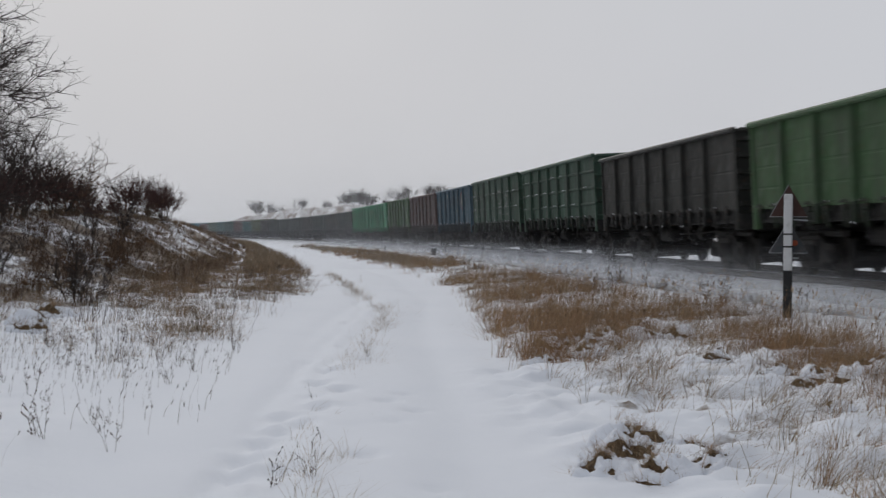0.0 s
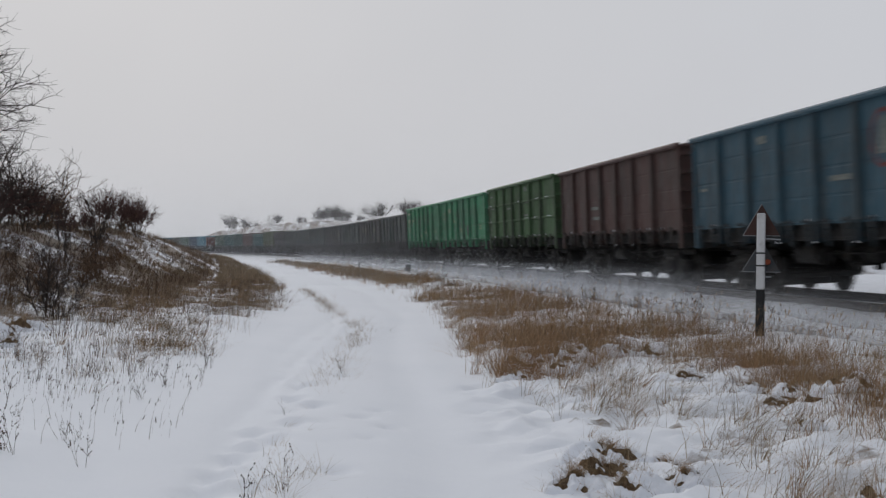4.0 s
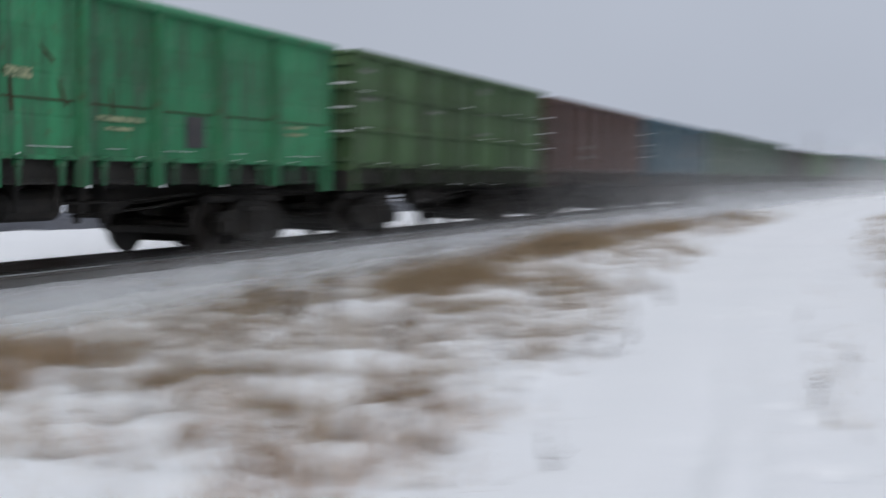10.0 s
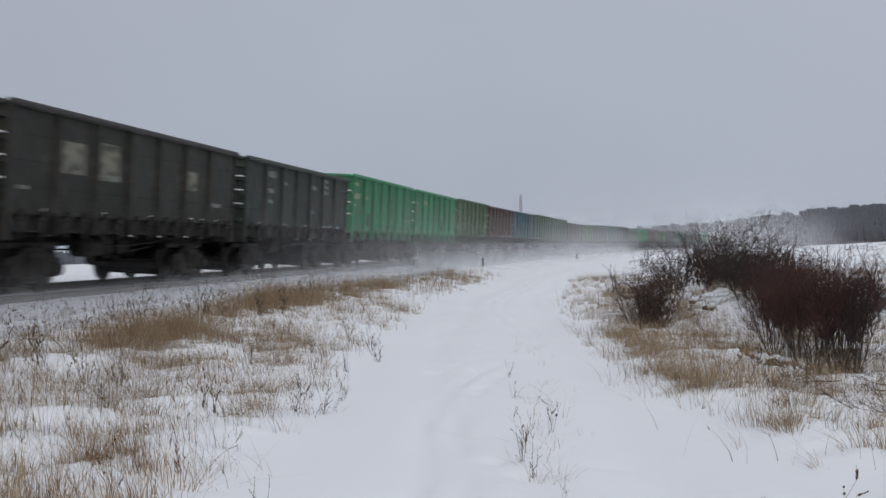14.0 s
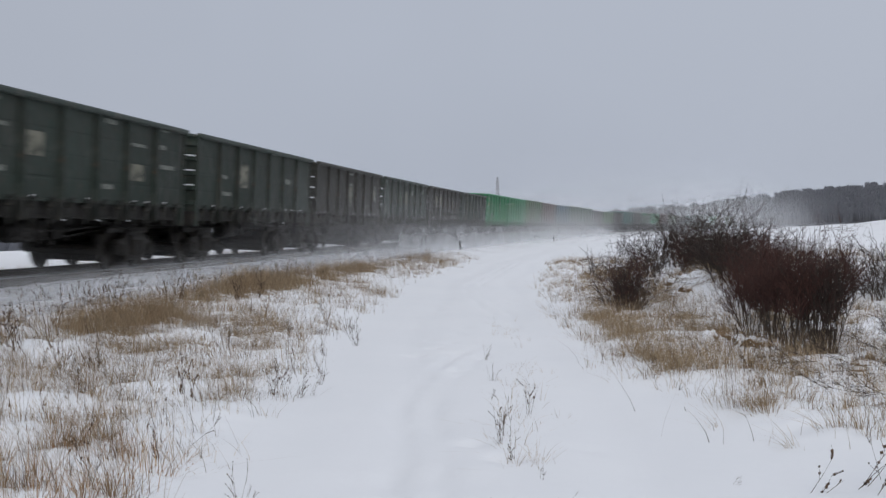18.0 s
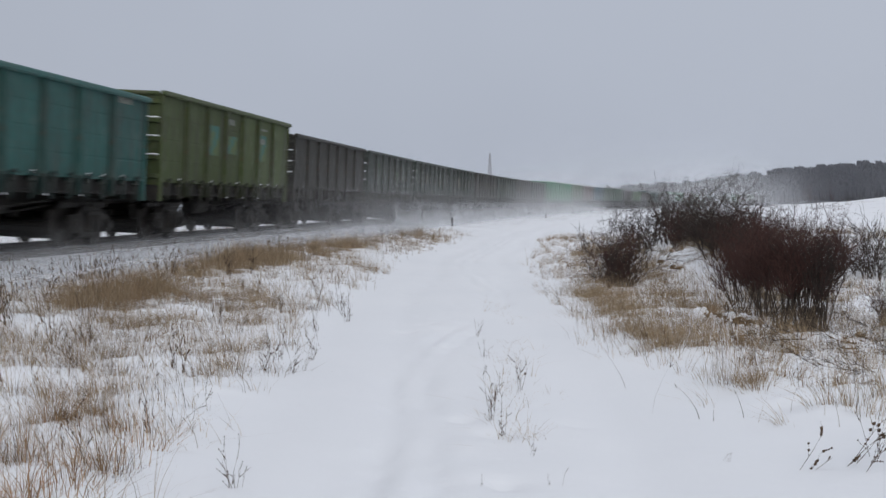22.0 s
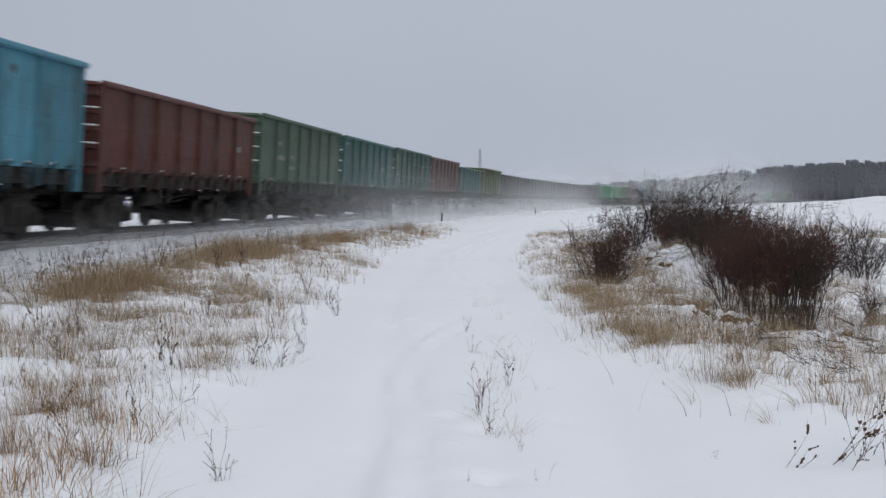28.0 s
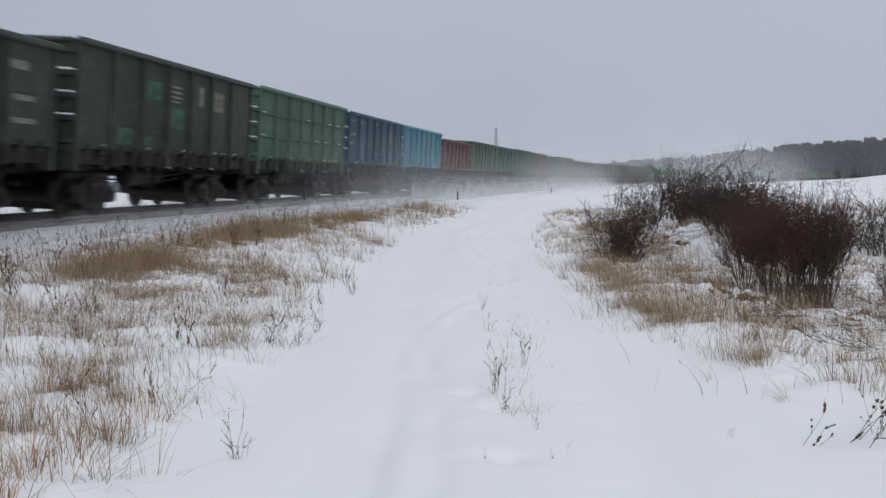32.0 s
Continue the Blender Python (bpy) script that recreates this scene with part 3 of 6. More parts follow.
FLOOR, SKIRT = 1.47, 1.13                  # lower edge of the side sheets, lower ends of the posts
AXLES, BOGIES = 0.925, 4.325


def drawn(prof, x0, x1):
    """A closed outline in y and z, drawn out along x."""
    n = len(prof)
    b = Build()
    return b.add([(x0, y, z) for y, z in prof] + [(x1, y, z) for y, z in prof], [tuple(range(n)), tuple(range(2 * n - 1, n - 1, -1))] + [(i, i + n, (i + 1) % n + n, (i + 1) % n) for i in range(n)])


def wagon_shapes(top, ribs):
    """The meshes that one make of wagon shares. ribs: heights of the strong horizontal ribs on the side sheets."""
    h = BODY / 2
    shapes = {}
    panels = []
    for a, b in zip(POSTS, POSTS[1:]):
        w = (b - a) / 2
        # one sheet with pressed bands, and ribs that stand out
        prof = [(0.05, FLOOR), (-0.03, FLOOR), (-0.03, FLOOR + 0.05), (0.0, FLOOR + 0.06)]
        bands = sorted([(FLOOR + (top - 0.1 - FLOOR) * i / 4, 0.006, 0.03) for i in (1, 2, 3)] if not ribs else [(z, -0.06, 0.05) for z in ribs])
        for z, dy, hw in bands:
            prof += [(0.0, z - hw), (dy, z - hw * 0.5), (dy, z + hw * 0.5), (0.0, z + hw)]
        prof += [(0.0, top - 0.06), (0.05, top - 0.06)]
        p = drawn(prof, -w, w)
        panels.append((a + w - h, p.mesh("panel", M_PAINT)))
    shapes["panels"] = panels

    def post_mesh(name, z0, z1):
        d = lambda z: -0.13 + 0.03 * (z - SKIRT) / (top - SKIRT)
        return Build().add([(-0.085, 0.02, z0), (-0.055, d(z0), z0), (0.055, d(z0), z0), (0.085, 0.02, z0), (-0.085, 0.02, z1), (-0.055, d(z1), z1), (0.055, d(z1), z1), (0.085, 0.02, z1)],
                           [(0, 1, 2, 3), (7, 6, 5, 4), (0, 4, 5, 1), (1, 5, 6, 2), (2, 6, 7, 3), (3, 7, 4, 0)]).mesh(name, M_PAINT)
    shapes["post"], shapes["post_top"], shapes["post_foot"] = post_mesh("post", SKIRT, top - 0.04), post_mesh("post", FLOOR + 0.05, top - 0.04), post_mesh("post_foot", SKIRT, FLOOR + 0.05)
    corner = Build().add([(-0.13, 0.05, SKIRT - 0.1), (-0.13, -0.05, SKIRT - 0.1), (0.06, -0.05, SKIRT - 0.1), (0.06, 0.05, SKIRT - 0.1), (-0.02, 0.05, top - 0.04), (-0.02, -0.045, top - 0.04), (0.06, -0.045, top - 0.04), (0.06, 0.05, top - 0.04),
                          (-0.04, 0.05, FLOOR + 0.5), (-0.04, -0.05, FLOOR + 0.5)], [(0, 1, 2, 3), (7, 6, 5, 4), (1, 9, 5, 6, 2), (3, 7, 4, 8, 0), (2, 6, 7, 3), (0, 8, 9, 1), (8, 4, 5, 9)])
    shapes["corner"] = corner.mesh("corner_post", M_PAINT)
    rim = Build()
    for y in (-1.56, 1.50):
        rim.box(-h - 0.02, h + 0.02, y - 0.06, y + 0.10, top - 0.10, top + 0.02, 0.035)
    for x in (-h, h):
        rim.box(x - 0.06, x + 0.06, -1.44, 1.44, top - 0.10, top, 0.03)
    shapes["rim"] = rim.mesh("top_rail", M_RIM)
    prof = [(-0.03, FLOOR - 0.1), (0.03, FLOOR - 0.1)]
    for i in range(5):
        z = FLOOR + 0.15 + (top - FLOOR - 0.4) * i / 4
        prof += [(0.03, z - 0.07), (0.13, z - 0.04), (0.13, z + 0.05), (0.03, z + 0.052)]
    prof += [(0.03, top - 0.06), (-0.03, top - 0.06)]
    end = Build().prism(prof, -1.48, 1.48)
    shapes["end"] = end.mesh("end_wall", M_PAINT)
    snow = []
    for i, y0 in ((1, 1.05), (2, 0.2), (3, 0.7)):
        z = FLOOR + 0.15 + (top - FLOOR - 0.4) * i / 4 + 0.05
        snow.append(Build().box(0.03, 0.135, y0, 1.46, z, z + 0.04, 0.018).mesh("rib_snow", M_SNOW))
    shapes["rib_snow"] = snow
    shapes["foot_snow"] = Build().add([(-0.045, -0.135, SKIRT - 0.01), (0.05, -0.135, SKIRT - 0.01), (0.04, -0.128, SKIRT + 0.012), (0.0, -0.14, SKIRT + 0.034), (-0.03, -0.128, SKIRT + 0.02), (0.0, -0.10, SKIRT)], [(0, 1, 2, 3, 4), (0, 5, 1), (1, 5, 2), (2, 5, 3), (3, 5, 4), (4, 5, 0)]).mesh("foot_snow", M_SNOW)
    shapes["ledge"] = Build().box(-0.22, 0.22, -0.022, 0.02, 0.0, 0.014, 0.006).mesh("rib_snow", M_SNOW)
    # floor, sills and crossbeams
    shapes["floor_plate"] = Build().box(-h + 0.05, h - 0.05, -1.40, 1.40, FLOOR - 0.06, FLOOR + 0.03, 0.01).mesh("floor_plate", M_DARK)
    shapes["centre_sill"] = Build().box(-h - 0.15, h + 0.15, -0.24, 0.24, 0.90, FLOOR - 0.063, 0.03).mesh("centre_sill", M_DARK)
    shapes["bolster"] = Build().box(-0.22, 0.22, -1.38, 1.38, 1.08, FLOOR - 0.063, 0.04).mesh("bolster", M_DARK)
    shapes["crossbeam"] = Build().box(-0.07, 0.07, -1.46, 1.46, SKIRT + 0.02, FLOOR - 0.063, 0.02).mesh("crossbeam", M_DARK)
    shapes["end_sill"] = Build().box(-0.09, 0.09, -1.50, 1.50, 1.02, FLOOR - 0.063, 0.03).mesh("end_sill", M_DARK)
    hatch = Build().box(-0.72, 0.72, -0.02, 0.02, -0.28, 0.0, 0.01).box(-0.72, 0.72, -0.05, 0.0, -0.29, -0.22, 0.02).box(-0.66, -0.60, -0.05, 0.0, -0.28, 0.0, 0.01).box(0.60, 0.66, -0.05, 0.0, -0.28, 0.0, 0.01)
    shapes["hatch"] = hatch.mesh("floor_hatch", M_DARK)
    latch = Build().box(-0.05, 0.05, -0.10, 0.02, -0.05, 0.05, 0.02).add([(-0.06, -0.09, -0.05), (0.02, -0.09, -0.05), (0.05, -0.06, -0.27), (-0.01, -0.06, -0.27), (-0.06, -0.04, -0.05), (0.02, -0.04, -0.05), (0.05, -0.03, -0.27), (-0.01, -0.03, -0.27)],
            [(0, 1, 2, 3), (7, 6, 5, 4), (0, 4, 5, 1), (1, 5, 6, 2), (2, 6, 7, 3), (3, 7, 4, 0)]).tube([(-0.13, -0.09, 0.07), (0.02, -0.10, 0.10), (0.13, -0.08, 0.06)], [0.02, 0.025, 0.015], 6)
    shapes["latch"] = latch.mesh("hatch_latch", M_PAINT)
    shapes["latch_snow"] = Build().add([(-0.11, -0.11, 0.08), (0.02, -0.12, 0.105), (0.08, -0.10, 0.08), (-0.10, -0.05, 0.08), (0.02, -0.05, 0.11), (0.07, -0.05, 0.08), (-0.02, -0.08, 0.124)],
            [(0, 1, 6), (1, 2, 6), (2, 5, 6), (5, 4, 6), (4, 3, 6), (3, 0, 6)]).mesh("latch_snow", M_SNOW)
    return shapes


def running_gear():
    g = {}
    frame_side = Build()
    # cast side frame: arched top, spring window, axle boxes
    frame_side.prism([(-1.15, 0.55), (-1.10, 0.68), (-0.70, 0.72), (-0.42, 0.86), (0.42, 0.86), (0.70, 0.72), (1.10, 0.68), (1.15, 0.55), (0.72, 0.50), (0.55, 0.26), (-0.55, 0.26), (-0.72, 0.50)], -0.07, 0.07)
    for x in (-AXLES, AXLES):
        frame_side.box(x - 0.17, x + 0.17, -0.13, 0.10, 0.33, 0.62, 0.05)
        frame_side.tube([(x, -0.18, 0.475), (x, -0.05, 0.475)], [0.11, 0.13], 12)
    for x in (-0.24, 0.0, 0.24):
        frame_side.tube([(x, -0.10, 0.34), (x, -0.10, 0.70)], [0.085, 0.085], 10)
    frame_side.box(-0.40, 0.40, -0.16, 0.0, 0.68, 0.80, 0.03)
    g["side_frame"] = frame_side.mesh("side_frame", M_DARK)
    # bolster, brake beams and hangers between the wheels
    bo = Build().box(-0.30, 0.30, -1.05, 1.05, 0.50, 0.92, 0.05).tube([(0, 0, 0.8), (0, 0, 1.08)], [0.22, 0.2], 14)
    for x in (-0.42, 0.42, -1.44, 1.44):
        bo.box(x - 0.05, x + 0.05, -0.80, 0.80, 0.34, 0.46, 0.02)
        for y in (-0.78, 0.78):
            bo.box(x - 0.06, x + 0.06, y - 0.06, y + 0.06, 0.36, 0.80, 0.02)
    bo.box(-0.46, 0.46, -1.0, 1.0, 0.20, 0.40, 0.04)
    for x in (-0.42, 0.42):
        bo.box(x - 0.035, x + 0.035, -0.95, 0.95, 0.16, 0.36, 0.02)
        for y in (-0.78, 0.78):
            bo.prism([(x - 0.09, 0.22), (x + 0.09, 0.22), (x + 0.07, 0.62), (x - 0.07, 0.62)], y - 0.05, y + 0.05)
    bo.box(-1.48, 1.48, -0.12, 0.12, 0.62, 0.74, 0.03).box(-1.3, 1.3, -0.95, -0.82, 0.84, 0.98, 0.03).box(-1.3, 1.3, 0.82, 0.95, 0.84, 0.98, 0.03)
    g["bogie"] = bo.mesh("bogie", M_DARK)
    w = Build().tube([(0, -1.02, 0), (0, 1.02, 0)], [0.075, 0.075], 12)
    for side in (-1, 1):
        prof = [(0.70, 0.20), (0.715, 0.47), (0.735, 0.505), (0.765, 0.478), (0.835, 0.470), (0.835, 0.40), (0.80, 0.37), (0.79, 0.18), (0.84, 0.12), (0.84, 0.05)]
        n = 20
        vs, fs = [], []
        for y, r in prof:
            for k in range(n):
                a = 2 * math.pi * k / n
                rr = r * (1 + (0.02 * math.cos(4 * a) if r < 0.4 and r > 0.15 else 0))
                vs.append((rr * math.cos(a), side * y, rr * math.sin(a)))
        for i in range(len(prof) - 1):
            for k in range(n):
                fs.append((i * n + k, i * n + (k + 1) % n, (i + 1) * n + (k + 1) % n, (i + 1) * n + k))
        w.add(vs, fs)
    g["wheelset"] = w.mesh("wheelset", M_WHEEL)
    g["coupler"] = Build().box(-0.1, 0.42, -0.09, 0.09, 0.94, 1.14, 0.03).add([(0.40, -0.17, 0.90), (0.40, 0.17, 0.90), (0.56, 0.13, 0.92), (0.56, -0.04, 0.92), (0.40, -0.17, 1.17), (0.40, 0.17, 1.17), (0.56, 0.13, 1.15), (0.56, -0.04, 1.15)],
            [(3, 2, 1, 0), (4, 5, 6, 7), (0, 1, 5, 4), (1, 2, 6, 5), (2, 3, 7, 6), (3, 0, 4, 7)]).mesh("coupler", M_DARK)
    g["reservoir"] = Build().tube([(-0.62, 0, 0), (-0.54, 0, 0), (0.54, 0, 0), (0.62, 0, 0)], [0.12, 0.21, 0.21, 0.12], 16).box(-0.45, -0.36, -0.23, 0.23, -0.08, 0.5, 0.01).box(0.36, 0.45, -0.23, 0.23, -0.08, 0.5, 0.01).mesh("air_reservoir", M_DARK)
    g["cylinder"] = Build().tube([(-0.3, 0, 0), (0.25, 0, 0), (0.32, 0, 0)], [0.20, 0.20, 0.12], 14).box(-0.36, -0.28, -0.22, 0.22, -0.24, 0.4, 0.02).box(-0.1, 0.06, -0.08, 0.08, -0.32, -0.1, 0.03).box(-0.2, 0.2, -0.1, 0.1, 0.1, 0.4, 0.03).mesh("brake_cylinder", M_DARK)
    g["valve"] = Build().box(-0.12, 0.12, -0.12, 0.12, -0.18, 0.2, 0.03).box(-0.05, 0.05, -0.04, 0.04, -0.32, -0.15, 0.02).box(-0.3, 0.3, -0.03, 0.03, 0.02, 0.08, 0.01).mesh("brake_lever", M_DARK)
    g["rod"] = Build().tube([(-1.9, 0, 0.02), (0.0, 0.02, 0.0), (1.9, 0.0, 0.06)], [0.022, 0.022, 0.022], 6).mesh("brake_rod", M_DARK)
    g["step"] = Build().tube([(-0.18, 0, 0.55), (-0.18, 0, 0.0), (0.18, 0, 0.0), (0.18, 0, 0.55)], [0.016] * 4, 6).mesh("step", M_DARK)
    return g


GEAR = running_gear()


def make_wagon(shapes, ribs):
    h = BODY / 2
    w = thing("gondola_wagon", "open steel gondola wagon", "rail wagon", group="wagons of the freight train")
    for side in (-1, 1):
        turn = Matrix.Translation((0, side * 1.49, 0)) @ Matrix.Rotation(0 if side < 0 else math.pi, 4, "Z")
        for x, me in shapes["panels"]:
            p = part("panel", me, w, at=turn @ Matrix.Translation((x if side < 0 else -x, 0, 0)))
            if side < 0:
                for z in ribs:
                    if random.Random(int(x * 90 + z * 700)).random() < 0.7:
                        part("rib_snow", shapes["ledge"], p, "thin ledge of snow", pose(random.Random(int(x * 50 + z * 300)).uniform(-0.5, 0.3), -0.035, z + 0.035))
        for p in POSTS[1:-1]:
            x = p - h
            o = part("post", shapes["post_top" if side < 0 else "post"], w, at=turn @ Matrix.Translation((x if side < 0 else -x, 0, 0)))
            if side < 0:
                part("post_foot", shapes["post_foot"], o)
                if random.Random(int(p * 130)).random() < 0.7:
                    part("foot_snow", shapes["foot_snow"], o, "dab of snow on the post foot")
        for x, flip in ((-h + 0.06, True), (h - 0.06, False)):
            part("corner_post", shapes["corner"], w, at=Matrix.Translation((x, side * 1.49, 0)) @ Matrix.Diagonal((-1 if flip else 1, -side, 1, 1)))
        for a, b in zip(POSTS, POSTS[1:]):
            x = (a + b) / 2 - h
            part("floor_hatch", shapes["hatch"], w, at=Matrix.Translation((x, side * 1.38, FLOOR - 0.02)) @ Matrix.Diagonal((1, -side, 1, 1)))
            for dx in (-0.42, 0.42):
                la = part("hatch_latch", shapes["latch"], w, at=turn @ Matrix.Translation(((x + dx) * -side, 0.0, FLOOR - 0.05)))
                if side < 0 and (a * 3.7 + dx) % 1.0 < 0.45:
                    part("latch_snow", shapes["latch_snow"], la, "small cap of snow")
    part("top_rail", shapes["rim"], w)
    for x, turn in ((-h + 0.04, math.pi), (h - 0.04, 0)):
        e = part("end_wall", shapes["end"], w, at=Matrix.Translation((x, 0, 0)) @ Matrix.Rotation(turn, 4, "Z"))
        if turn:
            for me in shapes["rib_snow"]:
                part("rib_snow", me, e, "ledge of snow")
    part("floor_plate", shapes["floor_plate"], w, "grimy black floor plate")
    part("centre_sill", shapes["centre_sill"], w, "grimy black centre sill")
    for x in (-BOGIES, BOGIES):
        part("bolster", shapes["bolster"], w, at=pose(x, 0, 0))
    for p in POSTS[1:-1]:
        part("crossbeam", shapes["crossbeam"], w, at=pose(p - h, 0, 0))
    for x in (-h + 0.06, h - 0.06):
        part("end_sill", shapes["end_sill"], w, at=pose(x, 0, 0))
    for x, turn in ((-h - 0.1, math.pi), (h + 0.1, 0)):
        part("coupler", GEAR["coupler"], w, "black automatic coupler", Matrix.Translation((x, 0, 0)) @ Matrix.Rotation(turn, 4, "Z"))
        part("step", GEAR["step"], w, "dark footstep", Matrix.Translation((x * 0.93, -1.42, 0.62)))
    part("air_reservoir", GEAR["reservoir"], w, "black air reservoir", pose(-1.30, -0.80, 0.88))
    part("brake_cylinder", GEAR["cylinder"], w, "black brake cylinder", pose(0.95, -0.50, 0.90))
    part("brake_lever", GEAR["valve"], w, "dark brake lever", pose(0.10, -0.62, 0.92))
    for x, y, z, tilt in ((-2.4, -0.45, 0.80, 2), (1.1, -0.75, 0.90, -1), (2.2, -0.35, 0.86, -2), (1.9, -0.60, 0.78, -3), (-0.6, 0.4, 0.84, 1)):
        part("brake_rod", GEAR["rod"], w, "thin brake rod", pose(x, y, z, 0, tilt, 0))
    part("wheel_lever", GEAR["valve"], w, "dark brake lever", pose(-2.6, 0.5, 0.9))
    for x in (-BOGIES, BOGIES):
        bogie = part("bogie", GEAR["bogie"], w, "black cast-steel bogie", pose(x, 0, 0))
        for side in (-1, 1):
            part("side_frame", GEAR["side_frame"], bogie, at=Matrix.Translation((0, side * 1.02, 0)) @ Matrix.Diagonal((1, -side, 1, 1)))
        for dx in (-AXLES, AXLES):
            part("wheelset", GEAR["wheelset"], bogie, at=pose(dx, 0, 0.475))
    return w


TALL, LOW = 3.63, 3.37
RIBS, CREASES = (FLOOR + 0.72, FLOOR + 1.42), (FLOOR + 0.5, FLOOR + 1.05, FLOOR + 1.6)
MAKES = {"plain": make_wagon(wagon_shapes(TALL, ()), ()), "ribbed": make_wagon(wagon_shapes(TALL + 0.05, RIBS), RIBS), "creased": make_wagon(wagon_shapes(TALL, CREASES), CREASES), "low": make_wagon(wagon_shapes(LOW, ()), ())}
GREEN, OLIVE, MOSS, DARK, BROWN, BLUE, CYAN, TEAL, LIME, SLATE, RED, PINE, SAGE, NAVY = ((0.043, 0.226, 0.108), (0.064, 0.122, 0.055), (0.056, 0.098, 0.070), (0.029, 0.042, 0.035), (0.084, 0.048, 0.042), (0.048, 0.104, 0.138),
        (0.065, 0.215, 0.285), (0.032, 0.100, 0.092), (0.062, 0.084, 0.034), (0.031, 0.032, 0.028), (0.086, 0.030, 0.025), (0.027, 0.080, 0.066), (0.066, 0.134, 0.094), (0.027, 0.076, 0.120))
WORDS = {GREEN: "bright green", OLIVE: "olive green", MOSS: "moss green", DARK: "dirty dark green", BROWN: "faded brown", BLUE: "dull blue", CYAN: "light blue", TEAL: "teal green", LIME: "yellowish green", SLATE: "sooty grey-brown", RED: "rusty red-brown", PINE: "dark blue-green", SAGE: "sage green", NAVY: "deep blue"}
ORDER = {-7: ("low", OLIVE), -6: ("low", SLATE), -5: ("creased", MOSS), -4: ("ribbed", MOSS), -3: ("plain", BLUE), -2: ("plain", BROWN), -1: ("ribbed", OLIVE), 0: ("plain", GREEN), 1: ("plain", GREEN),
         2: ("low", DARK), 3: ("low", SLATE), 4: ("low", DARK), 5: ("low", SLATE), 6: ("low", DARK), 7: ("low", DARK), 8: ("low", DARK), 9: ("low", SLATE), 10: ("plain", LIME), 11: ("low", TEAL), 12: ("plain", BROWN),
         13: ("ribbed", PINE), 14: ("plain", TEAL), 15: ("plain", MOSS), 16: ("low", RED), 17: ("plain", CYAN), 18: ("plain", NAVY), 19: ("ribbed", SAGE), 20: ("plain", DARK), 21: ("low", DARK), 22: ("plain", CYAN), 23: ("low", BROWN), 24: ("plain", MOSS)}
SPARE = (OLIVE, MOSS, SLATE, GREEN, TEAL, BROWN, DARK)
PAINTED = ("panel", "post", "corner_post", "top_rail", "end_wall", "hatch_latch", "post_foot")
TRAIN = []


def build_train():
    for i in range(-22, 26):
        make, colour = ORDER.get(i, (("plain", "low", "ribbed")[i % 3], SPARE[(i * 5) % 7]))
        w = copy_thing(MAKES[make], line_pose(HEAD0 - PITCH * i - BODY / 2))
        tagged(w, "%s open gondola wagon of a coupled freight train" % WORDS[colour])
        r = random.Random(i + 100)
        for o in w.children_recursive:
            kind = o.name.split(".")[0]
            if kind in ("latch_snow", "foot_snow", "step") and not -7 <= i <= 20:
                bpy.data.objects.remove(o)
                continue
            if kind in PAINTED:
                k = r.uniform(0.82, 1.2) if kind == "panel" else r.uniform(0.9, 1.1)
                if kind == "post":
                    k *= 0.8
                # grimy latches and feet; on wagons 0 and 1 low-side shade tinted in
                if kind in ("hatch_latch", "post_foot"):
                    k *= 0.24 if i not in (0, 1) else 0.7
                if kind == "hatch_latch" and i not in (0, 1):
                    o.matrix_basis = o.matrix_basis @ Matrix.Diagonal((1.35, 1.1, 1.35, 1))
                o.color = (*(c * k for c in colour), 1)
        TRAIN.append((i, w, colour))
    for make in MAKES.values():
        for o in list(make.children_recursive) + [make]:
            bpy.data.objects.remove(o)


build_train()


M_OLDGREEN = material("older_green_paint", (0.055, 0.085, 0.045), 0.8, vary=((3.0, 0.9, (0.028, 0.034, 0.028), 0.42, 0.58),))
M_OLDTEAL = material("older_teal_paint", (0.045, 0.13, 0.115), 0.8, vary=((2.2, 0.95, (0.090, 0.118, 0.048), 0.44, 0.56),))
M_NEWGREEN = material("bright_green_overpaint", (0.034, 0.112, 0.062), 0.8, vary=((3.0, 0.95, (0.027, 0.042, 0.034), 0.46, 0.58),))
M_EMBLEM = material("faded_red_emblem", (0.16, 0.030, 0.025), 0.8, vary=((5.0, 0.5, (0.06, 0.05, 0.05), 0.45, 0.65),))
M_OLDCREAM = material("older_cream_paint", (0.20, 0.195, 0.155), 0.8, vary=((4.0, 0.95, (0.028, 0.034, 0.028), 0.46, 0.62),))


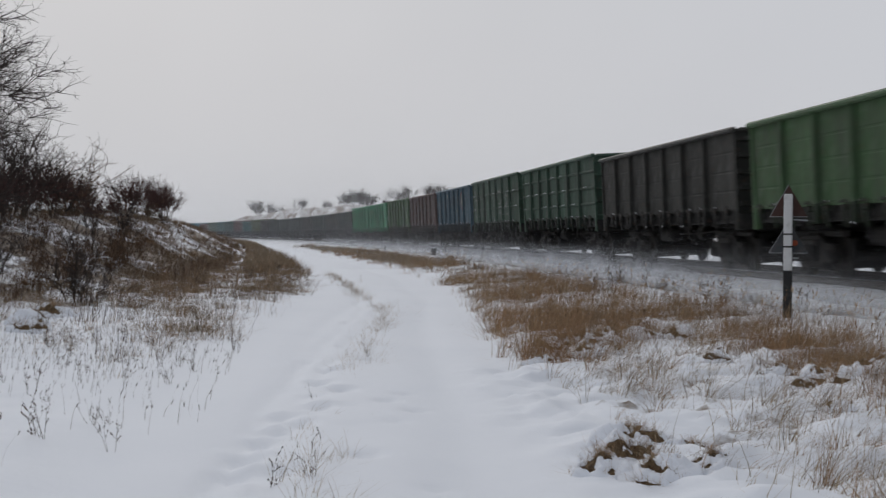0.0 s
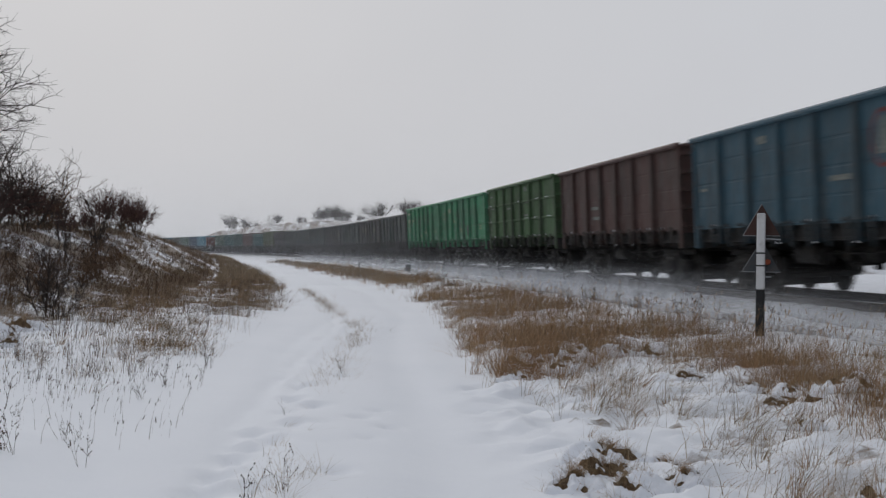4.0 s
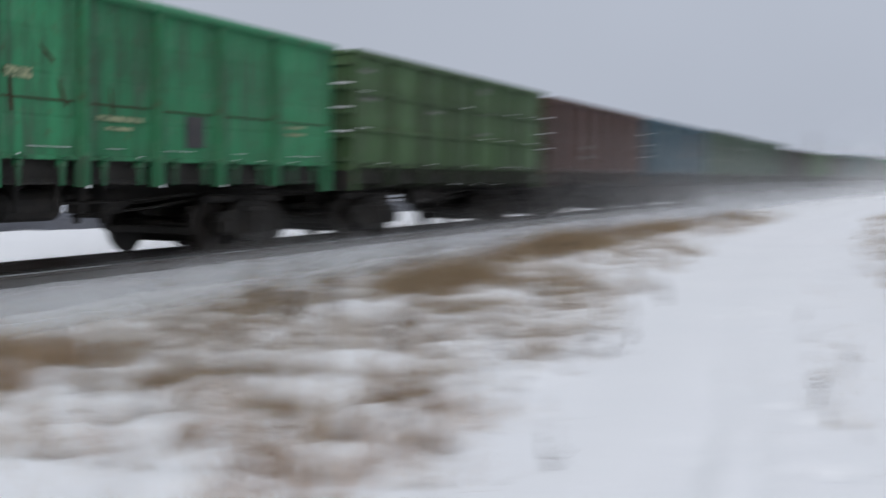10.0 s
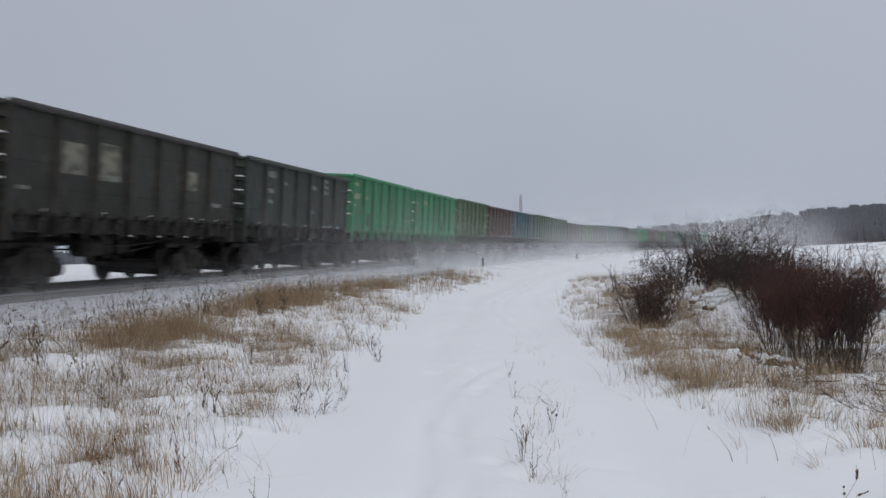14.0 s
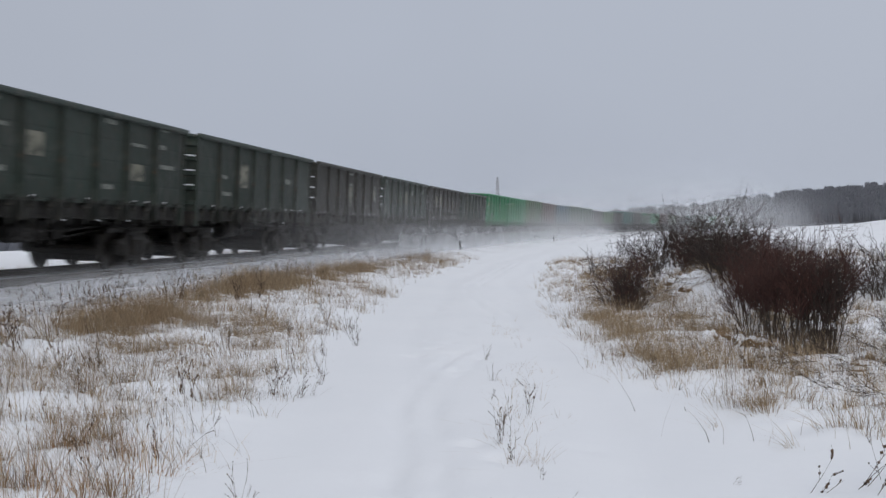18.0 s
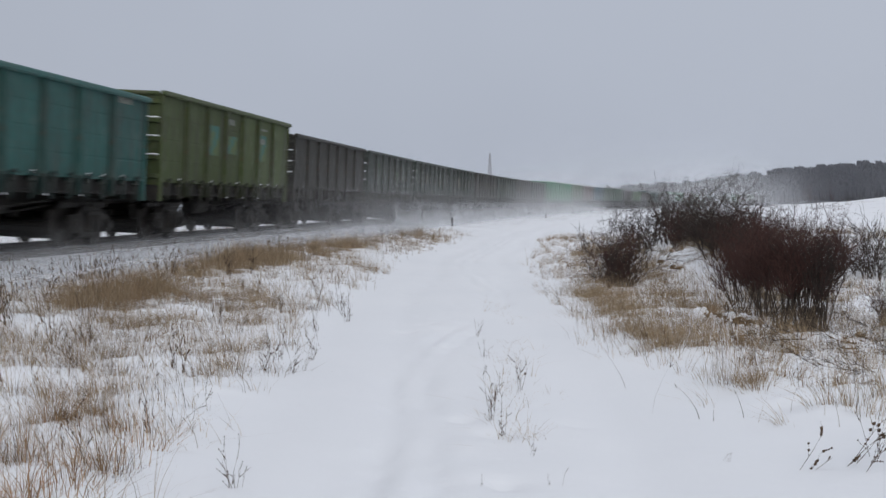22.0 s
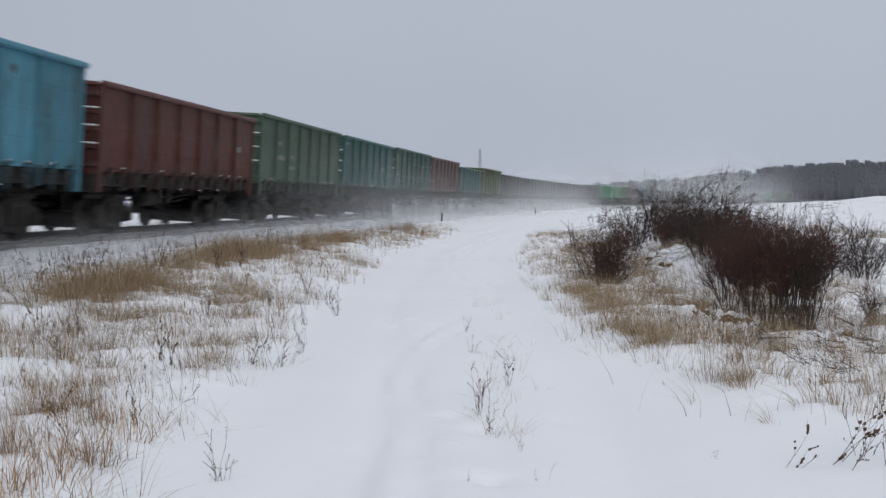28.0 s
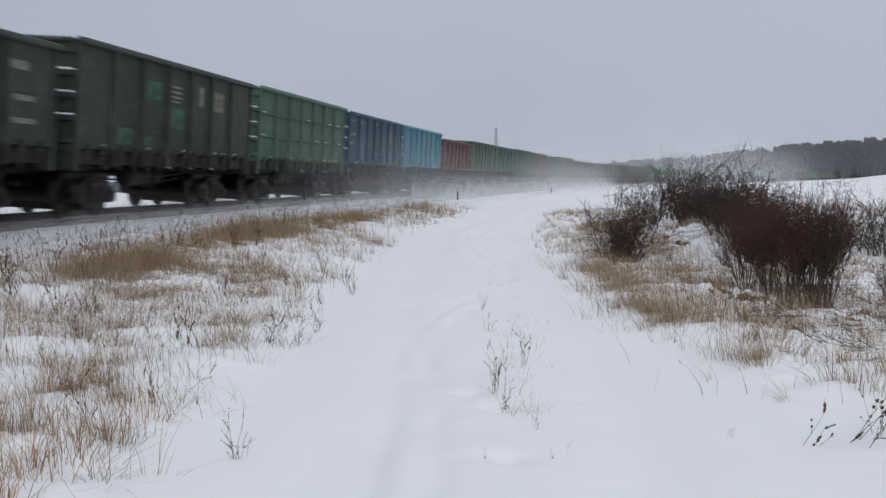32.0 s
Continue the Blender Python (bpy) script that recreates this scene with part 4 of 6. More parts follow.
def build_markings():
    """Faded stencils and patches on the sides that face the camera."""
    for i, w, colour in TRAIN:
        if i < -5 or i > 22:
            continue
        r = random.Random(i)
        light = M_CREAM if i in (0, 1) else M_MARK
        top = TALL if ORDER[i][0] != "low" else LOW
        bays = [(a - BODY / 2, b - BODY / 2) for a, b in zip(POSTS, POSTS[1:])]
        sets = []
        if i == 0:
            sets = [(0, [(0.5, 1.45, 0.6, 0.07), (0.5, 1.15, 0.5, 0.06)]), (1, [(0.35, 1.5, 1.1, 0.2)]), (2, [(0.25, 0.95, 0.5, 0.13)]), (3, [(0.35, 0.52, 1.05, 0.07), (0.55, 0.40, 0.6, 0.05)]), (6, [(0.5, 0.62, 0.6, 0.05), (0.5, 0.5, 0.6, 0.05)])]
        elif i == 1:
            sets = [(0, [(0.4, 1.75, 0.7, 0.13), (0.35, 1.25, 1.0, 0.22), (0.4, 0.95, 0.3, 0.1), (0.4, 0.7, 0.35, 0.08)]), (1, [(0.3, 1.3, 0.7, 0.1)]), (3, [(0.3, 0.3, 0.7, 0.1)]), (4, [(0.3, 0.5, 0.7, 0.1)]), (6, [(0.5, 0.5, 0.5, 0.1)])]
        elif i == 2:
            sets = [(5, [(0.45, 1.2, 0.10, 0.5), (0.55, 1.6, 0.5, 0.10), (0.55, 1.2, 0.45, 0.10), (0.95, 1.2, 0.10, 0.3), (0.55, 1.42, 0.45, 0.08)]), (1, [(0.3, 1.45, 0.9, 0.18), (0.4, 1.0, 0.6, 0.12), (0.45, 0.7, 0.5, 0.1)]), (4, [(0.3, 1.3, 0.8, 0.12), (0.4, 0.5, 0.4, 0.1)]), (2, [(0.3, 1.3, 0.5, 0.08)])]
        elif i == 20:
            for bay, x, z, wd, hh, mat in ((1, 0.3, 0.15, 0.9, 0.35, M_NEWGREEN), (2, 0.25, 1.22, 1.15, 0.42, M_NEWGREEN), (2, 0.3, 0.15, 0.6, 0.2, M_NEWGREEN), (3, 0.22, 0.62, 1.2, 0.48, M_NEWGREEN), (4, 0.85, 1.25, 0.32, 0.5, M_OLDCREAM), (5, 0.30, 1.18, 0.22, 0.46, M_OLDCREAM), (5, 0.58, 1.20, 0.18, 0.46, M_OLDCREAM), (5, 0.82, 1.20, 0.18, 0.46, M_OLDCREAM), (5, 1.06, 1.20, 0.20, 0.46, M_OLDCREAM), (5, 0.45, 1.60, 0.8, 0.12, M_OLDCREAM)):
                part("paint_patch", Build().box(0, wd, -0.004, 0.0, 0, hh, 0.002).mesh("paint_patch", mat), w, "worn blotch of other paint", pose(bays[bay][0] + x, -1.494, FLOOR + z))
            sets = [(3, [(0.3, 1.58, 0.8, 0.05), (0.25, 1.46, 0.9, 0.05), (0.3, 1.34, 0.8, 0.05), (0.35, 1.24, 0.6, 0.04)])]
        else:
            for b in range(7 if i != 9 else 0):
                if i == 10 and b in (2, 3, 5):
                    part("paint_patch", Build().box(0, (1.0, 0.6, 0.9)[b % 3], -0.004, 0.0, 0, (0.5, 0.9, 0.8)[b % 3], 0.002).mesh("paint_patch", M_OLDTEAL), w, "blotch of older teal paint", pose(bays[b][0] + 0.3, -1.494, FLOOR + (0.9, 0.3, 0.8)[b % 3]))
                if 2 < i < 10 and r.random() < 0.22:
                    part("paint_patch", Build().box(0, r.uniform(0.7, 1.2), -0.004, 0.0, 0, r.uniform(0.35, 0.8), 0.002).mesh("paint_patch", r.choice((M_OLDGREEN, M_OLDGREEN, M_OLDCREAM))), w, "faded patch of older paint", pose(bays[b][0] + 0.25, -1.494, FLOOR + r.uniform(0.5, 1.1)))
                if r.random() < (0.6 if colour in (DARK, SLATE) else 0.35):
                    sets.append((b, [(0.3 + r.random() * 0.2, 0.3 + k * 0.45 + r.random() * 0.2, 0.4 + r.random() * 0.6, r.choice((0.07, 0.1, 0.16))) for k in range(4) if r.random() < 0.42]))
        if i == 17:
            sets.append((4, [(0.3, 1.25, 0.26, 0.42), (0.62, 1.25, 0.26, 0.42), (0.94, 1.25, 0.26, 0.42), (0.35, 1.05, 0.8, 0.06)]))
        for b, rows in sets:
            for x, z, wd, hh in rows:
                me = Build().box(0, wd, -0.006, 0.0, 0, hh).mesh("lettering", light)
                part("lettering", me, w, "faded white bar of lettering", pose(bays[b][0] + x, -1.497, FLOOR + z))
        if i == 0:
            for bay, x, z, length, tilt in ((1, 0.25, 1.30, 0.42, 40), (2, 0.35, 0.55, 0.55, 86), (2, 1.25, 0.62, 0.40, 62), (3, 0.65, 0.50, 0.50, 84), (1, 1.10, 0.50, 0.36, 88), (2, 0.9, 1.05, 0.34, 35)):
                part("rust_streak", Build().add([(0, 0, 0.0), (length, 0, 0.022), (length, 0, -0.022), (length * 0.4, 0, -0.035), (0, -0.004, 0.0), (length, -0.004, 0.022), (length, -0.004, -0.022), (length * 0.4, -0.004, -0.035)],
                     [(0, 1, 2, 3), (7, 6, 5, 4), (0, 4, 5, 1), (1, 5, 6, 2), (2, 6, 7, 3), (3, 7, 4, 0)]).mesh("rust_streak", M_RUST), w, "dark rusty dent", pose(bays[bay][0] + x, -1.496, FLOOR + z + length, 0, tilt, 0))
        if i in (0, 1):
            q = random.Random(i + 60)
            for a, b in bays:
                long_ = b - a - 0.30
                part("seam", Build().box(0, long_, -0.010, 0.0, -0.009, 0.009, 0.003).mesh("seam", M_RUST), w, "thin rusty weld seam", pose(a + 0.15, -1.495, FLOOR + 0.72 + q.uniform(-0.01, 0.01)))
                short = long_ * q.uniform(0.15, 0.7)
                part("rib_snow", Build().box(0, short, -0.02, 0.0, 0.0, 0.006, 0.002).mesh("rib_snow", M_SNOW), w, "thin ledge of snow", pose(a + 0.15 + q.uniform(0, long_ - short), -1.495, FLOOR + 0.155))
        if i in (-3, 18):
            n = 40
            rim = [(r0 * math.cos(2 * math.pi * k / n), y, r0 * math.sin(2 * math.pi * k / n)) for r0, y in ((0.50, 0.0), (0.50, -0.005), (0.43, -0.005), (0.43, 0.0)) for k in range(n)]
            ring = Build().add(rim, [(j * n + k, (j + 1) * n + k, (j + 1) * n + (k + 1) % n, j * n + (k + 1) % n) for j in range(3) for k in range(n)])
            x = (bays[5][0] + bays[5][1]) / 2
            part("ring_emblem", ring.mesh("ring_emblem", M_EMBLEM), w, "faded red ring", pose(x, -1.494, FLOOR + 1.38))
            part("wedge_emblem", Build().prism([(-0.26, -0.26), (0.26, -0.26), (0.09, 0.36), (-0.09, 0.36)], -0.005, 0.0).mesh("wedge_emblem", M_MARK), w, "faded white wedge", pose(x, -1.494, FLOOR + 1.38))
        if i in (17, 18, 22):
            q = random.Random(i * 7)
            for _ in range(8):
                b = q.randrange(7)
                m = q.randrange(5, 9)
                size = q.uniform(0.05, 0.17)
                edge = [(size * q.uniform(0.5, 1.2) * math.cos(2 * math.pi * k / m), 0.8 * size * q.uniform(0.4, 1.2) * math.sin(2 * math.pi * k / m)) for k in range(m)]
                part("rust_spot", Build().prism(edge, -0.004, 0.0).mesh("rust_spot", M_RUST), w, "brown rust spot", pose(bays[b][0] + q.uniform(0.35, 1.35), -1.493, FLOOR + q.choice((0.25, 0.9, 0.95, 1.0, 1.6)) + q.uniform(-0.15, 0.15)))
        if i in (0, 1):
            a = bays[4 if i == 0 else 1]
            part("patch_plate", Build().box(a[0] + (0.80 if i == 0 else 0.85), a[0] + (1.32 if i == 0 else 1.3), -0.012, 0.0, FLOOR + 0.22, FLOOR + 0.68, 0.004).mesh("patch_plate", M_PLATE), w, "dark grey square plate", pose(0, -1.499, 0))


build_markings()


# ---- signs and markers beside the line ----
def build_sign():
    x, y = -19.9, 7.3
    z = ground_z(x, y) - 0.05
    root = thing("whistle_post", "white and black trackside post with two triangular boards", "railway sign", pose(x, y, z, 0, 0, 66))
    part("post_base", Build().box(-0.068, 0.068, -0.06, 0.06, 0.0, 0.80, 0.015).mesh("post_base", M_POSTB), root, "black-painted foot of the post")
    part("post_shaft", Build().box(-0.066, 0.066, -0.058, 0.058, 0.80, 2.02, 0.015).mesh("post_shaft", M_POSTW), root, "whitewashed shaft")
    for z0 in (1.18, 1.38):
        part("clamp", Build().box(-0.075, 0.075, -0.068, 0.075, z0 - 0.012, z0 + 0.012, 0.004).mesh("clamp", M_DARK), root, "dark steel clamp band")

    def board(name, zc, size, mat, tilt, label):
        h = size * 0.88
        b = part(name, Build().prism([(-size / 2, 0), (size / 2, 0), (0, h)], -0.004, 0.004).mesh(name, mat), root, label, pose(0, 0.085, zc, tilt, 0, 0))
        rim = Build()
        pts = [Vector((-size / 2, 0, 0)), Vector((size / 2, 0, 0)), Vector((0, 0, h))]
        # pale tubes on bottom and left edges only, imitating light caught there
        for k in (0, 2):
            rim.tube([pts[k], pts[(k + 1) % 3]], [0.006, 0.006], 6)
        part("rim", rim.mesh("rim", M_GALV), b, "pale rim standing in for the lit left and bottom edges")
        return b
    board("upper_board", 1.66, 0.58, M_SIGNBACK, 0, "rusty red-brown back of a triangular board")
    low = board("lower_board", 1.08, 0.60, M_SIGNDARK, -14, "dark leaning triangular board")
    part("reflector", Build().tube([(0.10, -0.03, 0.16), (0.10, 0.0, 0.16)], [0.045, 0.05], 12).mesh("reflector", material("orange_reflector", (0.30, 0.06, 0.02), 0.4)), low, "round orange reflector")
    part("bracket", Build().tube([(-0.02, 0.05, 1.62), (0.30, 0.09, 1.60)], [0.012, 0.012], 6).tube([(0.0, 0.06, 1.0), (0.16, 0.10, 1.0)], [0.014, 0.014], 6).mesh("bracket", M_GALV), root, "thin steel bracket")


def build_markers():
    for s, u, w, h, mat, name, label in ((-75.6, 3.0, 0.27, 0.5, M_STONE, "marker_block", "squat grey concrete marker beside the track"), (-88.0, 4.6, 0.10, 0.62, M_STONE, "marker_post", "short grey post standing in the snow"),
                                         (74.0, 3.4, 0.11, 0.62, M_POSTB, "marker_post", "short dark post standing in the snow"), (128.0, 4.5, 0.12, 0.6, M_POSTB, "marker_post", "short dark post half hidden by drifting snow")):
        x, y = line_point(s, u)
        b = thing(name, label, "marker", pose(x, y, ground_z(x, y) - 0.08, 0, 0, 12))
        part("block", Build().box(-w / 2, w / 2, -w / 2, w / 2, 0, h, 0.02).mesh("block", mat), b)
        part("snow_cap", Build().box(-w / 2, w / 2, -w / 2, w / 2, h, h + 0.03, 0.014).mesh("snow_cap", M_SNOW), b, "thin cap of snow")


def build_pylon():
    x, y = 599.0, 30.0
    z = ground_z(x, y)
    root = thing("lattice_pylon", "distant grey lattice pylon behind the line", "pylon", pose(x, y, z, 0, 0, 30))
    H, wb, wt = 25.5 - z, 3.2, 0.5

    def leg(k, t):
        a = radians(45 + 90 * k)
        r = (wb + (wt - wb) * min(1, t * 1.05)) * 0.7
        return Vector((r * math.cos(a), r * math.sin(a), t * H))
    for k in range(4):
        part("leg", Build().tube([leg(k, 0), leg(k, 0.5), leg(k, 1)], [0.16, 0.14, 0.10], 6).mesh("leg", M_PYLON), root)
    for lev in range(9):
        t0, t1 = lev / 9, (lev + 1) / 9
        b = Build()
        for k in range(4):
            b.tube([leg(k, t0), leg((k + 1) % 4, t1)], [0.07, 0.07], 4).tube([leg((k + 1) % 4, t0), leg(k, t1)], [0.07, 0.07], 4).tube([leg(k, t1), leg((k + 1) % 4, t1)], [0.07, 0.07], 4)
        part("bracing", b.mesh("bracing", M_PYLON), root)
    for zz, w in ((0.80, 3.2), (0.90, 2.4)):
        part("crossarm", Build().tube([(-w, 0, H * zz), (0, 0, H * zz + 0.6), (w, 0, H * zz)], [0.07, 0.12, 0.07], 5).mesh("crossarm", M_PYLON), root)


build_sign()
build_markers()
build_pylon()


# ---- grass and weeds ----
def ribbons(base, length, width, lean, bend, segs=3, blunt=0.12):
    """Curved, tapered blades as one array mesh: base (n,3), lean (n,2) as sideways reach per unit of height."""
    n = len(base)
    t = np.linspace(0, 1, segs + 1)
    side = RND.uniform(0, math.pi, n)
    sx, sy = np.cos(side), np.sin(side)
    reach = lean[:, None, :] * (t[None, :, None] ** bend[:, None, None]) * length[:, None, None]
    drop = np.clip(1 - 0.35 * (lean ** 2).sum(-1), 0.3, 1)
    z = t[None, :] * (length * drop)[:, None]
    w = width[:, None] * (1 - (1 - blunt) * t[None, :]) * 0.5
    cx, cy = base[:, 0, None] + reach[..., 0], base[:, 1, None] + reach[..., 1]
    cz = base[:, 2, None] + z
    a = np.stack([cx - sx[:, None] * w, cy - sy[:, None] * w, cz], -1)
    b = np.stack([cx + sx[:, None] * w, cy + sy[:, None] * w, cz], -1)
    v = np.stack([a, b], 2).reshape(n, -1, 3)
    k = np.arange(segs) * 2
    quad = np.stack([k, k + 1, k + 3, k + 2], -1)
    f = quad[None] + (np.arange(n) * (segs + 1) * 2)[:, None, None]
    tip = np.stack([cx[:, -1], cy[:, -1], cz[:, -1]], -1)
    return v.reshape(-1, 3), f.reshape(-1, 4), tip


def scatter(n, s0, s1, u0, u1, weight, log=False):
    """About n plan places between the limits along and inside the line, thinned by a weight."""
    got = []
    have = 0
    for _ in range(60):
        q = RND.random((n, 3))
        if log:
            s = np.sign(s0) * np.exp(np.log(abs(s0)) + q[:, 0] * (np.log(abs(s1)) - np.log(abs(s0))))
        else:
            s = s0 + q[:, 0] * (s1 - s0)
        u = u0 + q[:, 1] * (u1 - u0)
        x, y = line_point(s, u)
        keep = q[:, 2] < weight(x, y, s, u)
        got.append(np.stack([x[keep], y[keep]], -1))
        have += keep.sum()
        if have >= n:
            break
    p = np.concatenate(got)[:n]
    return np.column_stack([p, height(p[:, 0], p[:, 1]) - 0.02])


def tufty(x, y, seed=51, lo=0.42, hi=0.62, scale=1.1):
    return step(lo, hi, fbm(x * scale, y * scale, seed))


class Sward:
    """Gathers blades for one stuff object."""

    def __init__(self, segs=3):
        self.v, self.f, self.s, self.o, self.segs = [], [], [], 0, segs

    def put(self, v, f, slot):
        self.v.append(v)
        self.f.append(f + self.o)
        self.s.append(np.full(len(f), slot))
        self.o += len(v)

    def grow(self, base, tall, wide, lean, slot, segs=3, wind=(0.04, 0.20)):
        n = len(base)
        r = np.hypot(base[:, 0], base[:, 1])
        length = tall * RND.uniform(0.45, 1.15, n)
        width = wide * np.maximum(1, r / 22) * RND.uniform(0.7, 1.4, n)
        le = RND.normal(0, lean, (n, 2)) + np.array(wind)
        v, f, tip = ribbons(base, length, width, le, RND.uniform(1.2, 2.4, n), min(segs, self.segs + 2) if self.segs > 2 else 2)
        self.put(v, f, slot)
        return tip, le

    def tufts(self, centre, count, spread, tall, wide, slot, wind=(0.03, 0.18), splay=0.28):
        """Blades that spring from common roots and fan out."""
        n = len(centre)
        k = np.maximum(4, RND.poisson(count, n))
        base = np.repeat(centre, k, 0)
        off = RND.normal(0, 1, (len(base), 2)) * (spread * RND.uniform(0.5, 1.3, n)).repeat(k)[:, None]
        base = base + np.column_stack([off, np.zeros(len(base))])
        size = RND.uniform(0.6, 1.25, n).repeat(k)
        r = np.hypot(base[:, 0], base[:, 1])
        own = RND.normal(0, 0.38, (n, 2)).repeat(k, 0)
        le = off / spread * splay + RND.normal(0, 0.24, (len(base), 2)) + own + np.array(wind)
        v, f, tip = ribbons(base, tall * size * RND.uniform(0.5, 1.15, len(base)), wide * np.maximum(1, r / 22) * RND.uniform(0.7, 1.3, len(base)), le, RND.uniform(1.2, 2.2, len(base)), self.segs)
        self.put(v, f, slot)
        return tip, le

    def heads(self, tip, le, size, slot, part_of=1.0, droop=0.0):
        pick = RND.random(len(tip)) < part_of
        t = tip[pick] - np.array([0, 0, size * 0.5])
        n = len(t)
        r = np.hypot(t[:, 0], t[:, 1])
        length = size * RND.uniform(0.6, 1.3, n)
        width = size * 0.17 * np.maximum(1, r / 30) * RND.uniform(0.6, 1.3, n)
        for _ in range(2):
            v, f, _t = ribbons(t, length, width, le[pick] + RND.normal(0, 0.2, (n, 2)), np.full(n, 1.3), 2, 0.3)
            self.put(v, f, slot)

    def done(self, name, label, main=None):
        me = arrays(name, np.concatenate(self.v), np.concatenate(self.f), [main or M_GRASS, M_PALE, M_WEED, M_GRASS], slots=np.concatenate(self.s))
        return thing(name, label, "grass", kind="stuff", me=me)


def build_grass():
    cover = lambda x, y, s, u: rough_cover(x, y) * (0.03 + 0.97 * clumps(x, y))
    # west of the camera, between the snow track and the line
    g = Sward()
    g.tufts(scatter(1000, -11, -110, 3.2, 9.2, cover, True), 20, 0.09, 0.44, 0.0045, 0, (0.05, 0.35), 0.60)
    g.tufts(scatter(560, -11, -110, 3.2, 9.2, cover, True), 14, 0.08, 0.40, 0.0045, 1, (0.05, 0.35), 0.60)
    g.tufts(scatter(300, -13, -40, 3.6, 8.6, cover, True), 28, 0.10, 0.54, 0.0045, 0, (0.05, 0.30), 0.50)
    g.grow(scatter(5000, -11, -110, 3.2, 9.2, cover, True), 0.36, 0.0045, 0.55, 0)
    front = lambda x, y, s, u: rough_cover(x, y) * step(-4.6, -3.2, u - road_u(s)) * (0.1 + 0.9 * tufty(x, y, 58, 0.47, 0.55, 0.8))
    g.tufts(scatter(150, -15, -24, 4.5, 9.0, front, True), 34, 0.09, 0.55, 0.0045, 0, (0.03, 0.20), 0.35)
    x, y = RND.uniform(-16.6, -15.2, 16), RND.uniform(2.5, 3.3, 16)
    g.tufts(np.column_stack([x, y, height(x, y) - 0.02]), 40, 0.09, 0.58, 0.0048, 0, (0.02, 0.12), 0.3)
    t, l = g.grow(scatter(2600, -12, -60, 3.2, 9.0, cover, True), 0.66, 0.004, 0.26, 1)
    g.heads(t, l, 0.07, 0, 0.5)
    t, l = g.grow(scatter(500, -15, -60, 3.0, 5.2, lambda x, y, s, u: 0.1 + tufty(x, y, 61, 0.46, 0.56, 0.6), True), 0.46, 0.005, 0.22, 2)
    g.heads(t, l, 0.035, 2, 0.9)
    g.tufts(scatter(240, -18, -70, 3.0, 5.6, lambda x, y, s, u: tufty(x, y, 62, 0.45, 0.55, 0.4), True), 20, 0.16, 0.36, 0.005, 2, (0.03, 0.2), 0.6)
    t, l = g.grow(scatter(620, -8.5, -26, 3.0, 5.4, lambda x, y, s, u: 0.25 + 0.75 * tufty(x, y, 59, 0.44, 0.55, 0.8), True), 0.60, 0.0042, 0.42, 1, 5, (0.15, 0.5))
    g.heads(t, l, 0.06, 1, 0.5)
    g.done("trackside_grass", "dense russet dry grass standing in snow beside the track")
    # beside the camera
    g = Sward()
    x = RND.uniform(-17, -6.2, 330)
    y = np.interp(x, [-18, -14.5, -12, -10.9, -9.3, -7, -5.5], [6.0, 5.45, 5.25, 5.2, 4.9, 4.7, 4.4]) + RND.normal(0, 0.28, 330)
    g.tufts(np.column_stack([x, y, height(x, y) - 0.02]), 22, 0.11, 0.36, 0.0048, 0, (0.05, 0.3), 0.5)
    g.tufts(scatter(260, -4, 9, 4.6, 8.8, lambda x, y, s, u: tufty(x, y, 67, 0.42, 0.55, 0.5)), 16, 0.10, 0.32, 0.005, 0)
    g.tufts(scatter(420, -7, 9, 3.0, 8.6, cover), 16, 0.09, 0.34, 0.005, 0)
    g.tufts(scatter(340, -9, 10, 3.3, 4.9, lambda x, y, s, u: tufty(x, y, 63, 0.46, 0.54, 0.45)), 26, 0.13, 0.32, 0.005, 0)
    g.grow(scatter(2500, -8, 9, 3.0, 8.8, cover), 0.32, 0.005, 0.3, 1)
    g.tufts(scatter(520, -16, 20, -11.0, -4.0, lambda x, y, s, u: tufty(x, y, 65, 0.46, 0.56, 0.35)), 24, 0.16, 0.32, 0.007, 0)
    g.tufts(scatter(900, -6, 60, -5.4, -2.7, lambda x, y, s, u: 0.15 + tufty(x, y, 66, 0.42, 0.54, 0.45)), 22, 0.16, 0.42, 0.007, 0)
    g.done("line_side_grass", "scattered dry grass between the snow track and the rails")
    # bent straw in the snow before it
    g = Sward()
    bare = lambda x, y, s, u: step(ROAD_HALF - 0.1, ROAD_HALF + 1.0, -(u - road_u(s))) * (0.10 + 0.90 * tufty(x, y, 71, 0.45, 0.6, 0.9))
    g.tufts(scatter(300, -6.6, -17, 3.4, 9.4, bare), 12, 0.08, 0.46, 0.0052, 1, (0.25, 0.80), 0.65)
    g.tufts(scatter(70, -6.6, -16, 4.4, 9.2, bare), 22, 0.08, 0.38, 0.0052, 0, (0.25, 0.70), 0.8)
    g.tufts(scatter(120, -6.6, -17, 3.4, 9.4, bare), 8, 0.05, 0.30, 0.0048, 0, (-0.2, -0.5), 0.8)
    g.grow(scatter(800, -6.6, -17, 3.4, 9.4, bare), 0.34, 0.0042, 0.75, 1, 5, (0.2, 0.75))
    t, l = g.grow(scatter(420, -6.6, -17, 3.4, 9.4, bare), 0.58, 0.0042, 0.45, 1, 5, (0.2, 0.85))
    g.heads(t, l, 0.06, 1, 0.5)
    g.done("bent_straw", "thin bent straw poking through fresh snow")
    # the strip between the ruts of the snow track
    g = Sward()
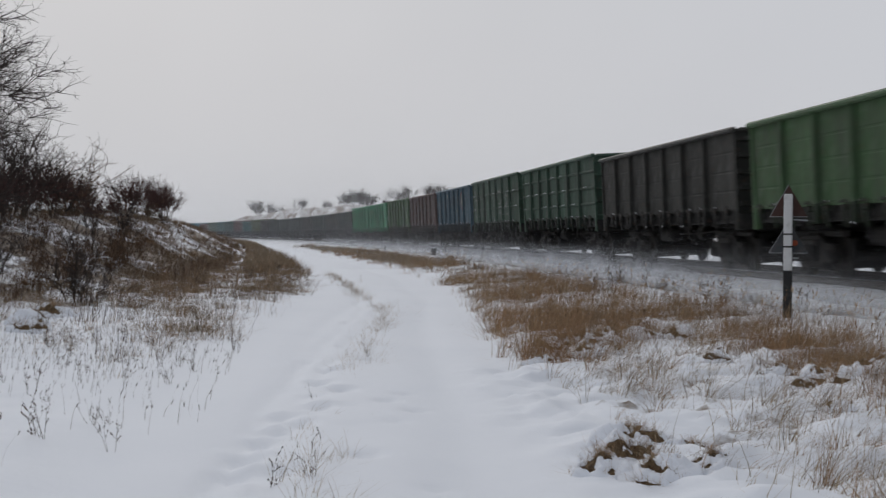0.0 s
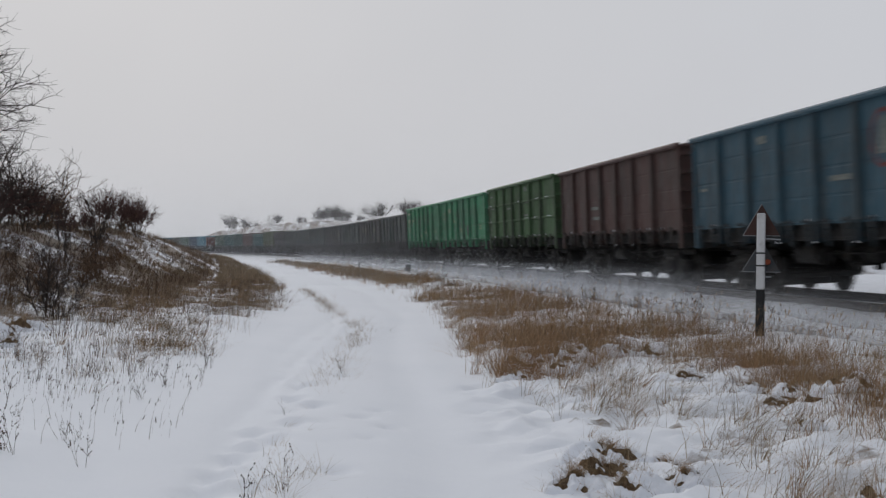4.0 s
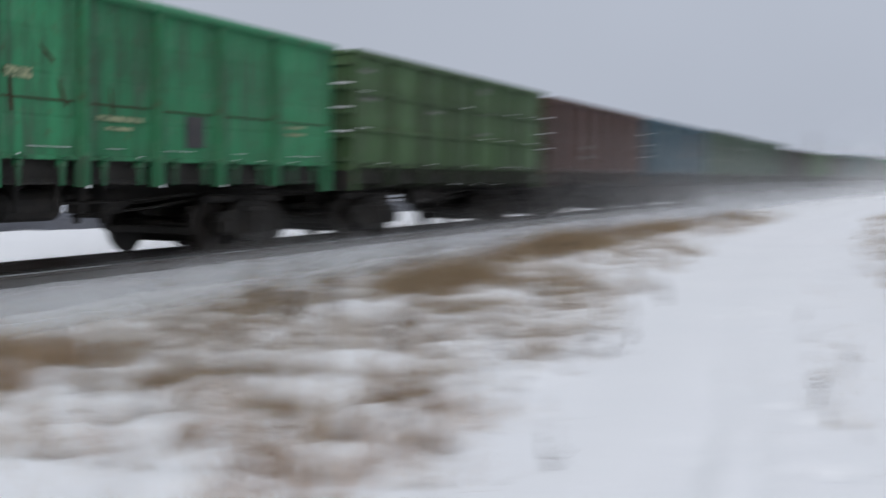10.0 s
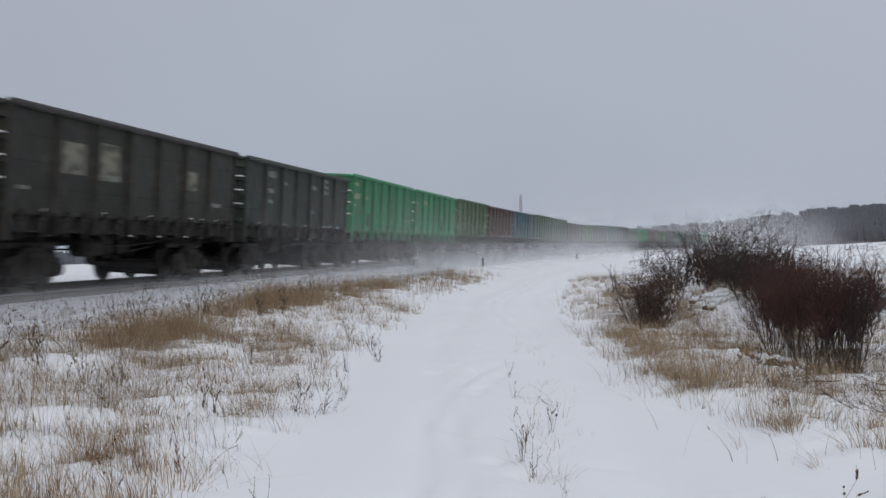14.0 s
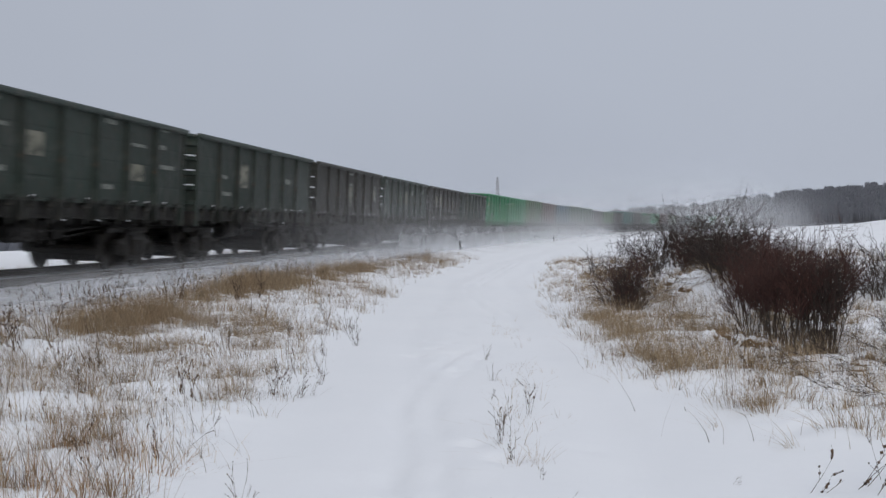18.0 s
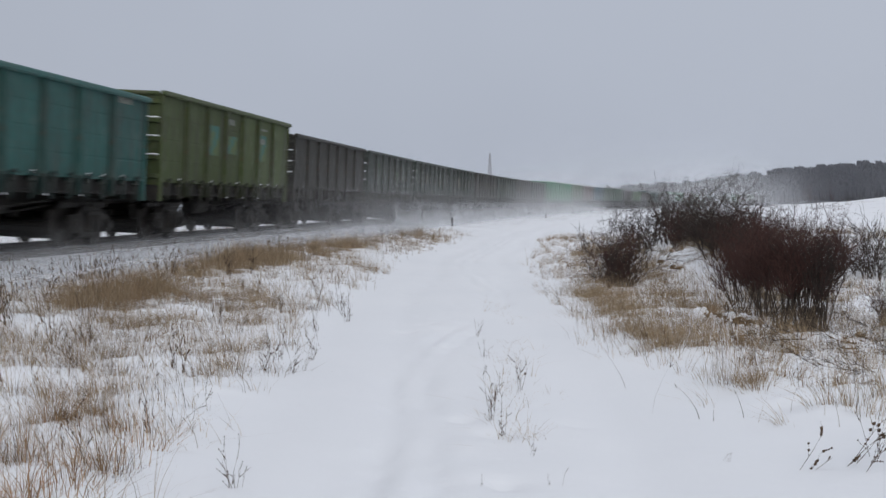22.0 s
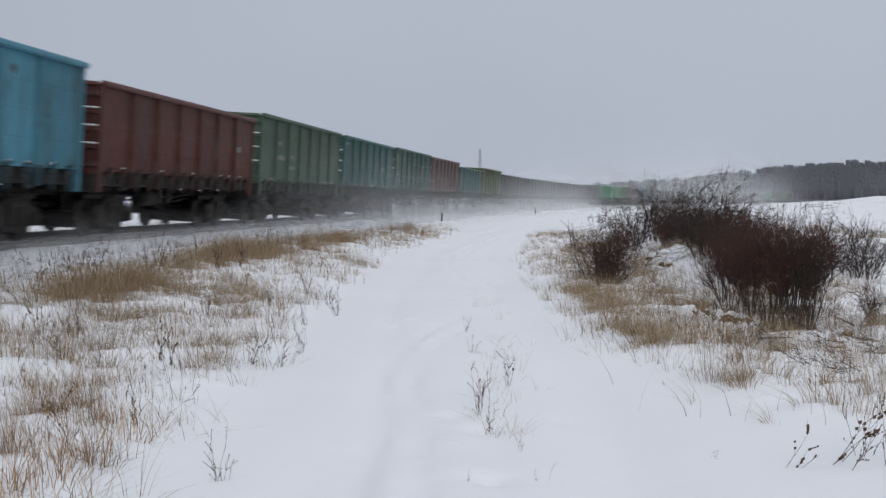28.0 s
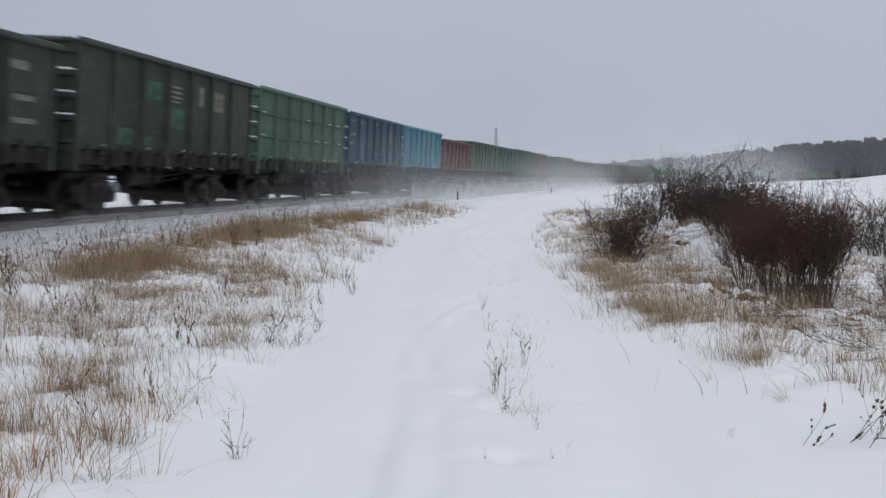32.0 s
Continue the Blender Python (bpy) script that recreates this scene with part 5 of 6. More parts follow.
    for x0, x1, n, tall in ((-7.6, -9.3, 26, 0.24), (-9.3, -15.0, 9, 0.15), (-15.0, -29.0, 150, 0.22), (-31.0, -52.0, 200, 0.24), (8.4, 11.0, 24, 0.20), (11.0, 15.0, 22, 0.18), (16.5, 23.0, 14, 0.15)):
        x = RND.uniform(min(x0, x1), max(x0, x1), n)
        y = np.interp(x, [-53, -38, -26, -20, -16, -12.7, -9, -8, 8, 10, 14, 20, 24], [0.05, 0.72, 1.25, 0.65, 0.45, -0.1, -0.1, -0.2, 0.4, 0.35, 0.4, 0.85, 1.1]) + RND.normal(0, 0.13, n)
        g.tufts(np.column_stack([x, y, height(x, y) - 0.02]), 7, 0.07, tall, 0.0032, 1, (0.05, 0.3), 0.7)
    g.done("rut_straw", "sparse thin straw along the middle of the snow track")
    # west, away from the line: weeds at the foot of the bank
    g = Sward(2)
    begin = lambda s: step(-13, -18, s)
    w = lambda x, y, s, u: rough_cover(x, y) * 0.95 * begin(s) * (1 - 0.85 * step(13.6, 15.0, u) * step(0.60, 0.45, fbm(x * 0.25, y * 0.25, 87))) * (0.12 + 0.88 * tufty(x, y, 81, 0.42, 0.62, 0.7))
    patch = lambda x, y, s, u: w(x, y, s, u) * (0.05 + 0.95 * clumps(x, y))
    g.tufts(scatter(900, -13.5, -75, 10.2, 18, patch, True), 16, 0.10, 0.38, 0.0045, 0, (0.02, 0.1), 0.55)
    g.tufts(scatter(420, -17, -75, 10.2, 18, patch, True), 24, 0.13, 0.34, 0.0048, 3, (0.02, 0.1), 0.6)
    g.grow(scatter(2400, -15, -75, 10.0, 17.5, w, True), 0.36, 0.0042, 0.36, 1)
    t, l = g.grow(scatter(2600, -13.5, -60, 10.5, 18, w, True), 0.40, 0.0046, 0.18, 2)
    g.heads(t, l, 0.04, 2, 0.9)
    t, l = g.grow(scatter(700, -8.5, -22, 12.3, 17.0, lambda x, y, s, u: step(-8, -17, s) * (0.2 + tufty(x, y, 83, 0.46, 0.6, 0.7)), True), 0.30, 0.0034, 0.12, 2)
    g.heads(t, l, 0.045, 2, 0.9)
    g.grow(scatter(7000, -60, -150, 5.0, 14.0, lambda x, y, s, u: step(ROAD_HALF, ROAD_HALF + 1, np.abs(u - road_u(s))) * tufty(x, y, 85, 0.4, 0.55, 0.3), True), 0.45, 0.010, 0.2, 0)
    g.done("verge_weeds", "withered weeds and dry grass along the foot of the bank", M_TAN)
    # bank slope
    g = Sward(2)
    on = lambda x: step(0.2, 0.8, bank_height(x)) * (1 - 0.75 * step(-42, -30, x))
    g.tufts(scatter(1200, -22, -140, 14.5, 26.0, lambda x, y, s, u: on(x) * (0.12 + 0.88 * tufty(x, y, 91, 0.44, 0.58, 0.45)), True), 15, 0.16, 0.36, 0.008, 0, (0.05, 0.35), 0.5)
    g.tufts(scatter(900, -22, -80, 14.5, 24.0, lambda x, y, s, u: on(x) * tufty(x, y, 92, 0.43, 0.55, 0.3), True), 20, 0.22, 0.32, 0.008, 0, (0.05, 0.4), 0.6)
    g.grow(scatter(6000, -22, -140, 14.5, 26.0, lambda x, y, s, u: on(x) * (0.1 + tufty(x, y, 91, 0.44, 0.58, 0.45)), True), 0.34, 0.008, 0.35, 0)
    foot = lambda x, y, s, u: step(ROAD_HALF - 0.1, ROAD_HALF + 0.8, u - road_u(s)) * (0.06 + 0.94 * clumps(x, y))
    g.tufts(scatter(700, -30, -130, 11.0, 16.0, foot, True), 18, 0.18, 0.34, 0.008, 0, (0.03, 0.2), 0.55)
    g.grow(scatter(2200, -22, -110, 14.5, 25.0, lambda x, y, s, u: tufty(x, y, 93, 0.44, 0.6, 0.5), True), 0.55, 0.008, 0.2, 2)
    g.done("bank_grass", "matted brown grass on the snowy bank", M_DULL)
    # east, between the snow track and the line
    g = Sward()
    even = lambda x, y, s, u: np.clip(rough_cover(x, y) * 1.3, 0, 0.9) * (0.04 + 0.96 * clumps(x, y))
    thin_ = lambda x, y, s, u: np.clip(rough_cover(x, y) * 1.3, 0, 0.9) * (0.3 + 0.7 * clumps(x, y))
    g.tufts(scatter(1500, 8.2, 75, 3.2, 9.0, even, True), 10, 0.06, 0.30, 0.0036, 1, (0.02, 0.10), 0.6)
    g.tufts(scatter(1300, 8, 75, 3.2, 8.6, even, True), 14, 0.07, 0.32, 0.0040, 0, (0.02, 0.10), 0.6)
    # thick russet beds along the foot of the line
    beds = lambda x, y, s, u: np.maximum(step(1.0, 0.4, np.hypot((s - 18.6) / 3.4, (u - 4.7) / 0.65)), step(1.0, 0.5, np.hypot((s - 34) / 13, (u - 4.1) / 0.9))) * (0.2 + 0.8 * tufty(x, y, 95, 0.42, 0.54, 0.5))
    g.tufts(scatter(620, 14, 60, 3.2, 6.0, beds, True), 30, 0.13, 0.44, 0.0048, 0, (0.05, 0.16), 0.42)
    g.grow(scatter(3600, 7.6, 75, 3.0, 9.0, thin_, True), 0.30, 0.0036, 0.60, 1)
    g.grow(scatter(1300, 5.6, 30, 3.4, 9.4, thin_, True), 0.48, 0.0034, 0.7, 1, 5)
    t, l = g.grow(scatter(1500, 5.6, 40, 3.2, 9.2, thin_, True), 0.58, 0.0034, 0.24, 1, 4)
    g.heads(t, l, 0.05, 0, 0.6)
    g.tufts(scatter(400, 5.6, 18, 3.2, 9.2, even, True), 16, 0.07, 0.36, 0.0036, 0, (0.02, 0.10), 0.7)
    g.tufts(scatter(260, 5.6, 20, 3.2, 9.2, even, True), 22, 0.08, 0.24, 0.0038, 2, (0.02, 0.10), 0.8)
    t, l = g.grow(scatter(3000, 7, 60, 3.2, 9.0, thin_, True), 0.30, 0.004, 0.35, 2)
    g.heads(t, l, 0.03, 2, 0.5)
    t, l = g.grow(scatter(900, 12, 60, 3.0, 4.8, lambda x, y, s, u: 0.2 + tufty(x, y, 97, 0.4, 0.6, 0.4), True), 0.5, 0.006, 0.18, 2)
    g.heads(t, l, 0.06, 2, 0.9)
    g.done("meadow_grass", "straw-coloured dry grass tufts in snow beside the track", M_TAN)
    # east, away from the line
    g = Sward()
    hollows = ((12.3, -2.5, 0.7, 0.34), (17.2, -2.05, 1.1, 0.26), (15.5, -2.35, 0.9, 0.24), (26.5, -2.45, 3.6, 0.42), (14.0, -1.95, 0.5, 0.2), (11.2, -2.55, 0.6, 0.3))
    snowed = lambda x, y: np.min([step(0.7, 1.1, np.hypot((x - a) / c, (y - b) / d)) for a, b, c, d in hollows], axis=0)
    w = lambda x, y, s, u: rough_cover(x, y) * (0.04 + 0.96 * clumps(x, y)) * (0.08 + 0.92 * snowed(x, y))
    g.tufts(scatter(1300, 9, 60, 9.0, 19.0, w, True), 15, 0.08, 0.36, 0.0042, 1, (0.02, 0.05), 0.5)
    g.tufts(scatter(750, 9, 60, 9.0, 19.0, w, True), 16, 0.08, 0.36, 0.0046, 0, (0.02, 0.05), 0.55)
    g.grow(scatter(2600, 9, 60, 9.0, 19.0, w, True), 0.32, 0.0042, 0.5, 1)
    t, l = g.grow(scatter(2000, 9, 48, 10.5, 19.0, w, True), 0.38, 0.0045, 0.3, 2)
    g.heads(t, l, 0.04, 2, 0.6)
    g.tufts(scatter(620, 15, 46, 11.3, 13.2, lambda x, y, s, u: step(ROAD_HALF - 0.3, ROAD_HALF + 0.4, u - road_u(s)) * (0.2 + 0.8 * tufty(x, y, 103, 0.40, 0.55, 0.6)), True), 14, 0.10, 0.30, 0.0045, 0, (0.02, 0.05), 0.5)
    t, l = g.grow(scatter(420, 15, 46, 11.3, 13.4, lambda x, y, s, u: step(ROAD_HALF - 0.2, ROAD_HALF + 0.5, u - road_u(s)), True), 0.36, 0.0045, 0.25, 2)
    g.heads(t, l, 0.04, 2, 0.7)
    x = 9.6 + 15.0 * RND.random(560) ** 1.25
    y = np.interp(x, [9, 9.9, 10.85, 12.6, 16.6, 23.2, 30], [-2.0, -1.76, -1.42, -1.1, -0.73, -0.2, 0.1]) - 0.08 - np.abs(RND.normal(0, 0.34, 560))
    keep = (vnoise(x * 1.1, y * 1.6, 44) > 0.36) & (snowed(x, y) > 0.4)
    edge_places = np.column_stack([x, y, height(x, y) - 0.02])[keep]
    g.tufts(edge_places[::2], 16, 0.08, 0.34, 0.0040, 1, (0.02, 0.05), 0.45)
    g.tufts(edge_places[1::2], 16, 0.08, 0.34, 0.0042, 0, (0.02, 0.05), 0.5)
    among = lambda x, y, s, u: (0.15 + 0.85 * tufty(x, y, 101, 0.42, 0.55, 0.7)) * (0.1 + 0.9 * snowed(x, y))
    g.tufts(scatter(650, 12.5, 30, 12.9, 15.4, among), 15, 0.10, 0.30, 0.0045, 0, (0.02, 0.05), 0.5)
    g.grow(scatter(1500, 12.5, 30, 12.7, 15.6, among), 0.34, 0.0042, 0.45, 1)
    g.done("scrub_grass", "tan grass tufts below the bare shrubs", M_TAN)


build_grass()


# ---- bare shrubs and trees ----
def grow_branches(r, stems, levels, bare=0, up=0.03):
    """Segments (start, end, start radius, end radius, level) of a branching plant. levels: per level (children, length ratio, spread, wander)."""
    out = []
    todo = [(Vector(p), Vector(d).normalized(), ln, rad, 0) for p, d, ln, rad in stems]
    while todo:
        p, d, ln, rad, lev = todo.pop()
        kids, ratio, spread, wander = levels[min(lev, len(levels) - 1)]
        n = 4 if lev < 2 else (2 if lev + 1 == len(levels) else 3)
        nodes = []
        for i in range(n):
            d = (d + Vector((r.gauss(0, wander), r.gauss(0, wander), r.gauss(0, wander) + up * (1 if lev else 0.4)))).normalized()
            q = p + d * (ln / n)
            r0, r1 = rad * (1 - 0.7 * i / n), rad * (1 - 0.7 * (i + 1) / n)
            out.append((p, q, r0, r1, lev))
            nodes.append((q, d.copy(), i))
            p = q
        if lev + 1 < len(levels):
            for _ in range(kids):
                q, dd, i = r.choice(nodes[bare:] if lev == 0 else nodes)
                side = Vector((r.gauss(0, 1), r.gauss(0, 1), r.gauss(0, 0.7)))
                nd_ = (dd + side.normalized() * spread).normalized()
                todo.append((q, nd_, ln * ratio * r.uniform(0.6, 1.2), max(rad * 0.5, 0.0025), lev + 1))
    return out


def segments_mesh(name, segs, mat, thick=1.0):
    p0 = np.array([s[0] for s in segs])
    p1 = np.array([s[1] for s in segs])
    r0 = np.array([s[2] for s in segs]) * thick
    r1 = np.array([s[3] for s in segs]) * thick
    d = p1 - p0
    d /= np.linalg.norm(d, axis=1)[:, None] + 1e-9
    ref = np.where(np.abs(d[:, 2:3]) < 0.9, np.array([[0, 0, 1.0]]), np.array([[1.0, 0, 0]]))
    a = np.cross(d, ref)
    a /= np.linalg.norm(a, axis=1)[:, None] + 1e-9
    b = np.cross(d, a)
    rings = []
    for p, rr in ((p0, r0), (p1, r1)):
        for k in range(3):
            t = 2 * math.pi * k / 3
            rings.append(p + (a * math.cos(t) + b * math.sin(t)) * rr[:, None])
    v = np.stack(rings, 1).reshape(-1, 3)
    q = np.array([[0, 1, 4, 3], [1, 2, 5, 4], [2, 0, 3, 5]])
    f = (q[None] + (np.arange(len(segs)) * 6)[:, None, None]).reshape(-1, 4)
    return arrays(name, v, f, [mat], smooth=True)


def shrub(seed, tall, wide, stems=12, twigs=8, mat=None, fine=1.0, dense=1.0, bare=0, up=0.03, wander=0.10, spread=0.75):
    """Meshes of the stems and of the twigs of a bare shrub, as tall as asked for."""
    r = random.Random(seed)
    st = []
    for _ in range(stems):
        a, m = r.uniform(0, 2 * math.pi), r.uniform(0.1, 1.0)
        st.append(((math.cos(a) * wide * 0.14 * m, math.sin(a) * wide * 0.14 * m, -0.08), (math.cos(a) * m * wide / tall * 0.62, math.sin(a) * m * wide / tall * 0.62, 1.0), tall * r.uniform(0.6, 0.95), 0.0085 * tall))
    segs = grow_branches(r, st, [(twigs, 0.5, spread, wander), (max(2, int(4 * dense)), 0.55, spread + 0.05, wander * 1.6), (max(2, int(3 * dense)), 0.55, spread + 0.15, wander * 2.0), (0, 0.5, 0.9, wander * 2.5)], bare, up)
    fit = tall / float(np.percentile([s[1].z for s in segs], 99.0))
    segs = [(s[0] * fit, s[1] * fit, *s[2:]) for s in segs]
    return segments_mesh("stem", [s for s in segs if s[4] == 0], M_BARK), segments_mesh("crown", [s for s in segs if s[4] > 0], mat or M_TWIG, fine)


def plant(name, label, meshes, x, y, turn=0, size=1.0, category="shrub", group="", sink=0.03):
    ob = thing(name, label, category, pose(x, y, ground_z(x, y) - sink, 0, 0, turn), group)
    for me in meshes:
        p = part(me.name.split(".")[0], me, ob, at=Matrix.Diagonal((size, size, size, 1)))
        if p.name.split(".")[0] in ("crown", "seed_head", "straw", "stem", "stalk"):
            tagged(p, kind="stuff")
    return ob


def bare_tree(seed, tall, spread):
    r = random.Random(seed)
    segs = grow_branches(r, [((0, 0, -0.2), (0.05, 0.02, 1), tall * 0.75, tall * 0.022)], [(34, 0.56, 1.5, 0.06), (16, 0.5, 0.9, 0.14), (11, 0.5, 0.9, 0.20), (3, 0.5, 0.9, 0.22), (0, 0.5, 0.8, 0.2)])
    for i, s in enumerate(segs):
        f = lambda p: Vector((p.x * spread, p.y * spread, p.z))
        segs[i] = (f(s[0]), f(s[1]), *s[2:])
    return segments_mesh("trunk", [s for s in segs if s[4] < 2], M_BARK, 0.7), segments_mesh("crown", [s for s in segs if s[4] > 1], M_TWIG, 0.66)


def build_shrubs():
    red = [shrub(200 + k, 1.3, 0.80, 9 + 2 * k, 8, (M_REDTWIG, M_REDTWIG, M_TWIG)[k], 0.85, 1.25, 2, 0.10, 0.10, 0.62) for k in range(3)]
    skirt = [shrub(226 + k, 0.75, 0.75, 10, 7, M_TWIG, 0.75, 0.6, 0, 0.02, 0.16, 0.75) for k in range(2)]
    hedge = [shrub(205 + k, 1.1, 1.15, 12, 9, (M_TWIG, M_REDTWIG)[k], 1.25, 1.0, 0, 0.07, 0.12, 0.8) for k in range(2)]
    tangle = [shrub(215 + k, 1.6, 1.6, 10, 8, M_TWIG, 1.25, 0.5, 0, 0.02, 0.16, 0.85) for k in range(3)]
    open_ = [shrub(222 + k, 1.0, 0.85, 12, 7, (M_REDTWIG, M_TWIG)[k], 0.9, 0.8, 0, 0.03, 0.15, 0.8) for k in range(2)]
    bank = [shrub(210 + k, 1.25, 1.2, 13, 8, M_REDTWIG, 2.0, 0.7, 2) for k in range(2)]
    bleak = [shrub(250 + k, 1.5, 1.5, 10, 8, (M_TWIG, M_TANTWIG, M_TWIG)[k], 1.4, 0.7, 0, 0.02, 0.14, 0.85) for k in range(3)]
    russet = [shrub(255 + k, 1.0, 1.3, 14, 8, M_TANTWIG, 1.3, 0.9, 0, 0.03, 0.16, 0.9) for k in range(2)]
    far = [shrub(230 + k, 1.3, 1.7, 11, 9, M_TWIG, 2.2, 1.0, 1, 0.02, 0.16, 0.9) for k in range(3)]
    red_label, grey_label = "dense reddish-brown bare shrub rising from snow", "dark open-branched bare shrub in snowy grass"
    # east: a thicket along the low snow mound, with its tallest growth at both ends
    for k, (x, y, tall) in enumerate(((17.32, -2.50, 1.16), (16.30, -2.60, 1.30), (15.58, -2.66, 1.46), (15.06, -2.82, 1.50), (15.3, -2.98, 1.40), (15.2, -3.04, 1.30), (18.78, -2.91, 1.08), (17.22, -3.11, 1.30), (15.7, -2.96, 1.36), (19.6, -2.70, 0.98), (18.0, -2.85, 1.05))):
        plant("shrub", red_label, red[k % 3 if k % 2 else 0], x, y, k * 77, tall / 1.3, group="reddish shrubs beside the snow track")
    for k, (x, y, tall) in enumerate(((15.0, -2.62, 0.60), (14.9, -2.92, 0.62), (15.1, -3.04, 0.58), (16.8, -2.46, 0.55), (15.5, -2.85, 0.65))):
        plant("shrub", "dark fine-branched bare shrub at the foot of a thicket", skirt[k % 2], x, y, k * 67 + 10, tall / 0.75, group="shrubs at the thicket's foot")
    for k, (x, y, tall) in enumerate(((29.87, -2.84, 0.85), (28.84, -3.05, 0.80), (27.81, -3.24, 0.70), (26.29, -3.35, 0.70), (24.77, -3.42, 0.70), (23.24, -3.45, 0.85), (21.73, -3.41, 1.05), (25.5, -3.3, 0.65), (27.2, -3.2, 0.65), (22.4, -3.25, 0.9), (21.0, -3.2, 1.0), (30.6, -2.9, 0.85))):
        plant("shrub", "low dense dark-brown bare shrub on a snowy mound", hedge[1 if k % 3 == 0 else 0], x, y, k * 71, (tall + 0.22) / 1.1, group="low shrubs on the mound")
    for k, (x, y, tall) in enumerate(((33.93, -2.21, 1.35), (32.91, -2.49, 1.6), (31.88, -2.76, 1.7), (31.85, -3.10, 1.4), (30.82, -3.33, 1.1), (32.4, -2.3, 1.3), (26.78, -3.46, 0.95), (26.73, -3.80, 0.95), (25.70, -3.92, 1.05), (25.66, -4.19, 0.85), (23.43, -5.21, 1.0), (22.88, -5.38, 1.08), (22.34, -5.48, 1.0), (23.9, -4.9, 0.9), (23.0, -5.6, 1.15), (23.6, -0.95, 1.32), (23.3, -1.20, 1.25), (24.6, -3.05, 1.70), (24.2, -3.22, 1.55), (25.0, -3.2, 1.6))):
        plant("shrub", grey_label, tangle[k % 3], x, y, k * 61 + 20, tall / 1.6, group="open shrubs")
    for k, (x, y, tall) in enumerate(((23.28, -0.98, 1.28), (23.77, -1.24, 1.2), (23.4, -1.35, 0.95), (16.49, -4.13, 0.62), (15.6, -3.9, 0.55))):
        plant("shrub", grey_label, open_[k % 2], x, y, k * 61 + 20, tall, group="open shrubs")
    # west bank
    for k, (x, y, sz) in enumerate(((-52, -9.2, 0.7), (-60, -9.9, 0.7), (-64, -10.2, 0.7), (-49, -10.2, 1.0), (-51, -11.2, 1.05), (-46, -10.6, 0.95), (-54, -10.4, 0.95), (-43, -10.4, 0.95), (-57, -11.0, 0.9), (-40, -10.4, 0.9), (-37.5, -10.2, 0.9), (-47.5, -11.8, 1.1), (-60, -11.2, 0.8), (-75, -9.3, 1.15), (-77, -9.8, 1.2), (-73, -9.3, 1.0), (-79, -9.9, 1.1), (-71, -9.9, 1.2), (-69, -10.2, 1.25), (-67, -10.4, 1.2), (-62, -11.4, 0.8), (-52, -12.2, 1.1), (-48, -11.0, 0.9), (-44.5, -11.6, 1.0), (-66, -10.8, 0.6))):
        plant("shrub", "dense dark reddish shrub on the crest of the bank", bank[k % 2], x, y, k * 53, sz * 1.5, group="shrubs on the bank")
    for k, (x, y, sz) in enumerate(((-72, -9.9, 1.1), (-50, -10.4, 2.2), (-45, -10.6, 2.2), (-53, -10.0, 1.9), (-47, -11.2, 2.4), (-42, -10.8, 2.2), (-55, -11.0, 2.0), (-28.3, -5.4, 1.25), (-27.2, -5.0, 0.8), (-34, -6.6, 0.9), (-30, -7.6, 1.0), (-38, -7.2, 0.8), (-40, -8.6, 0.9), (-36.5, -8.4, 0.8), (-52, -8.2, 0.7), (-56, -8.6, 0.7), (-33, -8.2, 0.8))):
        plant("shrub", "bare grey-brown shrub on the snowy bank", bleak[(k + 1) % 3], x, y, k * 47, sz, group="shrubs on the bank")
    for k, (x, y, sz) in enumerate(((-39.5, -6.6, 1.35), (-42.5, -6.7, 1.0), (-46.0, -7.4, 1.2), (-50.0, -7.2, 0.9), (-55.0, -7.6, 0.9), (-31.5, -6.2, 0.9), (-29.2, -6.4, 0.8), (-33.5, -7.4, 0.9), (-26.0, -6.2, 0.6))):
        plant("shrub", "russet-brown twiggy shrub on the snowy slope", russet[k % 2], x, y, k * 41, sz, group="shrubs on the bank")
    sap = shrub(240, 3.0, 1.5, 3, 12, M_TWIG, 1.3, 0.9)
    plant("sapling", "slim bare sapling on the bank", sap, -44.6, -6.9, 30, 1.0, "tree")
    plant("sapling", "slim bare sapling on the bank", sap, -42.6, -7.6, 160, 0.75, "tree")
    tree = bare_tree(260, 6.6, 1.25)
    plant("bare_tree", "large bare thorny tree overhanging the bank", tree, -27.5, -10.0, 0, 0.80, "tree", "", 0.5)
    # ridge beyond the line
    for k, (az, r, sz) in enumerate(((-92.96, 370, 3.6), (-92.5, 371, 3.0), (-91.2, 330, 2.4), (-89.3, 268, 2.3), (-88.85, 264, 2.8), (-88.5, 262, 2.9), (-88.2, 260, 2.2), (-86.57, 215, 2.5), (-85.3, 196, 2.2), (-84.9, 190, 2.0), (-90.1, 290, 1.5), (-87.4, 232, 1.3))):
        a = radians(az)
        plant("ridge_tree", "small bare tree on the snowy ridge", far[k % 3], r * math.sin(a), r * math.cos(a), az * 31, sz, "tree", "trees on the ridge", 0.3)


build_shrubs()


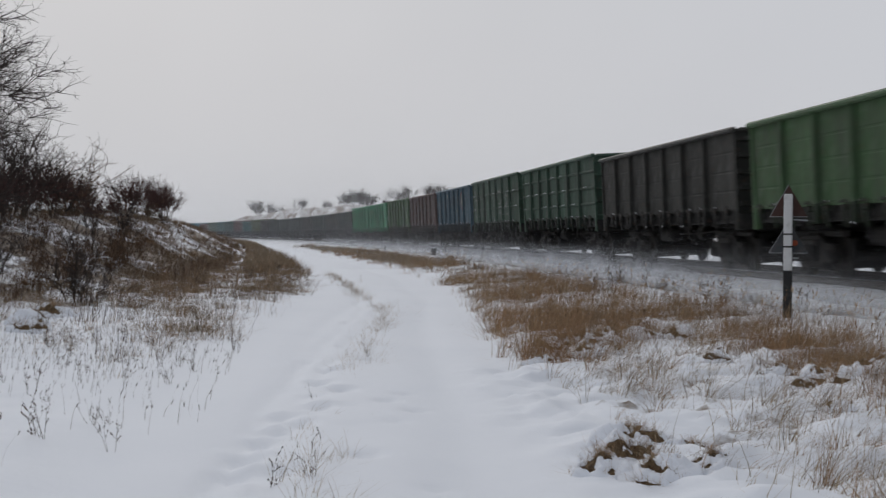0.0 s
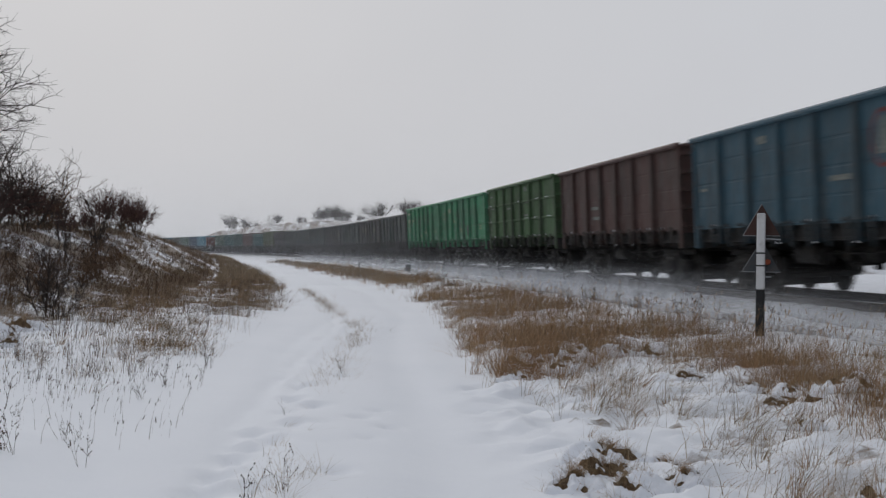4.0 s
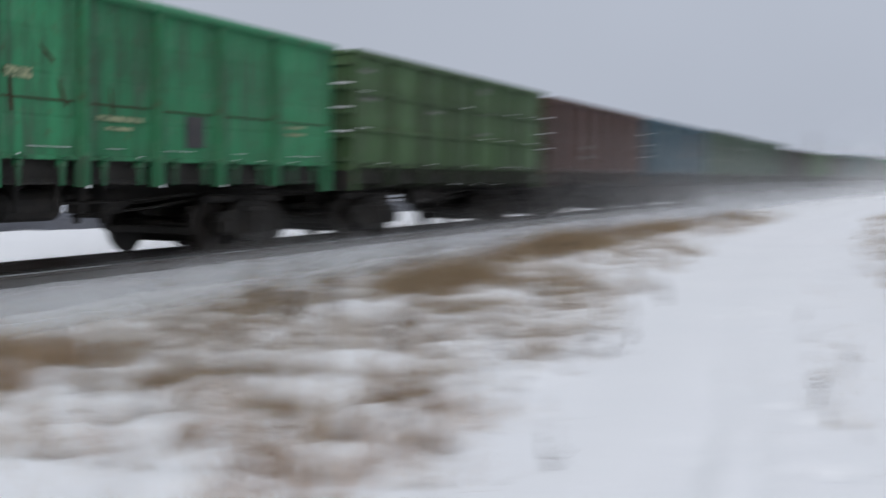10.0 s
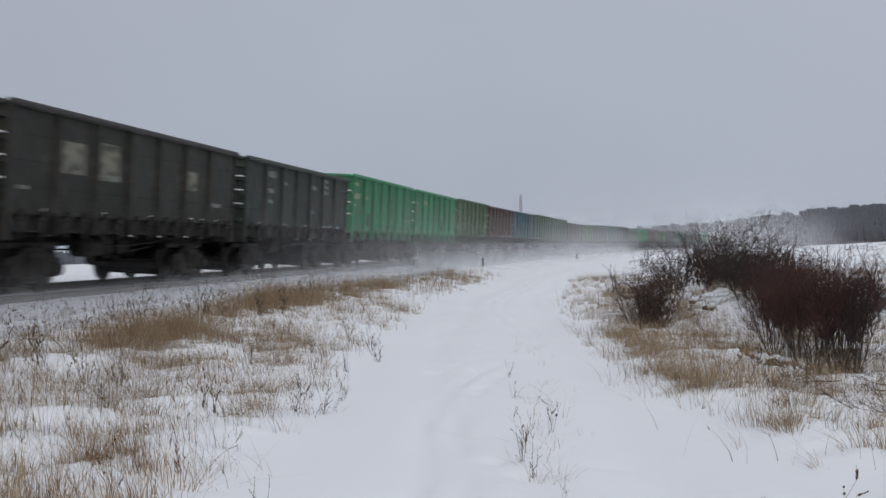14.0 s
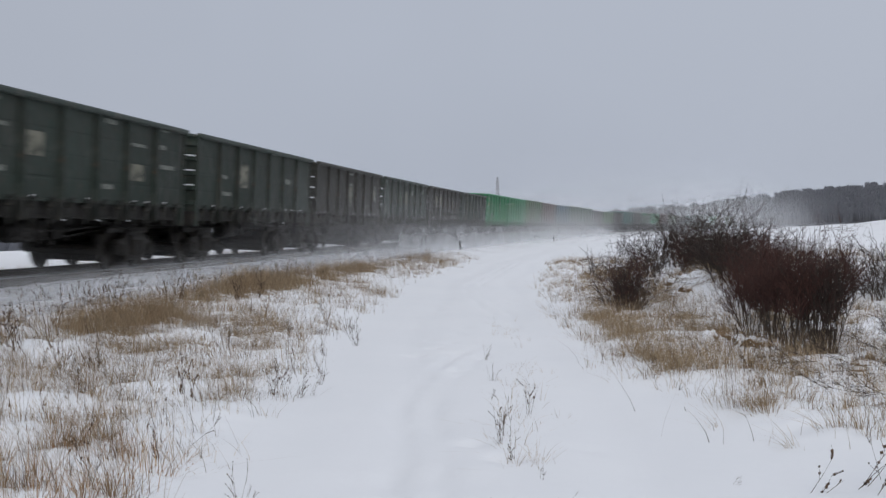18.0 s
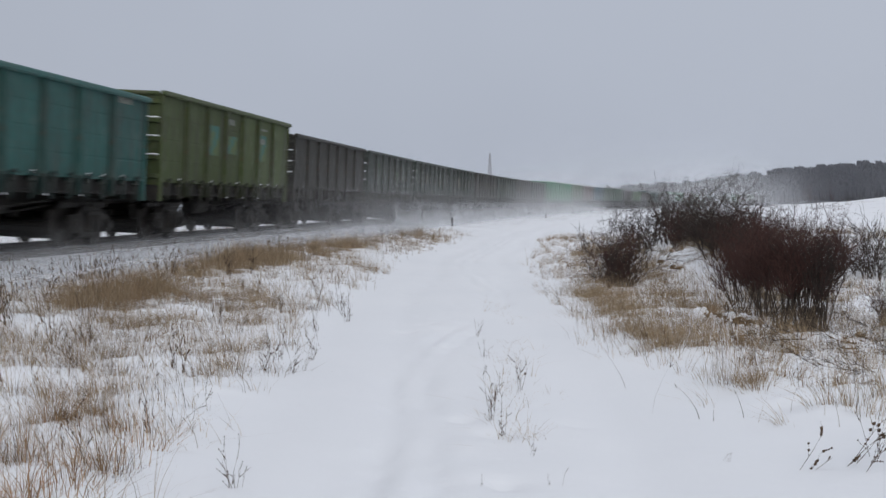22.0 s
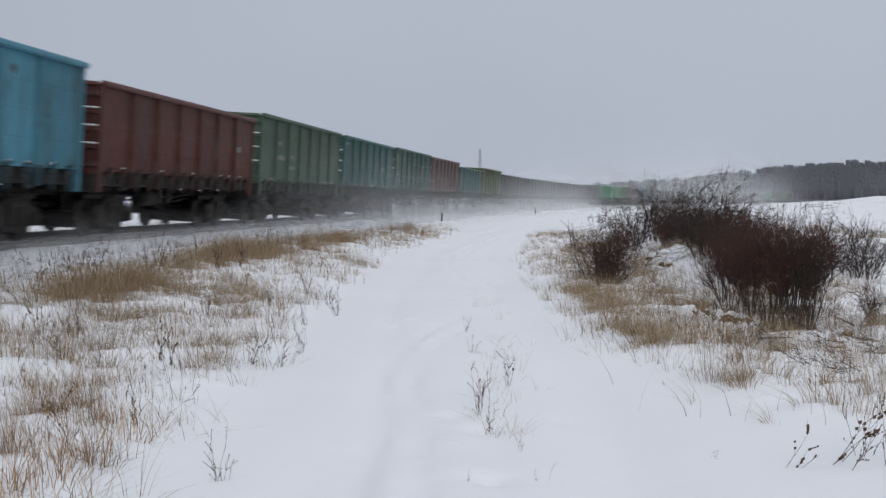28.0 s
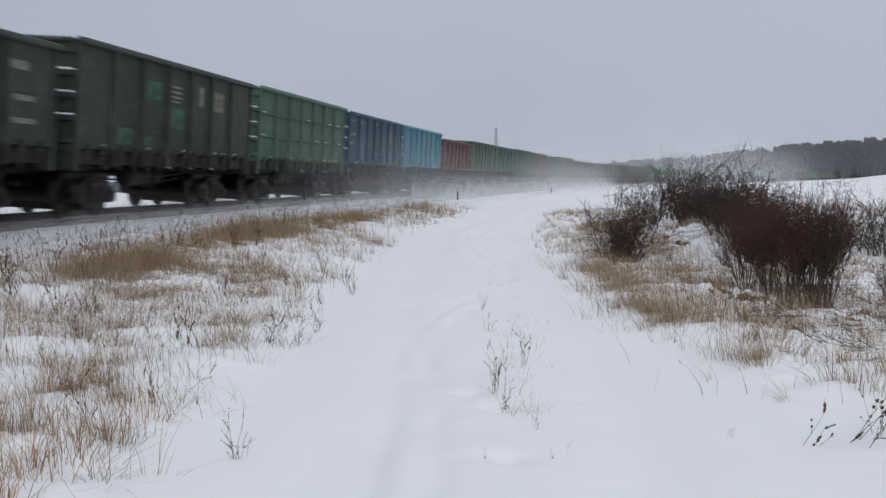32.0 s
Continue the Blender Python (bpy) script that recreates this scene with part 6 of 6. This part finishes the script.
def weed_mesh(seed, tall, stems, thick=0.003, head=0.009):
    r = random.Random(seed)
    st = [((r.uniform(-0.05, 0.05), r.uniform(-0.05, 0.05), -0.05), (r.gauss(0, 0.18), r.gauss(0, 0.18), 1), tall * r.uniform(0.5, 1), thick) for _ in range(stems)]
    segs = grow_branches(r, st, [(3, 0.3, 0.6, 0.05), (0, 0.4, 0.7, 0.15)])
    h = Build()
    for s in segs:
        if s[4] == 1 and r.random() < 0.7:
            c = s[1]
            e = head * r.uniform(0.7, 1.25)
            h.add([c + Vector(o) * e for o in ((1, 0, 0), (0, 1, 0), (-1, 0, 0), (0, -1, 0), (0, 0, 1.4), (0, 0, -1))], [(0, 1, 4), (1, 2, 4), (2, 3, 4), (3, 0, 4), (1, 0, 5), (2, 1, 5), (3, 2, 5), (0, 3, 5)])
    return segments_mesh("stalk", segs, M_WEED), h.mesh("seed_head", M_WEED)


def build_weeds():
    kinds = [weed_mesh(300 + k, 0.55, 4 + k) for k in range(4)]
    leafy = [weed_mesh(320 + k, 0.60, 4, 0.004, 0.013) for k in range(2)]
    curled = [weed_mesh(340 + k, 0.50, 3, 0.0035, 0.013) for k in range(2)]
    bare_stalk = [weed_mesh(350 + k, 0.5, 1 + k, 0.003, 0.007) for k in range(3)]
    # east: (place, size, kind, lean in degrees)
    spots = [(7.80, -1.47, 0.72, curled[0], 25), (7.81, -1.72, 0.9, curled[1], 38), (7.6, -1.78, 0.8, bare_stalk[1], 20), (8.0, -1.95, 0.7, kinds[1], 10), (7.7, -2.05, 0.8, kinds[2], 15), (8.4, -2.2, 0.6, leafy[0], 5),
             (7.14, 1.85, 0.55, kinds[0], 0), (7.16, 1.80, 0.5, bare_stalk[2], 12), (8.05, -1.03, 0.26, bare_stalk[2], 30), (11.06, 0.31, 0.50, leafy[1], 0), (7.33, -0.04, 0.26, bare_stalk[0], 18), (7.32, 0.04, 0.2, bare_stalk[1], 5), (7.29, 0.43, 0.22, bare_stalk[1], 0),
             (8.19, 0.15, 0.3, bare_stalk[2], 0), (9.03, 0.36, 0.35, leafy[0], 0), (9.52, 0.48, 0.5, kinds[0], 0), (9.9, 0.45, 0.62, bare_stalk[2], 5), (10.2, 0.52, 0.55, kinds[1], 0), (13.4, 0.75, 0.35, kinds[1], 0), (15.5, 0.94, 0.4, kinds[0], 0), (11.99, 2.74, 0.6, leafy[1], 0), (12.1, 2.8, 0.55, leafy[0], 0), (13.15, 2.53, 0.4, kinds[1], 0), (9.0, 2.75, 0.8, bare_stalk[0], 48), (14.2, -1.0, 0.5, leafy[0], 0), (13.6, -1.15, 0.45, curled[0], 0),
             # west
             (-8.3, -0.34, 0.50, leafy[0], 20), (-8.5, -0.10, 0.55, kinds[1], 0), (-12.49, -0.14, 0.42, bare_stalk[1], 0), (-16.76, 0.53, 0.5, kinds[0], 0), (-9.82, -2.11, 0.62, leafy[1], -8), (-9.9, -2.2, 0.5, leafy[0], 5), (-12.04, -2.56, 0.4, kinds[2], 0), (-10.6, -1.88, 0.4, kinds[3], 0), (-13.5, -3.3, 0.5, kinds[0], 0), (-15.2, -3.0, 0.45, kinds[1], 0)]
    for k in range(40):
        q = random.Random(900 + k)
        x, y = line_point(13 + 22 * q.random() ** 1.4, q.uniform(3.3, 4.9))
        plant("dry_weed", "tall dark seed-headed weed standing in dry grass", leafy[k % 2], float(x), float(y), k * 67, q.uniform(0.75, 1.1), "weed", "tall weeds by the line", 0.02)
    for k in range(22):
        q = random.Random(950 + k)
        x, y = line_point(q.uniform(-36, -20.5), q.uniform(3.2, 4.6))
        plant("dry_weed", "tall dark seed-headed weed standing in dry grass", leafy[k % 2], float(x), float(y), k * 67, q.uniform(0.7, 1.0), "weed", "tall weeds by the line", 0.02)
    for s0, s1, u0, u1, n, sd in ((7.5, 22, 4.2, 8.8, 46, 1000), (12, 24, 12.6, 14.6, 16, 1100), (-30, -15, 13.0, 16.5, 26, 1200), (-24, -12, 5.0, 8.0, 16, 1300)):
        for k in range(n):
            q = random.Random(sd + k)
            x, y = line_point(s0 + (s1 - s0) * q.random() ** 1.3, q.uniform(u0, u1))
            plant("dry_weed", "withered branching weed among dry grass", kinds[k % 4] if k % 3 else leafy[k % 2], float(x), float(y), k * 59, q.uniform(0.45, 0.8), "weed", "weeds in the grass", 0.02)
    for k in range(40):
        q = random.Random(1400 + k)
        x, y = line_point(-9.5 - 9.5 * q.random() ** 0.7, q.uniform(12.3, 16.2))
        plant("dry_weed", "small seed-headed weed poking out of the snow", kinds[k % 4] if k % 2 else leafy[k // 2 % 2], float(x), float(y), k * 43, q.uniform(0.3, 0.62), "weed", "weeds below the bank", 0.02)
    for k, (x, y, size, kind, lean) in enumerate(spots):
        w = plant("dry_weed", "withered dark weed stalks poking out of the snow", kind, x, y, k * 71, size, "weed", "weeds on the snow track", 0.02)
        away = Matrix.Rotation(radians(-lean if x > 0 else lean), 4, "X") @ Matrix.Rotation(radians(lean * 0.3), 4, "Y")
        w.matrix_basis = Matrix.Translation(w.matrix_basis.translation) @ away.inverted() @ Matrix.Rotation(radians(k * 71), 4, "Z")


build_weeds()


def tussock_mesh(seed, wide, tall):
    """A ragged hummock of sod with straw on it, and the snow that lies on its higher parts."""
    r = np.random.default_rng(seed)
    n, m = 48, 22
    T, A = np.meshgrid(np.linspace(0, 1.15, m), np.linspace(0, 2 * math.pi, n, endpoint=False), indexing="ij")
    lobe = 1 + 0.9 * (fbm(np.cos(A) * 1.5 + seed * 3.1, np.sin(A) * 1.5, 5) - 0.5)
    X, Y = wide * T * lobe * np.cos(A), wide * T * lobe * np.sin(A) * 0.8
    lump = fbm(X * 5 + seed, Y * 5, 6) - 0.5
    fine_ = fbm(X * 22 + seed, Y * 22, 7) - 0.5
    sod_z = tall * (1 - T ** 2.4) * (1 + 1.5 * lump) + 0.05 * fine_ - 0.05 * T ** 4
    bare = fbm(X * 5 - seed, Y * 5, 9)
    cover = 0.06 * (step(0.60, 0.42, bare) - 0.36) + 0.05 * step(0.70, 0.86, T) * step(1.0, 0.9, T) - 0.16 * step(0.88, 1.12, T) + 0.03 * (fbm(X * 16, Y * 16 + seed, 3) - 0.5)
    idx = np.arange(n * m).reshape(m, n)
    nxt = np.roll(idx, -1, 1)
    f = np.stack([idx[:-1], idx[1:], nxt[1:], nxt[:-1]], -1).reshape(-1, 4)
    sod = arrays("sod", np.stack([X, Y, sod_z], -1).reshape(-1, 3), f, [M_SOD], smooth=True)
    cap = arrays("snow_cap", np.stack([X * 1.03, Y * 1.03, sod_z + np.clip(cover, -0.12, 0.06)], -1).reshape(-1, 3), f, [M_SNOW], smooth=True)
    where = np.flatnonzero((cover < 0.004).ravel())
    pick = r.choice(where, 520)
    base = np.stack([X, Y, sod_z], -1).reshape(-1, 3)[pick] + r.normal(0, 0.012, (520, 3))
    out = base[:, :2] / wide
    le = out * r.uniform(0.3, 1.5, 520)[:, None] + r.normal(0, 0.55, (520, 2)) + np.array((0.1, 0.3))
    bv, bf, _ = ribbons(base, r.uniform(0.06, 0.22, 520), np.full(520, 0.0042), le, np.full(520, 1.3), 3)
    return sod, cap, arrays("straw", bv, bf, [M_GRASS, M_PALE], slots=(r.random(len(bf) // 3) < 0.5).repeat(3))


def build_tussocks():
    kinds = [tussock_mesh(400 + k, 0.44, 0.16 + 0.02 * k) for k in range(4)]
    for k, (x, y, sz) in enumerate(((-8.45, 1.86, 0.62), (-9.25, 2.25, 0.70), (-8.15, 2.2, 0.66), (-8.75, 2.1, 0.75), (-8.3, 2.55, 0.5), (-9.0, 2.6, 0.45), (-7.56, 3.62, 0.7), (-12.3, 4.72, 0.5), (-13.2, 4.75, 0.42), (-12.6, 4.95, 0.45), (-10.9, 4.5, 0.5), (-14.2, 4.4, 0.5), (-15.5, 2.6, 0.5), (-16.2, 3.3, 0.7), (-16.6, 3.7, 0.6), (-16.9, 2.9, 0.75), (-17.4, 3.5, 0.85), (-17.9, 3.9, 0.9), (-18.3, 4.5, 0.9), (-18.0, 5.0, 0.8), (-17.2, 3.2, 0.7), (-12.0, 5.3, 0.8),
                                    (13.4, -3.0, 0.34), (14.4, -3.3, 0.36), (15.0, -2.6, 0.34), (17.8, -2.1, 0.5), (19.6, -2.0, 0.45), (24.6, -2.3, 0.6), (26.8, -2.4, 0.7), (17.0, -2.05, 0.75), (16.6, -2.2, 0.55), (15.8, -2.32, 0.6), (15.3, -2.42, 0.65), (14.1, -2.0, 0.4), (-20.3, -4.6, 0.9), (-21.6, -4.9, 1.0), (-24.0, -5.0, 1.1))):
        plant("grass_tussock", "snow-capped hummock of matted dry grass", kinds[k % 4], x, y, k * 83, sz, "tussock", "snow-capped tussocks", 0.01)


build_tussocks()


def build_fallen_branches():
    r = random.Random(77)
    for x, y, turn, sz in ((13.5, -3.3, 95, 0.5), (13.9, -3.0, 130, 0.45), (12.9, -3.5, 60, 0.5), (14.4, -3.2, 200, 0.5), (14.0, -3.6, 20, 0.5), (13.2, -3.1, 170, 0.4), (13.1, -2.7, 80, 0.45), (12.4, -2.8, 110, 0.5), (11.6, -2.9, 60, 0.5), (10.9, -2.7, 95, 0.45), (12.9, -3.0, 250, 0.45), (12.0, -3.2, 290, 0.5), (11.2, -3.1, 200, 0.45), (10.6, -2.9, 140, 0.4), (13.6, -2.6, 100, 0.6)):
        st = [((0, 0, 0.03), (1, 0, 0.10), 1.2, 0.012), ((0.05, 0.05, 0.02), (1, 0.4, 0.12), 0.9, 0.008)]
        segs = grow_branches(r, st, [(10, 0.5, 0.7, 0.2), (5, 0.5, 0.8, 0.22), (0, 0.5, 0.7, 0.2)])
        b = plant("fallen_branch", "thin dark dead branch lying on snow", (segments_mesh("twig_spray", segs, M_TWIG),), x, y, turn, sz, "branch", "dead branches")


build_fallen_branches()


# ---- distance ----
def build_woods():
    """Bare woods on the rise to the east: trunks and twiggy crowns, too far to count."""
    g = np.random.default_rng(17)
    n = 3000
    az = np.radians(g.uniform(91.0, 125, n))
    r = g.uniform(700, 900, n)
    rise = np.interp(np.degrees(az), [91, 92.5, 95.8, 98.4, 101, 103, 110, 125], [8, 12.0, 15.5, 20.5, 24.5, 25.8, 27, 15])
    back = (r - 700) / 200
    x, y = r * np.sin(az), r * np.cos(az)
    top = 1.55 + rise * (0.35 + 0.65 * back) * r / 850 + g.normal(0, 0.5, n) + 3.0 * (fbm(np.degrees(az) * 2.6, back * 3, 8) - 0.5)
    tall = g.uniform(6, 9, n)
    # each crown is a dome of thin upright sprays of twig
    k = 24
    wide = np.repeat(g.uniform(1.6, 3.6, n), k)
    q, turn = np.sqrt(g.random(n * k)), g.uniform(0, 2 * math.pi, n * k)
    base = np.repeat(np.column_stack([x, y, top - tall]), k, 0) + np.column_stack([wide * q * np.cos(turn), wide * q * np.sin(turn), np.zeros(n * k)])
    length = np.repeat(tall, k) * (0.52 + 0.45 * np.sqrt(1 - 0.9 * q * q)) * g.uniform(0.93, 1.03, n * k)
    v, f, _ = ribbons(base, length, g.uniform(0.7, 1.5, n * k), g.normal(0, 0.10, (n * k, 2)), np.full(n * k, 1.5), 2, 0.6)
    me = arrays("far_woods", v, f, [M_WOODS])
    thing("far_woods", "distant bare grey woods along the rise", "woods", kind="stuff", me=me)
    # the rise that carries them
    az = np.radians(np.linspace(91.5, 127, 60))
    rr = np.array([640, 700, 760, 830, 900, 960])
    A, Q = np.meshgrid(az, rr, indexing="ij")
    up = np.interp(np.degrees(A), [91.5, 92.5, 95.8, 98.4, 101, 103, 110, 127], [0, 8, 11.5, 16.5, 20.5, 21.5, 23, 10])
    lift = np.interp(Q, rr, [-0.06, 0.30, 0.5, 0.78, 0.95, 0.55])
    Z = 1.0 + up * lift * Q / 850 - 4.0 - np.where(Q < 650, 5, 0)
    idx = np.arange(A.size).reshape(A.shape)
    f = np.stack([idx[:-1, :-1], idx[1:, :-1], idx[1:, 1:], idx[:-1, 1:]], -1).reshape(-1, 4)
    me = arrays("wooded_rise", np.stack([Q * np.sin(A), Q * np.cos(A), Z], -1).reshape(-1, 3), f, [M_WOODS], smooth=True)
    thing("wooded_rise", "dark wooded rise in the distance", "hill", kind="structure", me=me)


build_woods()


def build_plain_woods(name, label, az0, az1, r0, n, mat):
    """Low far woods on the plain beyond the line."""
    g = np.random.default_rng(70 + int(az0))
    k = 6
    az, r = np.radians(g.uniform(az0, az1, n)), g.uniform(r0, 1100, n)
    x, y = r * np.sin(az), r * np.cos(az)
    tall = g.uniform(3.5, 6.0, n)
    base = np.repeat(np.column_stack([x, y, height(x, y) - 0.3]), k, 0) + g.normal(0, 1, (n * k, 3)) * np.array([4.0, 4.0, 0.0])
    v, f, _ = ribbons(base, np.repeat(tall, k) * g.uniform(0.5, 1.0, n * k), g.uniform(2.5, 5.5, n * k), g.normal(0, 0.2, (n * k, 2)), np.full(n * k, 1.5), 2, 0.5)
    thing(name, label, "woods", kind="stuff", me=arrays(name, v, f, [mat]))


build_plain_woods("plain_woods", "low woods far off on the snowy plain, tinted pale with haze", -50, 50, 420, 2400, M_HAZEDWOODS)
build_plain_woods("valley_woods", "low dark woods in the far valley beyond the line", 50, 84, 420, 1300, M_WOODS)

# ---- blown snow and haze sheets ----
POWDER = []


def powder_mesh(u0, u1, tall, thick, name, mat=None):
    """A see-through sheet across the line for airborne snow and for haze, thin at its edges."""
    nu, nz = 16, 10
    us, zs = np.linspace(-u1, -u0, nu), np.linspace(-0.3, tall, nz)
    U, Z = np.meshgrid(us, zs, indexing="ij")
    bow = 0.8 * np.sin(U * 0.7) + 0.5 * np.sin(Z * 1.9 + U)
    idx = np.arange(nu * nz).reshape(nu, nz)
    f = np.stack([idx[:-1, :-1], idx[1:, :-1], idx[1:, 1:], idx[:-1, 1:]], -1).reshape(-1, 4)
    me = arrays(name, np.stack([bow, U, Z], -1).reshape(-1, 3), f, [mat or M_POWDER], smooth=True)
    e = np.clip(np.minimum((U + u1) / ((u1 - u0) * 0.3), (-u0 - U) / ((u1 - u0) * 0.3)), 0, 1)
    t = thick * e * e * (3 - 2 * e) * np.clip(1 - np.clip(Z, 0, None) / tall, 0, 1) ** 1.3
    att = me.attributes.new("thick", "FLOAT", "POINT")
    att.data.foreach_set("value", t.astype(np.float32).ravel())
    return me


def skirt_mesh(u, tall, thick):
    """A long low bank of airborne snow beside the wheels."""
    nx, nz = 40, 7
    X, Z = np.meshgrid(np.linspace(-19, 19, nx), np.linspace(-0.35, tall, nz), indexing="ij")
    Y = -u - 0.25 * np.sin(X * 0.8) * (Z + 0.4) - X * X / 2 / R_LINE
    idx = np.arange(nx * nz).reshape(nx, nz)
    f = np.stack([idx[:-1, :-1], idx[1:, :-1], idx[1:, 1:], idx[:-1, 1:]], -1).reshape(-1, 4)
    me = arrays("powder_skirt", np.stack([X, Y, Z], -1).reshape(-1, 3), f, [M_POWDER], smooth=True)
    e = np.clip((19 - np.abs(X)) / 9, 0, 1)
    t = thick * e * e * (3 - 2 * e) * np.clip(1 - np.clip(Z, 0, None) / tall, 0, 1)
    att = me.attributes.new("thick", "FLOAT", "POINT")
    att.data.foreach_set("value", t.astype(np.float32).ravel())
    return me


def build_powder():
    low = [powder_mesh(-3.0, 4.6, 1.2, 0.20, "powder_wisp"), powder_mesh(-3.0, 5.0, 1.5, 0.20, "powder_wisp")]
    mid = [powder_mesh(-5.0, 6.5, 3.4, 0.22, "powder_cloud"), powder_mesh(-5.0, 7.0, 4.0, 0.20, "powder_cloud")]
    high = [powder_mesh(-6.0, 7.5, 5.0, 0.36, "powder_cloud"), powder_mesh(-6.0, 8.0, 5.8, 0.34, "powder_cloud")]
    # far, haze, veil and thin are sheets added to imitate distance haze
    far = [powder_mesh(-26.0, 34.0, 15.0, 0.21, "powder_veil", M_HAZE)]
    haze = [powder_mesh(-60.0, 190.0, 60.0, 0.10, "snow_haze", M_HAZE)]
    skirts = {-1: [skirt_mesh(1.9, 0.95, 0.9), skirt_mesh(3.0, 0.65, 0.6)], 1: [skirt_mesh(1.9, 1.6, 0.95), skirt_mesh(3.0, 1.0, 0.6)]}
    light = [skirt_mesh(1.9, 0.7, 0.45), skirt_mesh(3.0, 0.5, 0.35)]
    soft_ = [powder_mesh(-4.0, 6.0, 3.6, 0.15, "powder_cloud")]
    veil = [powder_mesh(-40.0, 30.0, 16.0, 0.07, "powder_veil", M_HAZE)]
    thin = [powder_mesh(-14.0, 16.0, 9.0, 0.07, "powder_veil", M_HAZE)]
    below = [powder_mesh(-2.0, 2.1, 1.15, 0.22, "powder_wisp"), powder_mesh(-2.0, 2.1, 0.95, 0.22, "powder_wisp")]
    near = [powder_mesh(-3.0, 4.4, 1.1, 0.22, "powder_wisp")]
    drift = [skirt_mesh(2.2, 0.62, 0.85), skirt_mesh(3.2, 0.42, 0.60)]
    rows = [(s, [me]) for s in (36, 52) for me in light] + [(s, [me]) for s in (14, 27, 42, -31) for me in drift] + [(s, [me]) for s in (-150, -122, -94, -74, -56, -44) for me in skirts[-1]] + [(s, [me]) for s in (68, 90, 112, 136, 164, 192) for me in skirts[1]]
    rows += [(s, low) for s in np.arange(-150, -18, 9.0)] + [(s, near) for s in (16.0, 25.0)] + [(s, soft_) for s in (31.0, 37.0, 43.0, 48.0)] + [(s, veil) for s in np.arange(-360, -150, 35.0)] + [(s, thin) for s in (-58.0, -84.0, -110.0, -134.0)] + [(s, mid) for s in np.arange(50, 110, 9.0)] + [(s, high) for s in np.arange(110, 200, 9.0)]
    rows += [(s, below) for s in np.concatenate([np.arange(7.2, 62.0, 2.6), np.arange(-62.0, -17.0, 2.8)])]
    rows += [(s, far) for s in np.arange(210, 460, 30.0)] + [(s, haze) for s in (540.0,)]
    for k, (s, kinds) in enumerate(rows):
        w = thing("blown_snow", "see-through sheet of train-stirred powder snow, standing in for haze far off", "blown snow", line_pose(s, 0, 0.3, 0), "blown snow along the train", me=kinds[k % len(kinds)])
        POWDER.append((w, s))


build_powder()


# ---- what moves ----
def motions():
    """The train rolls along its arc, its wheels turn, and the blown snow and haze sheets drift after it."""
    beats = [k * 2.0 for k in range(17)]
    for i, w, _ in TRAIN:
        walk(w, [(t, line_pose(HEAD0 + SPEED * t - PITCH * i - BODY / 2)) for t in beats])
    for w, s in POWDER:
        walk(w, [(t, line_pose(s + 0.35 * t, 0, 0.3, 0)) for t in (0.0, 8.0, 16.0, 24.0, 32.0)])
    turn = SPEED / 0.475
    leaders = {}
    for _, w, _ in TRAIN:
        for bogie in w.children:
            if not bogie.name.startswith("bogie"):
                continue
            for o in bogie.children:
                if not o.name.startswith("wheelset"):
                    continue
                side = o.location.x > 0
                if side not in leaders:
                    leaders[side] = o
                    x = AXLES if side else -AXLES
                    walk(o, [(f / FPS, Matrix.Translation((x, 0, 0.475)) @ Matrix.Rotation(turn * f / FPS, 4, "Y")) for f in range(0, 32 * FPS + 1)])
                else:
                    lead = leaders[side].animation_data
                    o.rotation_mode = "QUATERNION"
                    keys = o.animation_data_create()
                    keys.action, keys.action_slot = lead.action, lead.action_slot


motions()
